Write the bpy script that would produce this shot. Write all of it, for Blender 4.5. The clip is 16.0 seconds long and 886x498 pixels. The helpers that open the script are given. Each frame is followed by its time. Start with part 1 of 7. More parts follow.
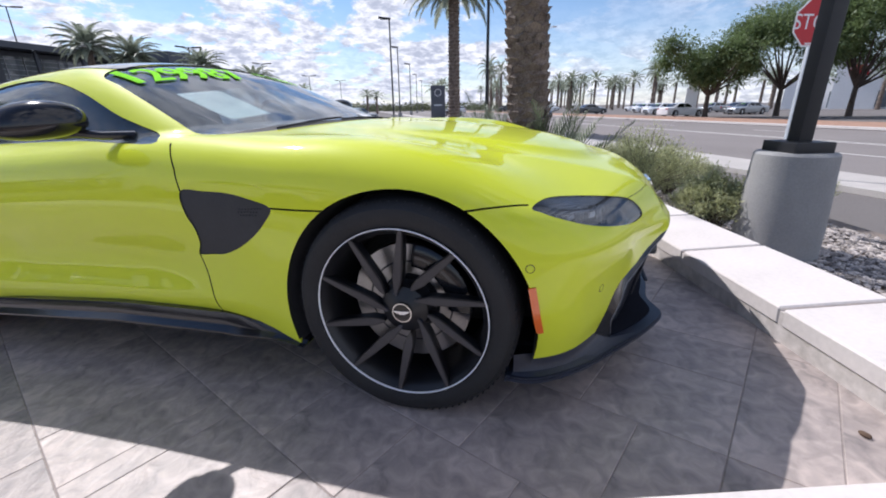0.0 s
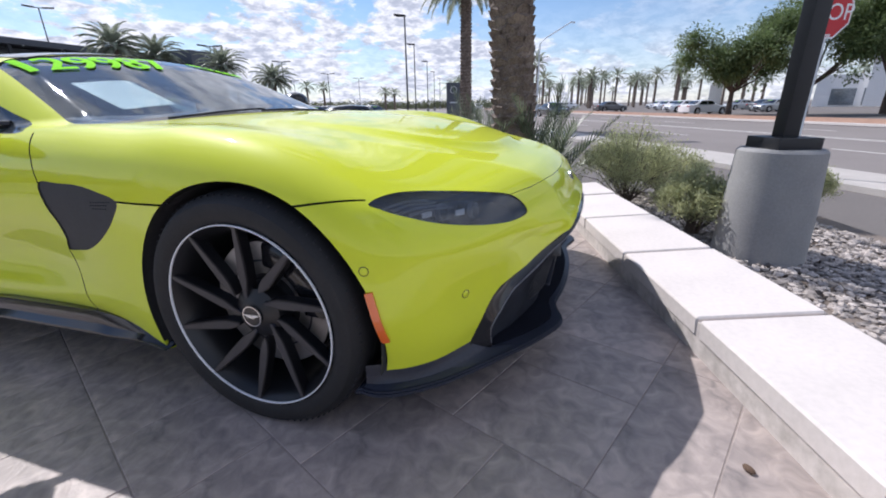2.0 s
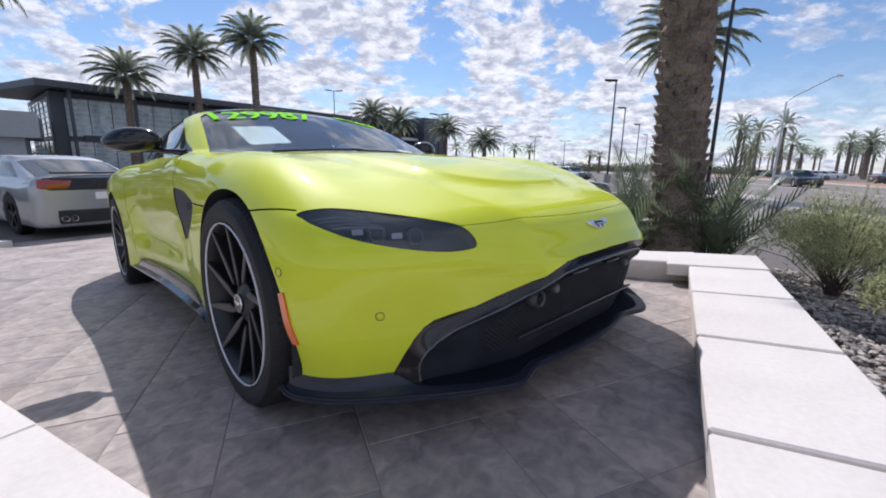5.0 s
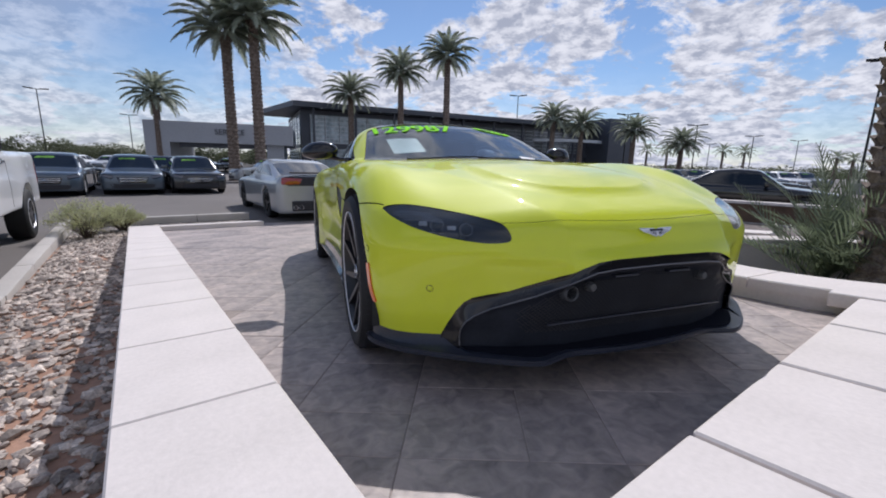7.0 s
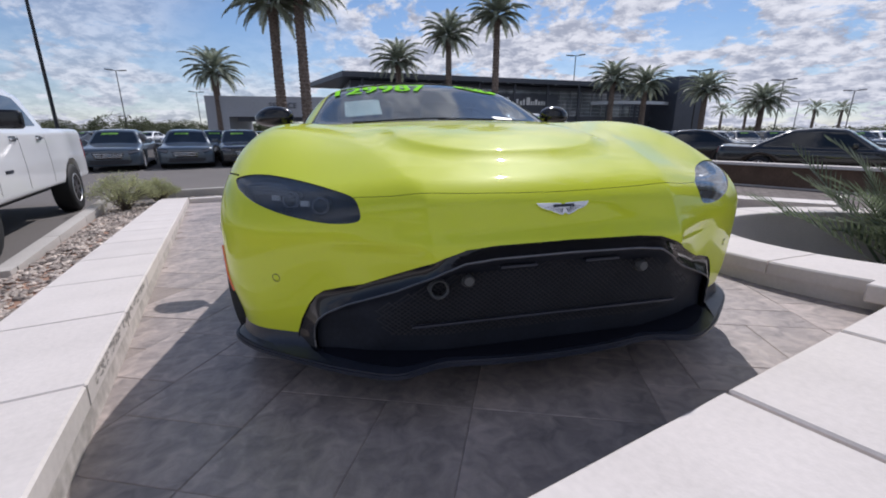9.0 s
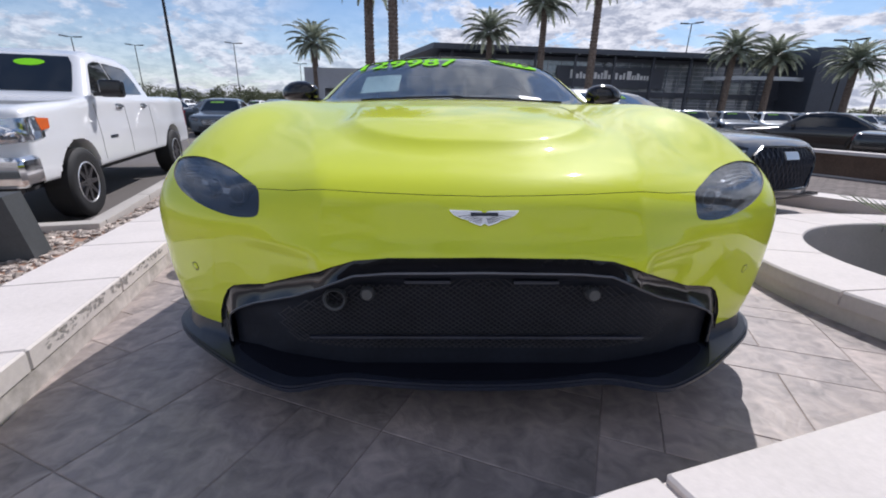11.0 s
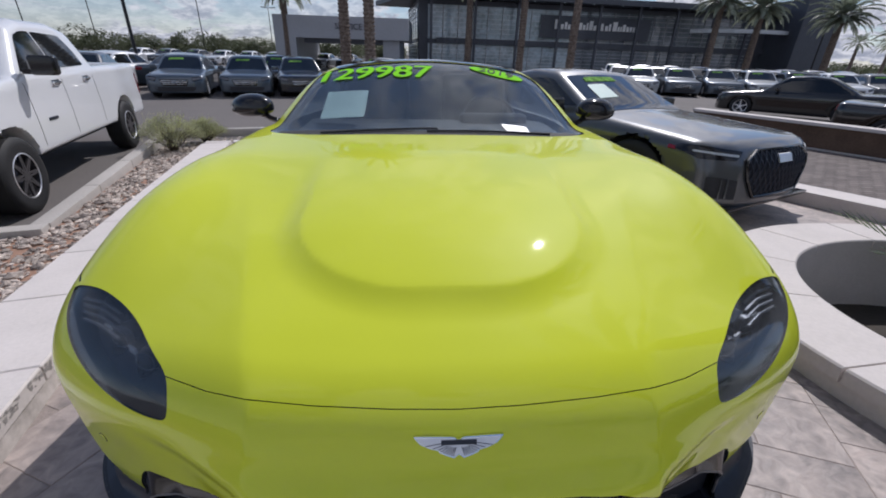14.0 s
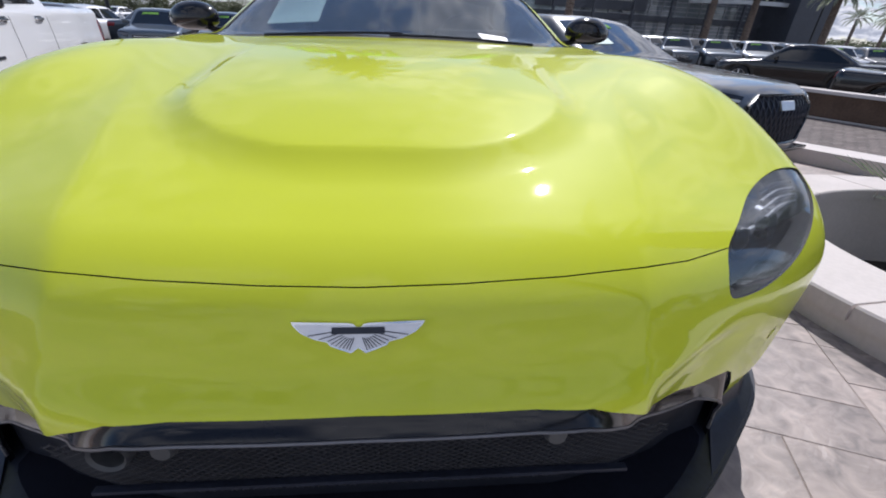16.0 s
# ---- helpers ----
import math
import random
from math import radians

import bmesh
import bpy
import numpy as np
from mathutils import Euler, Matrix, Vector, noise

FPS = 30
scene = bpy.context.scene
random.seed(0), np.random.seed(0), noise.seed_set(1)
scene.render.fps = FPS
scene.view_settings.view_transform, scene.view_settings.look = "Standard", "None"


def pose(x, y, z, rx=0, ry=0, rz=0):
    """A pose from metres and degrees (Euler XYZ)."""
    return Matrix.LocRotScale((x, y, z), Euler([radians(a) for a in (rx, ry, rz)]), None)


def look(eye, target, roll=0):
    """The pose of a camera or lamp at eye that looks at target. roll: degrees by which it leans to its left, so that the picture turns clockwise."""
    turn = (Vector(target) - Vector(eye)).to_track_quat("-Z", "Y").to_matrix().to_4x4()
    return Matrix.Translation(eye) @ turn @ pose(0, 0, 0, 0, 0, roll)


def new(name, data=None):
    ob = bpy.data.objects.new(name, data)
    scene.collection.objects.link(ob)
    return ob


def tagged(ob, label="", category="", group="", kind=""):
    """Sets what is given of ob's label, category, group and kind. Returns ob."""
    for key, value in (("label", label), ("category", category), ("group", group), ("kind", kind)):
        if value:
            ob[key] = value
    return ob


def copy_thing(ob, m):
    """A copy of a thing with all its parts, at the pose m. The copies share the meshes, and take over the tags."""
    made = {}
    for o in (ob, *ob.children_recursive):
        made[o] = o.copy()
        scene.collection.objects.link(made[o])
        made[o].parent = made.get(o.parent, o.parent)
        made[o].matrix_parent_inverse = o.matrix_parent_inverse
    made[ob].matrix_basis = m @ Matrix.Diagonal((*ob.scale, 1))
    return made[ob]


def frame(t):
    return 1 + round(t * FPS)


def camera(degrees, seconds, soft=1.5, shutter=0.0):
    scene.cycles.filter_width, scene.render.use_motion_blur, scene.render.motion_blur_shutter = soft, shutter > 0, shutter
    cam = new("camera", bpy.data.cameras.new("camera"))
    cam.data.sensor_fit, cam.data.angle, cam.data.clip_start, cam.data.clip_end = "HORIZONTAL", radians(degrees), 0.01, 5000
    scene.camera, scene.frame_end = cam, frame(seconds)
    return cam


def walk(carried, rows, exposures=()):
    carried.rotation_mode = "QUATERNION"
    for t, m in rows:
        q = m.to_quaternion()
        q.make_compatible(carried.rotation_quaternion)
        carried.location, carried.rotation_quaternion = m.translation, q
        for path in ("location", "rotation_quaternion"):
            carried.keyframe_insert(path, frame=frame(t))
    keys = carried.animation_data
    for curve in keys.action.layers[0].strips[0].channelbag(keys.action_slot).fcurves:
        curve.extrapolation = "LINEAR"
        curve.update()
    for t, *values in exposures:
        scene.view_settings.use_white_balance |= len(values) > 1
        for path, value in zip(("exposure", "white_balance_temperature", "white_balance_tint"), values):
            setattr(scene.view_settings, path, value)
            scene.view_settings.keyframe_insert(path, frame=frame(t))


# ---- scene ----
# The display pad climbs towards the street: all that stands on it is laid out in the pad's own frame.
PAD = pose(0, 0, 0, 0, -0.7, 0) @ pose(0, 0, 0, -3.6, 0, 0)
cam = camera(94.01, 16.0, soft=1.9)
PATH = [
    (0, (-1.963, 0.380, 0.921), (-0.161, 0.968, 0.282), -4.65),
    (0.5, (-1.928, 0.279, 0.910), (-0.125, 0.844, 0.254), -4.33),
    (1, (-1.779, 0.228, 0.876), (0.033, 0.721, 0.188), -3.75),
    (1.5, (-1.726, 0.152, 0.869), (0.074, 0.691, 0.183), -4.13),
    (2, (-1.720, -0.021, 0.855), (0.053, 0.647, 0.213), -4.67),
    (2.5, (-1.617, -0.094, 0.819), (0.142, 0.649, 0.226), -4.54),
    (3, (-1.513, -0.134, 0.777), (0.215, 0.724, 0.246), -4.17),
    (3.5, (-1.474, -0.238, 0.780), (0.173, 0.787, 0.293), -3.57),
    (3.7, (-1.458, -0.294, 0.755), (0.156, 0.792, 0.290), -3.32),
    (5.8, (-1.316, -0.832, 0.711), (-0.220, 0.819, 0.441), -1.32),
    (6, (-1.313, -0.913, 0.718), (-0.304, 0.794, 0.456), -1.11),
    (6.5, (-1.292, -1.024, 0.714), (-0.471, 0.781, 0.454), -0.47),
    (7, (-1.181, -1.033, 0.722), (-0.512, 0.829, 0.429), -0.52),
    (7.5, (-0.998, -1.054, 0.721), (-0.419, 0.831, 0.389), -1.01),
    (8, (-0.857, -1.004, 0.698), (-0.333, 0.890, 0.326), -1.33),
    (8.2, (-0.789, -0.981, 0.698), (-0.282, 0.916, 0.315), -1.49),
    (10.3, (-0.158, -0.853, 0.694), (0.034, 1.073, 0.191), -0.42),
    (10.5, (-0.114, -0.849, 0.709), (0.038, 1.079, 0.198), -0.23),
    (11, (-0.100, -0.793, 0.733), (-0.069, 1.134, 0.196), 0.54),
    (11.5, (-0.160, -0.635, 0.736), (-0.174, 1.269, 0.125), 0.77),
    (12, (-0.177, -0.543, 0.742), (-0.229, 1.319, 0.013), 0.71),
    (12.5, (-0.102, -0.482, 0.771), (-0.173, 1.330, -0.071), 0.57),
    (13, (-0.076, -0.440, 0.968), (-0.087, 1.374, 0.125), 0.11),
    (13.5, (-0.068, -0.423, 1.099), (0.007, 1.417, 0.318), 0.40),
    (14, (-0.063, -0.444, 1.108), (0.056, 1.411, 0.371), 0.88),
    (14.5, (-0.029, -0.445, 1.071), (0.115, 1.412, 0.342), 1.12),
    (15, (0.035, -0.450, 1.028), (0.195, 1.396, 0.276), 1.17),
    (15.5, (0.059, -0.416, 0.986), (0.224, 1.410, 0.186), 1.46),
    (16, (0.057, -0.320, 0.848), (0.216, 1.485, 0.002), 1.97),
]

EXPOSURES = [(t, s, 6140, 15) for t, s in ((0, 0.33), (3.5, 0.25), (6, 0.02), (8.2, -0.20), (10.5, -0.02), (11.8, 0.14), (12.6, 0.33), (14.0, -0.36), (16, -0.02))]
walk(cam, [(t, PAD @ look(eye, target, roll)) for t, eye, target, roll in PATH], EXPOSURES)

# ---- light ----
SUN_AZ, SUN_EL = radians(28), radians(46.2)
world = bpy.data.worlds.new("sky")
scene.world = world
world.use_nodes = True
wn, wl = world.node_tree.nodes, world.node_tree.links
wn.clear()


def wnode(kind, **props):
    n = wn.new(kind)
    for key, value in props.items():
        n.inputs[key].default_value = value
    return n


sky = wn.new("ShaderNodeTexSky")
sky.sky_type = "NISHITA"
sky.sun_disc = False
sky.sun_elevation, sky.sun_rotation = SUN_EL, SUN_AZ
sky.air_density, sky.dust_density, sky.ozone_density = 1.0, 0.1, 4.0
coord = wn.new("ShaderNodeTexCoord")
sep = wn.new("ShaderNodeSeparateXYZ")
wl.new(coord.outputs["Generated"], sep.inputs[0])
lift = wn.new("ShaderNodeMath")
lift.operation = "ADD"
lift.inputs[1].default_value = 0.30
wl.new(sep.outputs["Z"], lift.inputs[0])
low = wn.new("ShaderNodeMath")
low.operation = "MAXIMUM"
low.inputs[1].default_value = 0.05
wl.new(lift.outputs[0], low.inputs[0])
flat = wn.new("ShaderNodeVectorMath")
flat.operation = "DIVIDE"
wl.new(coord.outputs["Generated"], flat.inputs[0])
three = wn.new("ShaderNodeCombineXYZ")
for slot in range(3):
    wl.new(low.outputs[0], three.inputs[slot])
wl.new(three.outputs[0], flat.inputs[1])


def cloud_layer(scale, detail, lo, hi, rough, stretch):
    mp = wn.new("ShaderNodeMapping")
    mp.inputs["Scale"].default_value = stretch
    mp.inputs["Rotation"].default_value = (0, 0, 0.5)
    wl.new(flat.outputs[0], mp.inputs[0])
    nz = wnode("ShaderNodeTexNoise", Scale=scale, Detail=detail, Roughness=rough, Distortion=0.25)
    wl.new(mp.outputs[0], nz.inputs["Vector"])
    rg = wn.new("ShaderNodeMapRange")
    rg.interpolation_type = "SMOOTHSTEP"
    rg.inputs["From Min"].default_value, rg.inputs["From Max"].default_value = lo, hi
    wl.new(nz.outputs["Fac"], rg.inputs["Value"])
    return rg.outputs[0]


def wmath(op, a, b):
    n = wn.new("ShaderNodeMath")
    n.operation = op
    n.use_clamp = op == "ADD"
    for slot, v in enumerate((a, b)):
        if isinstance(v, (int, float)):
            n.inputs[slot].default_value = v
        else:
            wl.new(v, n.inputs[slot])
    return n.outputs[0]


# a bank of broken cloud over the car park, thin streaks over the street
puffs = cloud_layer(3.1, 14, 0.445, 0.53, 0.64, (1, 1, 0.3))
cores = cloud_layer(3.1, 14, 0.54, 0.72, 0.64, (1, 1, 0.3))
billow = cloud_layer(13, 9, 0.34, 0.64, 0.64, (1, 1, 0.3))
fields = cloud_layer(0.9, 3, 0.36, 0.56, 0.5, (1, 1, 0.3))
streaks = cloud_layer(0.7, 5, 0.55, 0.80, 0.6, (3.2, 0.7, 0.3))
bank = wn.new("ShaderNodeVectorMath")
bank.operation = "DOT_PRODUCT"
bank.inputs[1].default_value = (0.62, 0.72, 0.30)
wl.new(coord.outputs["Generated"], bank.inputs[0])
near_bank = wn.new("ShaderNodeMapRange")
near_bank.interpolation_type = "SMOOTHSTEP"
near_bank.inputs["From Min"].default_value, near_bank.inputs["From Max"].default_value = 0.62, 0.88
wl.new(bank.outputs["Value"], near_bank.inputs["Value"])
# a second cloud bank added out of view, where it lights the car's nose
unseen_bank = wn.new("ShaderNodeVectorMath")
unseen_bank.operation = "DOT_PRODUCT"
unseen_bank.inputs[1].default_value = (-0.15, -0.90, 0.42)
wl.new(coord.outputs["Generated"], unseen_bank.inputs[0])
in_unseen_bank = wn.new("ShaderNodeMapRange")
in_unseen_bank.interpolation_type = "SMOOTHSTEP"
in_unseen_bank.inputs["From Min"].default_value, in_unseen_bank.inputs["From Max"].default_value = 0.45, 0.8
wl.new(unseen_bank.outputs["Value"], in_unseen_bank.inputs["Value"])
spread = wmath("ADD", wmath("ADD", wmath("MULTIPLY", fields, 0.5), near_bank.outputs[0]), in_unseen_bank.outputs[0])
cover = wmath("ADD", wmath("MULTIPLY", puffs, spread), wmath("MULTIPLY", streaks, 0.30))
hazy = wn.new("ShaderNodeMapRange")
hazy.inputs["From Min"].default_value, hazy.inputs["From Max"].default_value = 0.20, 0.0
hazy.inputs["To Max"].default_value = 0.5
wl.new(sep.outputs["Z"], hazy.inputs["Value"])
cover = wmath("ADD", cover, hazy.outputs[0])
tone = wn.new("ShaderNodeMix")
tone.data_type = "RGBA"
tone.inputs["A"].default_value = (4.3, 4.65, 5.5, 1)
tone.inputs["B"].default_value = (8.9, 9.0, 9.3, 1)
shade = wmath("SUBTRACT", billow, wmath("MULTIPLY", cores, 0.45))
wl.new(wmath("MAXIMUM", shade, 0.0), tone.inputs["Factor"])
mix = wn.new("ShaderNodeMix")
mix.data_type = "RGBA"
wl.new(tone.outputs["Result"], mix.inputs["B"])
wl.new(cover, mix.inputs["Factor"])
wl.new(sky.outputs[0], mix.inputs["A"])
bg = wnode("ShaderNodeBackground", Strength=0.1)
wl.new(mix.outputs["Result"], bg.inputs["Color"])
wout = wn.new("ShaderNodeOutputWorld")
wl.new(bg.outputs[0], wout.inputs[0])
sun = new("sun", bpy.data.lights.new("sun", "SUN"))
sun.data.energy, sun.data.angle, sun.data.color = 3.95, radians(0.5), (1.0, 0.96, 0.9)
sun.matrix_world = look((0, 0, 0), (-math.sin(SUN_AZ) * math.cos(SUN_EL), -math.cos(SUN_AZ) * math.cos(SUN_EL), -math.sin(SUN_EL)))


# ---- materials ----
def material(name, color, rough=0.6, metal=0.0, spread=0.15, scale=6.0, fine=60.0, bump=0.0, bump_scale=80.0, coat=0.0, coat_rough=0.03, tint=None, per_piece=0.0, spec=0.5, warp=0.0, **extra):
    """A surface that varies at two scales, with relief."""
    m = bpy.data.materials.new(name)
    m.use_nodes = True
    n, l = m.node_tree.nodes, m.node_tree.links
    p = n["Principled BSDF"]
    tc = n.new("ShaderNodeTexCoord")
    big = n.new("ShaderNodeTexNoise")
    big.inputs["Scale"].default_value, big.inputs["Detail"].default_value = scale, 6
    small = n.new("ShaderNodeTexNoise")
    small.inputs["Scale"].default_value, small.inputs["Detail"].default_value = fine, 4
    big.inputs["Distortion"].default_value = small.inputs["Distortion"].default_value = warp
    for t in (big, small):
        l.new(tc.outputs["Object"], t.inputs["Vector"])
    ave = n.new("ShaderNodeMath")
    ave.operation = "MULTIPLY_ADD"
    ave.inputs[1].default_value = 0.45
    l.new(small.outputs["Fac"], ave.inputs[0])
    half = n.new("ShaderNodeMath")
    half.operation = "MULTIPLY"
    half.inputs[1].default_value = 0.55
    l.new(big.outputs["Fac"], half.inputs[0])
    l.new(half.outputs[0], ave.inputs[2])
    ramp = n.new("ShaderNodeValToRGB")
    e = ramp.color_ramp.elements
    e[0].position, e[1].position = 0.33, 0.67
    second = tint or color
    e[0].color = (*[c * (1 - spread) for c in second], 1)
    e[1].color = (*[min(1, c * (1 + spread)) for c in color], 1)
    l.new(ave.outputs[0], ramp.inputs["Fac"])
    out = ramp.outputs["Color"]
    if per_piece:
        info = n.new("ShaderNodeObjectInfo")
        rng = n.new("ShaderNodeMapRange")
        rng.inputs["To Min"].default_value, rng.inputs["To Max"].default_value = 1 - per_piece, 1 + per_piece
        l.new(info.outputs["Random"], rng.inputs["Value"])
        hsv = n.new("ShaderNodeHueSaturation")
        l.new(out, hsv.inputs["Color"])
        l.new(rng.outputs[0], hsv.inputs["Value"])
        out = hsv.outputs["Color"]
    l.new(out, p.inputs["Base Color"])
    p.inputs["Roughness"].default_value, p.inputs["Metallic"].default_value = rough, metal
    p.inputs["Coat Weight"].default_value, p.inputs["Coat Roughness"].default_value = coat, coat_rough
    p.inputs["Specular IOR Level"].default_value = spec
    for key, value in extra.items():
        p.inputs[key.replace("_", " ")].default_value = value
    if bump:
        bt = n.new("ShaderNodeTexNoise")
        bt.inputs["Scale"].default_value, bt.inputs["Detail"].default_value = bump_scale, 6
        bt.inputs["Distortion"].default_value = warp
        l.new(tc.outputs["Object"], bt.inputs["Vector"])
        b = n.new("ShaderNodeBump")
        b.inputs["Strength"].default_value, b.inputs["Distance"].default_value = min(1, bump), 0.01
        l.new(bt.outputs["Fac"], b.inputs["Height"])
        l.new(b.outputs[0], p.inputs["Normal"])
    return m


PAINT = material("lime_paint", (0.65, 0.715, 0.036), 0.46, 0.0, 0.02, 3, 900, coat=0.8, coat_rough=0.03, spec=0.05)
GLOSS_BLACK = material("gloss_black", (0.013, 0.013, 0.016), 0.12, 0, 0.2, 5, 80, coat=0.1)
SATIN_BLACK = material("satin_black", (0.023, 0.027, 0.042), 0.32, 0, 0.25, 8, 90, bump=0.05, bump_scale=400, spec=0.4)
SENSOR_GREY = material("dull_grey_plastic", (0.075, 0.078, 0.082), 0.45, 0, 0.15, 8, 90)
MATT_BLACK = material("matt_black", (0.030, 0.030, 0.035), 0.8, 0, 0.3, 8, 90)
ROOF_BLACK = material("roof_black", (0.008, 0.009, 0.012), 0.08, 0, 0.1, 3, 60, coat=1.0)
RUBBER = material("tyre_rubber", (0.012, 0.012, 0.0135), 0.68, 0, 0.3, 12, 120, bump=0.15, bump_scale=200)
ALLOY_BLACK = material("dark_alloy", (0.010, 0.010, 0.012), 0.38, 0.0, 0.15, 10, 200)
ALLOY_SATIN = material("satin_grey_alloy", (0.17, 0.17, 0.185), 0.42, 0.7, 0.1, 10, 200)
SPOKE_GREY = material("satin_dark_spoke", (0.062, 0.058, 0.062), 0.45, 0.3, 0.12, 10, 200)
RIM_EDGE = material("diamond_cut_edge", (0.90, 0.90, 0.92), 0.4, 0.0, 0.06, 10, 300)
MACHINED = material("machined_alloy", (0.88, 0.88, 0.90), 0.42, 1.0, 0.06, 10, 300)
STEEL = material("brake_steel", (0.30, 0.30, 0.31), 0.30, 1.0, 0.15, 14, 200, bump=0.05, bump_scale=150)
CHROME = material("chrome", (0.80, 0.81, 0.83), 0.10, 1.0, 0.03, 8, 100)
AMBER = material("amber_lens", (0.75, 0.13, 0.01), 0.15, 0, 0.08, 30, 200, coat=1.0)
RED_LENS = material("red_lens", (0.26, 0.004, 0.010), 0.15, 0, 0.08, 30, 200, coat=1.0)
ENAMEL = material("white_enamel", (0.80, 0.80, 0.82), 0.25, 0.2, 0.04, 30, 200, coat=0.5)
FADED_INK = material("faded_window_ink", (0.22, 0.46, 0.09), 0.9, 0, 0.4, 14, 60, spec=0.05, tint=(0.08, 0.17, 0.05))
GREEN_INK = material("green_window_ink", (0.27, 0.78, 0.03), 0.9, 0, 0.06, 30, 300, spec=0.05)
PAPER = material("pale_paper", (0.62, 0.78, 0.72), 0.6, 0, 0.04, 20, 200)
PRINT_GREY = material("faint_print", (0.48, 0.60, 0.56), 0.6, 0, 0.05, 20, 200)
INTERIOR = material("dark_interior", (0.022, 0.022, 0.025), 0.7, 0, 0.3, 10, 150, bump=0.1, bump_scale=300)
CONCRETE = material("pale_concrete", (0.69, 0.635, 0.605), 0.8, 0, 0.035, 3.5, 55, bump=0.07, bump_scale=120, tint=(0.63, 0.58, 0.55), per_piece=0.03)
SLAB = material("stamped_concrete", (0.47, 0.395, 0.36), 0.5, 0, 0.20, 2.0, 17, bump=0.5, bump_scale=12, tint=(0.225, 0.20, 0.195), per_piece=0.04, warp=0.9)
JOINT = material("joint_concrete", (0.30, 0.255, 0.235), 0.85, 0, 0.2, 5, 60, bump=0.3, bump_scale=80)
ROAD = material("worn_road_asphalt", (0.215, 0.192, 0.182), 0.9, 0, 0.14, 0.25, 40, bump=0.3, bump_scale=90)
ASPHALT = material("asphalt", (0.155, 0.140, 0.132), 0.9, 0, 0.18, 0.35, 45, bump=0.35, bump_scale=90)
KERB = material("kerb_concrete", (0.46, 0.43, 0.40), 0.8, 0, 0.12, 2, 40, bump=0.2, bump_scale=60)
SOIL = material("sandy_soil", (0.36, 0.215, 0.15), 0.95, 0, 0.3, 2, 30, bump=0.6, bump_scale=30)
GREY_SOIL = material("gritty_soil", (0.20, 0.165, 0.14), 0.95, 0, 0.3, 3, 40, bump=0.6, bump_scale=40)
DARK_SOIL = material("dark_soil", (0.05, 0.042, 0.035), 0.95, 0, 0.35, 4, 40, bump=0.6, bump_scale=40)
STONE = material("gravel_stone", (0.42, 0.365, 0.315), 0.8, 0, 0.35, 9, 90, bump=0.25, bump_scale=60, tint=(0.23, 0.18, 0.16), per_piece=0.25)
STONE_GREY = material("grey_gravel_stone", (0.40, 0.355, 0.325), 0.8, 0, 0.35, 9, 90, bump=0.25, bump_scale=60, tint=(0.26, 0.235, 0.225))
WALL_CORE = material("stained_concrete", (0.64, 0.59, 0.56), 0.85, 0, 0.10, 4.5, 26, bump=0.12, bump_scale=90, tint=(0.40, 0.365, 0.335))
BASE_CONCRETE = material("grey_concrete", (0.30, 0.295, 0.29), 0.8, 0, 0.12, 4, 60, bump=0.18, bump_scale=90)
STEEL_GREY = material("dark_grey_steel_paint", (0.055, 0.060, 0.064), 0.6, 0, 0.2, 6, 60)
POST_BLACK = material("black_post_paint", (0.012, 0.013, 0.016), 0.42, 0, 0.2, 8, 90)
SIGN_RED = material("sign_red", (0.55, 0.012, 0.02), 0.4, 0, 0.06, 6, 90)
SIGN_WHITE = material("sign_white", (0.82, 0.82, 0.82), 0.4, 0, 0.04, 6, 90)
WHITE_PAINT = material("white_car_paint", (0.80, 0.81, 0.83), 0.3, 0, 0.02, 3, 300, coat=1.0)
GREY_PAINT = material("grey_car_paint", (0.078, 0.083, 0.091), 0.36, 0.2, 0.05, 3, 500, coat=1.0)
BLUE_PAINT = material("slate_blue_car_paint", (0.075, 0.098, 0.125), 0.3, 0.4, 0.05, 3, 500, coat=1.0)
BLACK_PAINT = material("black_car_paint", (0.008, 0.009, 0.011), 0.2, 0, 0.1, 3, 300, coat=1.0)
SILVER_PAINT = material("silver_car_paint", (0.36, 0.38, 0.40), 0.34, 0.4, 0.04, 3, 500, coat=1.0)
TRUNK = material("palm_trunk_bark", (0.225, 0.18, 0.148), 0.95, 0, 0.4, 6, 50, bump=0.7, bump_scale=40, tint=(0.12, 0.085, 0.068))
FROND = material("palm_frond", (0.42, 0.455, 0.36), 0.42, 0, 0.3, 2.5, 20, tint=(0.25, 0.29, 0.215))
SHOOT = material("palm_shoot_leaf", (0.20, 0.24, 0.15), 0.38, 0, 0.35, 4, 30, tint=(0.10, 0.13, 0.075))
SHRUB = material("sage_shrub_leaf", (0.50, 0.51, 0.28), 0.6, 0, 0.35, 5, 40, tint=(0.33, 0.36, 0.21))
LEAF = material("green_tree_leaf", (0.19, 0.255, 0.105), 0.5, 0, 0.35, 0.6, 14, tint=(0.10, 0.145, 0.06))
BARK = material("tree_bark", (0.11, 0.085, 0.07), 0.95, 0, 0.35, 5, 50, bump=0.6, bump_scale=30)
DESERT_BUSH = material("desert_tree_leaf", (0.115, 0.13, 0.072), 0.8, 0, 0.25, 0.12, 6, tint=(0.075, 0.092, 0.05))
FACADE_DARK = material("charcoal_cladding", (0.080, 0.088, 0.108), 0.5, 0.1, 0.15, 0.4, 5)
FACADE_GREY = material("grey_cladding", (0.37, 0.385, 0.42), 0.55, 0.1, 0.08, 0.4, 5)
MULLION = material("pale_mullion", (0.58, 0.62, 0.66), 0.45, 0.2, 0.1, 1, 10)
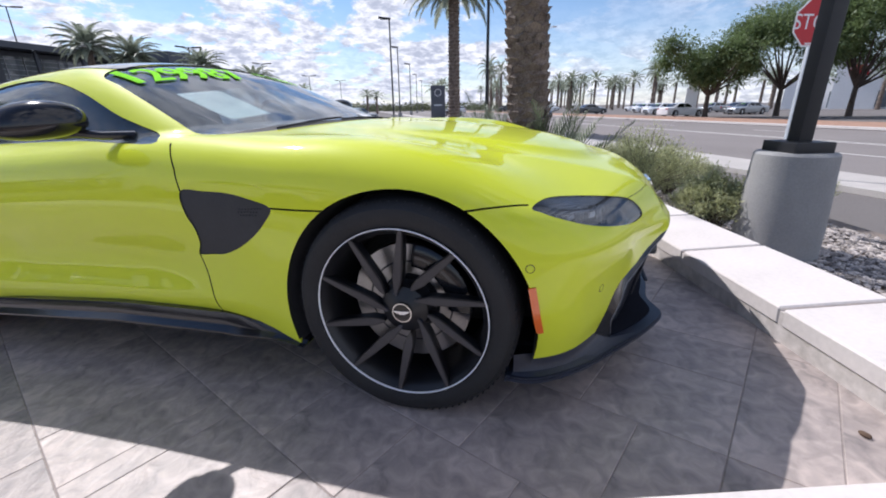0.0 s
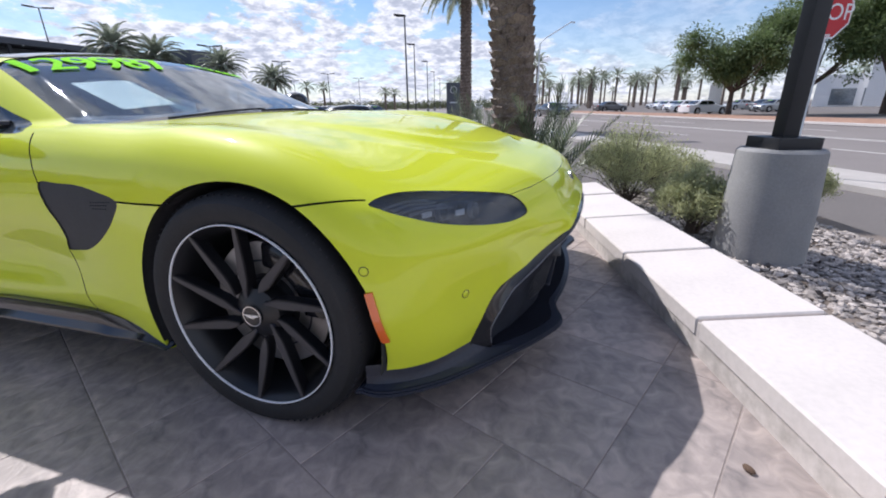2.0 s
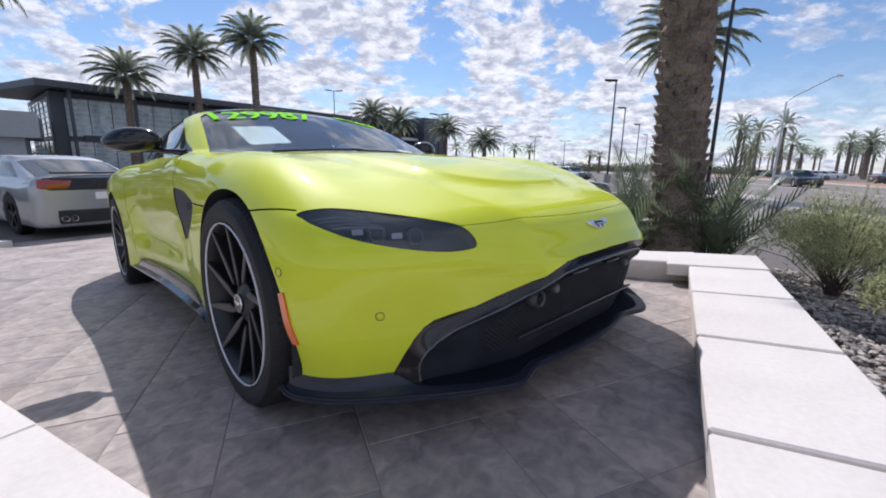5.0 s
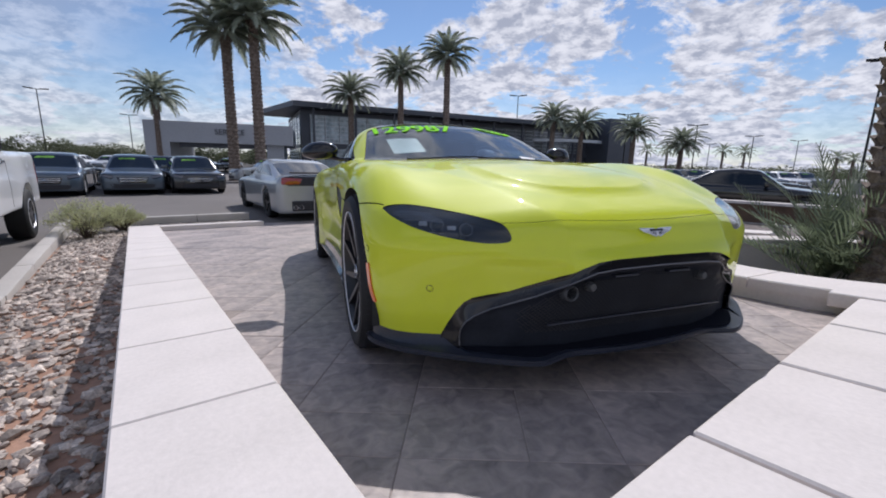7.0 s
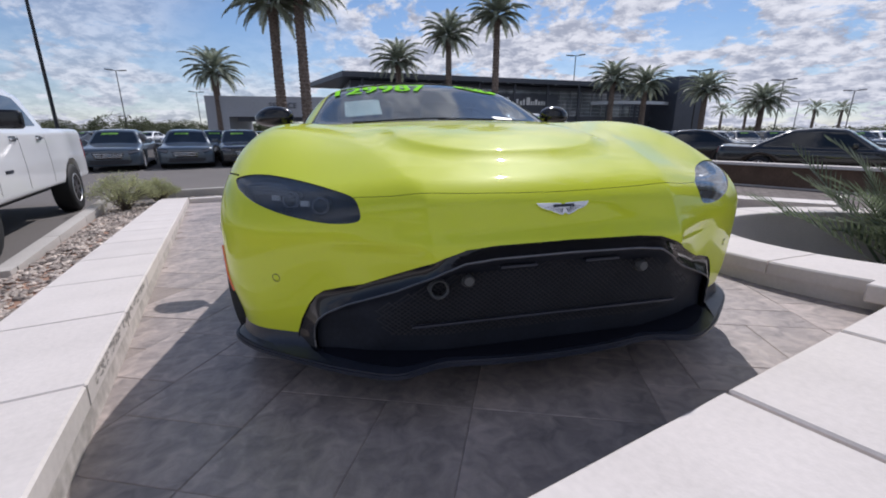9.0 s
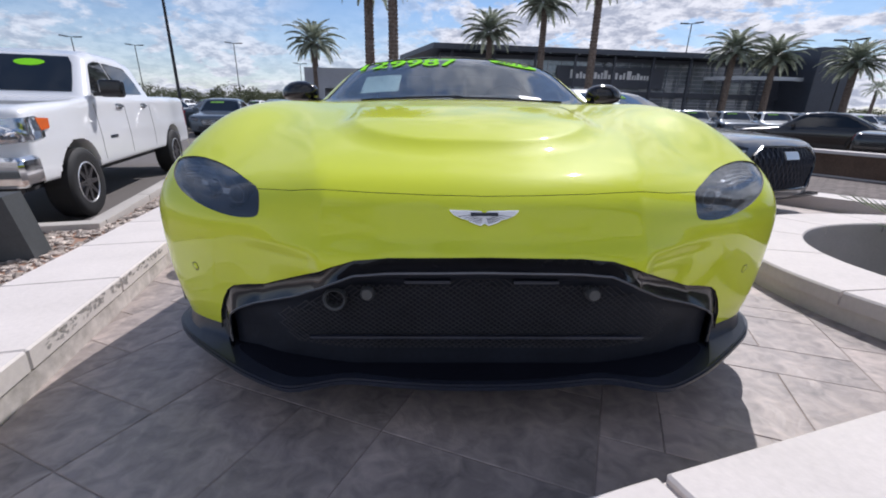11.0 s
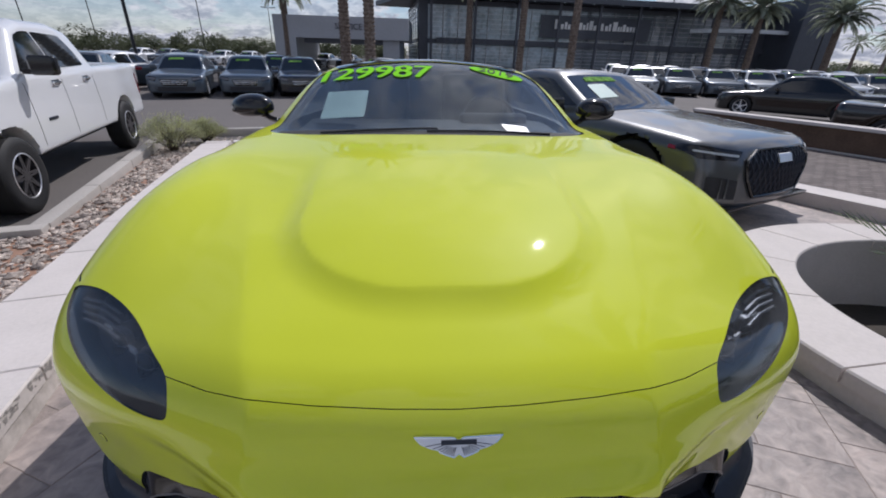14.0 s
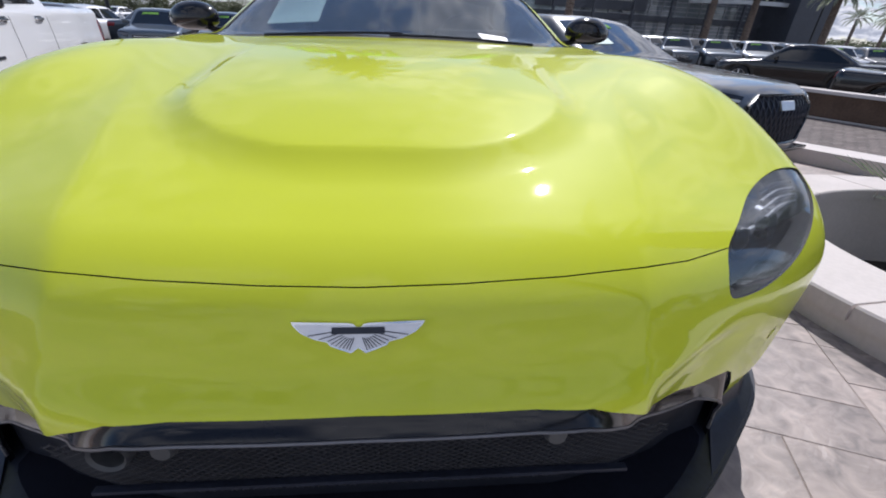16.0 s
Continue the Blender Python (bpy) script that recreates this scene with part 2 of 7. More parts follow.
BRICK_WALL = material("brown_block_wall", (0.12, 0.075, 0.05), 0.85, 0, 0.3, 3, 30, bump=0.4, bump_scale=20)
SCUFF = material("grey_scuff", (0.36, 0.335, 0.32), 0.9, 0, 0.2, 30, 120)
MOUTH_BLACK = material("deep_mouth_plastic", (0.009, 0.010, 0.017), 0.8, 0, 0.2, 8, 90, spec=0.1)
VENT_BLACK = material("dark_vent_plastic", (0.028, 0.029, 0.033), 0.6, 0, 0.2, 8, 90)
BOWL_BLACK = material("deep_black_plastic", (0.015, 0.018, 0.027), 0.6, 0, 0.3, 8, 90, spec=0.3)
PAVERS = material("clay_pavers", (0.20, 0.165, 0.15), 0.85, 0, 0.25, 1.5, 30, bump=0.2, bump_scale=40)
ROAD_PAINT = material("road_marking", (0.55, 0.53, 0.50), 0.8, 0, 0.15, 2, 30)


def lay_in_bond(m, length, height):
    """Rows of small bricks with dark joints, in relief."""
    n, l = m.node_tree.nodes, m.node_tree.links
    p = n["Principled BSDF"]
    src = p.inputs["Base Color"].links[0].from_socket
    tc = n.new("ShaderNodeTexCoord")
    b = n.new("ShaderNodeTexBrick")
    b.inputs["Scale"].default_value = 1.0
    b.inputs["Brick Width"].default_value, b.inputs["Row Height"].default_value = length, height
    b.inputs["Mortar Size"].default_value = 0.012
    b.inputs["Color1"].default_value, b.inputs["Color2"].default_value, b.inputs["Mortar"].default_value = (1, 1, 1, 1), (0.62, 0.6, 0.6, 1), (0.3, 0.3, 0.3, 1)
    l.new(tc.outputs["Object"], b.inputs["Vector"])
    x = n.new("ShaderNodeMix")
    x.data_type, x.blend_type = "RGBA", "MULTIPLY"
    x.inputs["Factor"].default_value = 1.0
    l.new(src, x.inputs["A"])
    l.new(b.outputs["Color"], x.inputs["B"])
    l.new(x.outputs["Result"], p.inputs["Base Color"])


lay_in_bond(PAVERS, 0.22, 0.11)


def let_light_through(m, share):
    """Thin leaves: part of the light comes through from behind."""
    n, l = m.node_tree.nodes, m.node_tree.links
    p, o = n["Principled BSDF"], n["Material Output"]
    t = n.new("ShaderNodeBsdfTranslucent")
    l.new(p.inputs["Base Color"].links[0].from_socket, t.inputs["Color"])
    x = n.new("ShaderNodeMixShader")
    x.inputs[0].default_value = share
    l.new(p.outputs[0], x.inputs[1])
    l.new(t.outputs[0], x.inputs[2])
    l.new(x.outputs[0], o.inputs["Surface"])


for leafy in (FROND, SHOOT, SHRUB, LEAF, DESERT_BUSH):
    let_light_through(leafy, 0.4)


def glass_material(name, color, transmission, ior=1.33):
    m = bpy.data.materials.new(name)
    m.use_nodes = True
    n, l = m.node_tree.nodes, m.node_tree.links
    p = n["Principled BSDF"]
    p.inputs["Base Color"].default_value = (*color, 1)
    p.inputs["Roughness"].default_value = 0.02
    p.inputs["IOR"].default_value = ior
    p.inputs["Transmission Weight"].default_value = transmission
    return m


SCREEN_GLASS = glass_material("tinted_windscreen", (0.42, 0.49, 0.55), 0.95, 1.42)
LAMP_GLASS = glass_material("smoked_lamp_glass", (0.55, 0.60, 0.66), 0.97, 1.4)
CAR_GLASS = material("dark_car_glass", (0.012, 0.015, 0.018), 0.03, 0, 0.1, 3, 30, coat=0.5)
# opaque panes: pale reflection and light from behind are put into the base colour
SHEEN_GLASS = material("glazing_painted_sheen", (0.44, 0.53, 0.58), 0.08, 0, 0.4, 0.5, 4, coat=0.8)
BUILDING_GLASS = material("building_glass", (0.17, 0.195, 0.22), 0.06, 0, 0.35, 0.3, 3, coat=0.8)


# ---- mesh helpers ----
def mesh_of(name, verts, faces, smooth=0.0):
    me = bpy.data.meshes.new(name)
    me.from_pydata([tuple(map(float, v)) for v in verts], [], [tuple(map(int, f)) for f in faces])
    me.validate()
    if smooth:
        me.polygons.foreach_set("use_smooth", [True] * len(me.polygons))
        me.set_sharp_from_angle(angle=radians(smooth))
    return me


def link(name, me, mat, parent=None, label=""):
    if mat and not me.materials:
        me.materials.append(mat)
    ob = new(name, me)
    if parent:
        ob.parent = parent
    if label:
        ob["label"] = label
    return ob


def part(name, bm, mat, parent=None, label="", smooth=40.0):
    """One mesh object out of a bmesh."""
    me = bpy.data.meshes.new(name)
    bmesh.ops.recalc_face_normals(bm, faces=bm.faces)
    bm.to_mesh(me)
    bm.free()
    if smooth:
        me.polygons.foreach_set("use_smooth", [True] * len(me.polygons))
        me.set_sharp_from_angle(angle=radians(smooth))
    return link(name, me, mat, parent, label)


def thing(name, m, label, category, group="", kind=""):
    ob = new(name)
    ob.empty_display_size = 0.1
    ob.matrix_world = m
    return tagged(ob, label, category, group, kind)


def add_box(bm, size, m=Matrix(), bevel=0.0, segments=2):
    made = bmesh.ops.create_cube(bm, size=1, matrix=m @ Matrix.Diagonal((*size, 1)))
    if bevel:
        edges = list({e for v in made["verts"] for e in v.link_edges})
        bmesh.ops.bevel(bm, geom=edges, offset=bevel, segments=segments, affect="EDGES", profile=0.7)


def box(size, m=Matrix(), bevel=0.0, segments=2):
    bm = bmesh.new()
    add_box(bm, size, m, bevel, segments)
    return bm


def add_mesh(bm, verts, faces):
    vs = [bm.verts.new(tuple(map(float, v))) for v in verts]
    for f in faces:
        try:
            bm.faces.new([vs[i] for i in f])
        except ValueError:
            pass


def lathe(profile, n=48, m=Matrix(), closed=False):
    """Turn (radius, height) pairs round the local x axis."""
    verts, faces = [], []
    k = len(profile)
    for i in range(n):
        a = 2 * math.pi * i / n
        for r, h in profile:
            verts.append(m @ Vector((h, r * math.cos(a), r * math.sin(a))))
    for i in range(n):
        j = (i + 1) % n
        for q in range(k if closed else k - 1):
            p = (q + 1) % k
            faces.append((i * k + q, i * k + p, j * k + p, j * k + q))
    bm = bmesh.new()
    add_mesh(bm, verts, faces)
    bmesh.ops.remove_doubles(bm, verts=bm.verts, dist=1e-5)
    return bm


def add_tube(bm, points, radii, n=8, cap=True):
    """A tapered round bar along points."""
    pts = [Vector(p) for p in points]
    if isinstance(radii, (int, float)):
        radii = [radii] * len(pts)
    rings = []
    for i, p in enumerate(pts):
        d = (pts[min(i + 1, len(pts) - 1)] - pts[max(i - 1, 0)]).normalized()
        side = d.cross(Vector((0, 0, 1)))
        if side.length < 1e-3:
            side = d.cross(Vector((0, 1, 0)))
        side.normalize()
        up = side.cross(d)
        rings.append([bm.verts.new(p + radii[i] * (math.cos(a) * side + math.sin(a) * up)) for a in [2 * math.pi * k / n for k in range(n)]])
    for a, b in zip(rings, rings[1:]):
        for k in range(n):
            bm.faces.new((a[k], a[(k + 1) % n], b[(k + 1) % n], b[k]))
    if cap:
        bm.faces.new(rings[0][::-1])
        bm.faces.new(rings[-1])


def prism(outline, lo, hi, axis):
    """A closed solid: a 2D outline pushed along an axis (0 x, 1 y, 2 z); outline is given in the other two, in order."""
    pts = []
    for h in (lo, hi):
        for a, b in outline:
            v = [a, b]
            v.insert(axis, h)
            pts.append(v)
    n = len(outline)
    faces = [tuple(range(n))[::-1], tuple(range(n, 2 * n))] + [(i, (i + 1) % n, n + (i + 1) % n, n + i) for i in range(n)]
    bm = bmesh.new()
    add_mesh(bm, pts, faces)
    bmesh.ops.recalc_face_normals(bm, faces=bm.faces)
    return bm


def smooth_outline(points, steps=6):
    """A closed curve through the points."""
    n, out = len(points), []
    for i in range(n):
        p0, p1, p2, p3 = (np.array(points[(i + k) % n], float) for k in (-1, 0, 1, 2))
        for s in np.linspace(0, 1, steps, endpoint=False):
            out.append(tuple(0.5 * (2 * p1 + (p2 - p0) * s + (2 * p0 - 5 * p1 + 4 * p2 - p3) * s ** 2 + (3 * p1 - p0 - 3 * p2 + p3) * s ** 3)))
    return out


def mirrored(half):
    """A whole outline from its half with x >= 0, ends on the centre line."""
    return [(x, *r) for x, *r in half] + [(-x, *r) for x, *r in half[::-1] if x > 1e-6]


def text_mesh(name, words, size, mat, m, parent=None, depth=0.001, bend=None, shear=0.0, bold=0.0):
    cu = bpy.data.curves.new(name, "FONT")
    cu.body, cu.size, cu.extrude, cu.align_x, cu.align_y, cu.shear = words, size, depth, "CENTER", "CENTER", shear
    cu.offset = bold
    ob = new(name, cu)
    me = bpy.data.meshes.new_from_object(ob.evaluated_get(bpy.context.evaluated_depsgraph_get()))
    bpy.data.objects.remove(ob)
    me.transform(m)
    if bend:
        tb = bmesh.new()
        tb.from_mesh(me)
        for _ in range(4):
            bmesh.ops.triangulate(tb, faces=tb.faces)
            bmesh.ops.subdivide_edges(tb, edges=[e for e in tb.edges if e.calc_length() > 0.022], cuts=1)
        bmesh.ops.triangulate(tb, faces=tb.faces)
        tb.to_mesh(me)
        tb.free()
        co = np.empty(len(me.vertices) * 3)
        me.vertices.foreach_get("co", co)
        me.vertices.foreach_set("co", np.array(bend(co.reshape(-1, 3))).ravel())
    return link(name, me, mat, parent)


# ---- the sports car's skin ----
def smax(a, b, k):
    h = np.maximum(k - np.abs(a - b), 0) / k
    return np.maximum(a, b) + h * h * k / 4


def step(e0, e1, v):
    s = np.clip((v - e0) / (e1 - e0), 0, 1)
    return s * s * (3 - 2 * s)


def soft(v, w=0.014):
    return 0.5 * (v + np.sqrt(v * v + w * w))


def bonnet(ax, y):
    """Height of the bonnet and wings over the deck."""
    c = np.interp(y, BONNET_Y, BONNET_Z)
    crease = 0.325 + 0.30 * y
    t = c - 0.05 * ax ** 2 - 0.14 * soft(ax - crease) * (1 - step(0.15, 0.75, y)) - 0.105 * soft(ax - crease, 0.006) * (1 - 0.5 * step(0.5, 1.1, y))
    t += 0.049 * np.exp(-((ax - 0.80) / 0.16) ** 2) * step(0.20, 0.80, y) * (1 - 0.72 * step(0.8, 1.4, y))
    # the raised U of the bonnet
    qx, qy = ax - (0.072 + 0.05 * np.maximum(y - 0.615, 0)), 0.615 - y
    d = np.hypot(np.maximum(qx, 0), np.maximum(qy, 0)) - 0.292
    inward = np.clip((soft(-d, 0.010) - 0.001) / 0.17, 0, 1)
    fall = np.clip(1 - soft(d, 0.006) / 0.075, 0, 1) ** 2
    dome = 0.019 * fall + 0.005 * (1 - (1 - inward) ** 2)
    return t + dome * (1 - step(0.50, 1.25, y))


def half_width(y, z):
    w = np.interp(y, SIDE_Y, SIDE_X)
    w = w - 0.55 * np.maximum(z - 0.66, 0) ** 2 - 0.10 * step(0.36, 0.12, z) * step(1.2, 1.7, y) * step(3.2, 2.8, y)
    return w - 0.05 * np.exp(-((z - 0.46) / 0.14) ** 2) * step(1.3, 1.9, y) * step(3.1, 2.6, y) - 0.035 * step(0.38, 0.2, z) * step(0.7, 0.45, y)


def nose(ax, z):
    n = np.interp(z, NOSE_Z, NOSE_Y) + 0.15 * np.minimum(ax, 0.355) ** 2
    low = 0.55 * soft(ax - 0.358, 0.03) + 0.5 * np.maximum(ax - 0.72, 0) ** 2
    high = 0.45 * soft(ax - 0.353, 0.002) + 0.7 * np.maximum(ax - 0.62, 0) ** 2
    beak = np.interp(z, BEAK_Z, BEAK_Y) * (1 - step(0.22, 0.58, ax))
    # ledge under the lobe beside the nose panel
    ledge = 0.010 * step(0.345, 0.385, ax) * (1 - step(0.46, 0.66, ax)) * (1 - step(0.462, 0.496, z)) * step(0.34, 0.44, z)
    return n + low + (high - low) * step(0.32, 0.55, z) + ledge - beak


def cabin(ax, y, z):
    screen = z - (0.985 + 0.46 * (y - 1.671) - 0.13 * ax ** 2)
    roof = z - (1.262 - 0.16 * ax ** 2 - 0.05 * (y - 2.45) ** 2 - 0.035 * np.maximum(y - 2.45, 0) ** 3)
    side = (ax - (0.83 - 0.60 * (np.maximum(z, 0.86) - 0.90) - 0.06 * (y - 2.3) ** 2 * (y < 2.3) - 0.05 * (y - 2.3) ** 2)) * 0.8
    return smax(smax(smax(screen * 0.9, roof, 0.10), side, 0.10), 0.72 - z, 0.05)


BONNET_Y = np.linspace(-0.2, 5, 261)
BONNET_Z = np.interp(BONNET_Y, [-.2, .06, .12, .25, .5, .8, 1.1, 1.45, 1.8, 2.6, 3.4, 4.0, 4.5], [.52, .603, .630, .680, .752, .818, .872, .905, .93, .93, .95, .93, .88])
for _ in range(12):
    BONNET_Z[1:-1] = (BONNET_Z[:-2] + 2 * BONNET_Z[1:-1] + BONNET_Z[2:]) / 4
SIDE_Y = np.linspace(-0.2, 5, 261)
SIDE_X = np.interp(SIDE_Y, [-.2, .4, .6, .86, 1.27, 1.6, 2.2, 2.7, 3.2, 3.56, 4.0, 4.5], [.93, .938, .945, .948, .935, .925, .92, .93, .962, .975, .955, .88])
for _ in range(30):
    SIDE_X[1:-1] = (SIDE_X[:-2] + 2 * SIDE_X[1:-1] + SIDE_X[2:]) / 4
NOSE_Z = np.linspace(0, 1, 101)
NOSE_Y = np.interp(NOSE_Z, [0, .2, .26, .34, .44, .52, .58, .64, 1], [.11, .085, .065, .055, .052, .055, .066, .09, .2])
for _ in range(6):
    NOSE_Y[1:-1] = (NOSE_Y[:-2] + 2 * NOSE_Y[1:-1] + NOSE_Y[2:]) / 4
BEAK_Z = np.linspace(0.3, 0.62, 65)
BEAK_Y = np.interp(BEAK_Z, [.36, .44, .475, .492, .508, .525, .56], [0, .050, .047, .040, .022, .009, 0])
for _ in range(6):
    BEAK_Y[1:-1] = (BEAK_Y[:-2] + 2 * BEAK_Y[1:-1] + BEAK_Y[2:]) / 4


def body(x, y, z):
    """Signed field of the car's outer skin: negative inside."""
    ax = np.sqrt(x * x + 1e-6)
    top = (z - bonnet(ax, y)) * 0.95
    f = smax(top, (nose(ax, z) - y) * 0.88, 0.07)
    f = smax(f, (ax - half_width(y, z)) * 0.98, 0.11)
    f = smax(f, y - 4.46 + 0.12 * ax ** 2, 0.15)
    f = smax(f, 0.185 - z, 0.02)
    g = cabin(ax, y, z)
    return -smax(-f, -g, 0.018)


def skin_normal(x, y, z, h=1e-3):
    g = np.stack([body(x + h, y, z) - body(x - h, y, z), body(x, y + h, z) - body(x, y - h, z), body(x, y, z + h) - body(x, y, z - h)], -1)
    return g / np.maximum(np.linalg.norm(g, axis=-1, keepdims=True), 1e-9)


def to_level(p, field, level=0.0, way=None, turns=8):
    """Slide points onto a level of the field, down its slope or along one way."""
    p, h = np.array(p, float), 1e-3
    for _ in range(turns):
        x, y, z = p.T
        f = field(x, y, z) - level
        g = np.stack([field(x + h, y, z) - field(x - h, y, z), field(x, y + h, z) - field(x, y - h, z), field(x, y, z + h) - field(x, y, z - h)], -1) / (2 * h)
        if way is None:
            move = -f[:, None] * g / np.maximum((g * g).sum(-1, keepdims=True), 0.2)
        else:
            s = g @ way
            move = -(f / np.where(np.abs(s) < 0.15, 0.15 * np.sign(s + 1e-9), s))[:, None] * way
        p += np.clip(move, -0.05, 0.05)
    return p


def net(field, lo, hi, h, level=0.0):
    """A closed quad mesh of a field's level."""
    n = [int(math.ceil((b - a) / h)) + 1 for a, b in zip(lo, hi)]
    axes = [lo[k] + h * np.arange(n[k]) for k in range(3)]
    g = np.meshgrid(*axes, indexing="ij")
    inside = field(*g) < level
    count = sum(inside[i:n[0] - 1 + i, j:n[1] - 1 + j, k:n[2] - 1 + k].astype(np.int8) for i in (0, 1) for j in (0, 1) for k in (0, 1))
    cells = np.argwhere((count > 0) & (count < 8))
    index = -np.ones([a - 1 for a in n], int)
    index[tuple(cells.T)] = np.arange(len(cells))
    p = to_level(np.array(lo) + h * (cells + 0.5), field, level)
    faces = []
    for k in range(3):
        a, b = [(1, 2), (2, 0), (0, 1)][k]
        one, two = [slice(None)] * 3, [slice(None)] * 3
        one[k], two[k] = slice(0, -1), slice(1, None)
        flips = np.argwhere(inside[tuple(one)] != inside[tuple(two)])
        ok = (flips[:, a] > 0) & (flips[:, b] > 0) & (flips[:, a] < n[a] - 1) & (flips[:, b] < n[b] - 1)
        flips = flips[ok]
        out = inside[tuple(one)][tuple(flips.T)]
        ring = []
        for da, db in ((1, 1), (0, 1), (0, 0), (1, 0)):
            c = flips.copy()
            c[:, a] -= da
            c[:, b] -= db
            ring.append(index[tuple(c.T)])
        quad = np.stack(ring, 1)
        faces.append(np.where(out[:, None], quad, quad[:, ::-1]))
    return p, np.concatenate(faces)


def cut(me, cutters, how="DIFFERENCE"):
    """The mesh less the cutters."""
    for bm in cutters:
        cm = bpy.data.meshes.new("cutter")
        bmesh.ops.recalc_face_normals(bm, faces=bm.faces)
        bmesh.ops.triangulate(bm, faces=[f for f in bm.faces if len(f.verts) > 4])
        bm.to_mesh(cm)
        bm.free()
        a, b = new("a", me), new("b", cm)
        mod = a.modifiers.new("cut", "BOOLEAN")
        mod.operation, mod.object, mod.solver = how, b, "MANIFOLD"
        res = bpy.data.meshes.new_from_object(a.evaluated_get(bpy.context.evaluated_depsgraph_get()))
        if len(res.polygons) < 100:
            mod.solver = "EXACT"
            res = bpy.data.meshes.new_from_object(a.evaluated_get(bpy.context.evaluated_depsgraph_get()))
        bpy.data.objects.remove(a)
        bpy.data.objects.remove(b)
        me = res
    return me


def flow_normals(me):
    """Shade what lies on the skin by the skin's own slope."""
    co = np.empty(len(me.vertices) * 3)
    me.vertices.foreach_get("co", co)
    co = co.reshape(-1, 3)
    x, y, z = co.T
    g = skin_normal(x, y, z)
    on = np.abs(body(x, y, z)) < 0.004
    vi = np.empty(len(me.loops), int)
    me.loops.foreach_get("vertex_index", vi)
    fn = np.empty(len(me.polygons) * 3)
    me.polygons.foreach_get("normal", fn)
    tot = np.empty(len(me.polygons), int)
    me.polygons.foreach_get("loop_total", tot)
    ln = np.repeat(fn.reshape(-1, 3), tot, 0)
    me.polygons.foreach_set("use_smooth", [True] * len(me.polygons))
    use = on[vi] & ((ln * g[vi]).sum(-1) > 0.7)
    centre = np.empty(len(me.polygons) * 3)
    me.polygons.foreach_get("center", centre)
    mid = centre.reshape(-1, 3).T
    deep = (body(*mid) < -0.007) | ((fn.reshape(-1, 3) * skin_normal(*mid)).sum(-1) < 0.45) & (mid[2] > 0.19)
    me.polygons.foreach_set("material_index", deep.astype(np.int32))
    me.normals_split_custom_set(np.where(use[:, None], g[vi], ln).tolist())


def ribbon(points, width, depth):
    """A thin solid along a line on the skin, to cut a shut line."""
    p = to_level(np.array(points, float), body)
    nn = skin_normal(*p.T)
    d = np.gradient(p, axis=0)
    side = np.cross(d, nn)
    side /= np.linalg.norm(side, axis=1, keepdims=True)
    verts, faces = [], []
    for q, n_, s in zip(p, nn, side):
        verts += [q + s * width / 2 + n_ * 0.02, q - s * width / 2 + n_ * 0.02, q - s * width / 2 - n_ * depth, q + s * width / 2 - n_ * depth]
    k = len(p)
    for i in range(k - 1):
        for j in range(4):
            faces.append((4 * i + j, 4 * i + (j + 1) % 4, 4 * i + 4 + (j + 1) % 4, 4 * i + 4 + j))
    faces += [(3, 2, 1, 0), tuple(range(4 * k - 4, 4 * k))]
    bm = bmesh.new()
    add_mesh(bm, verts, faces)
    return bm


def along(points, n=40):
    p = np.array(points, float)
    s = np.r_[0, np.cumsum(np.linalg.norm(np.diff(p, axis=0), axis=1))]
    t = np.linspace(0, s[-1], n)
    return np.stack([np.interp(t, s, p[:, k]) for k in range(p.shape[1])], 1)


def patch(outline, way, level, thick, rings=14, shrink=1.0):
    """A sheet on the skin inside a 3D outline, seen along way; with thickness."""
    o = to_level(np.array(outline, float), body, level, np.array(way, float))
    c = o.mean(0)
    verts, faces, n = [], [], len(o)
    for r in np.linspace(0, shrink, rings)[1:]:
        verts.append(c + r * (o - c))
    top = to_level(np.concatenate([c[None], *verts]), body, level, np.array(way, float))
    low = top - thick * skin_normal(*top.T)
    k = len(top)
    for off, flip in ((0, 1), (k, -1)):
        faces += [tuple([off, off + 1 + i, off + 1 + (i + 1) % n][::flip]) for i in range(n)]
        for r in range(rings - 2):
            a, b = off + 1 + r * n, off + 1 + (r + 1) * n
            faces += [tuple([a + i, b + i, b + (i + 1) % n, a + (i + 1) % n][::flip]) for i in range(n)]
    e = 1 + (rings - 2) * n
    faces += [(e + i, k + e + i, k + e + (i + 1) % n, e + (i + 1) % n) for i in range(n)]
    if np.cross(top[1] - top[0], top[1 + n // 4] - top[0]) @ skin_normal(*top[:1].T)[0] < 0:
        faces = [f[::-1] for f in faces]
    return np.concatenate([top, low]), faces


def skew(outline, way, lo, hi):
    """A solid: a 3D outline pushed along way from lo to hi metres."""
    o, w = np.array(outline, float), np.array(way, float)
    n = len(o)
    bm = bmesh.new()
    add_mesh(bm, np.concatenate([o + lo * w, o + hi * w]), [tuple(range(n))[::-1], tuple(range(n, 2 * n))] + [(i, (i + 1) % n, n + (i + 1) % n, n + i) for i in range(n)])
    bmesh.ops.recalc_face_normals(bm, faces=bm.faces)
    return bm


car = thing("sports_car", PAD, "lime yellow two-door sports car with black roof and trim", "car")

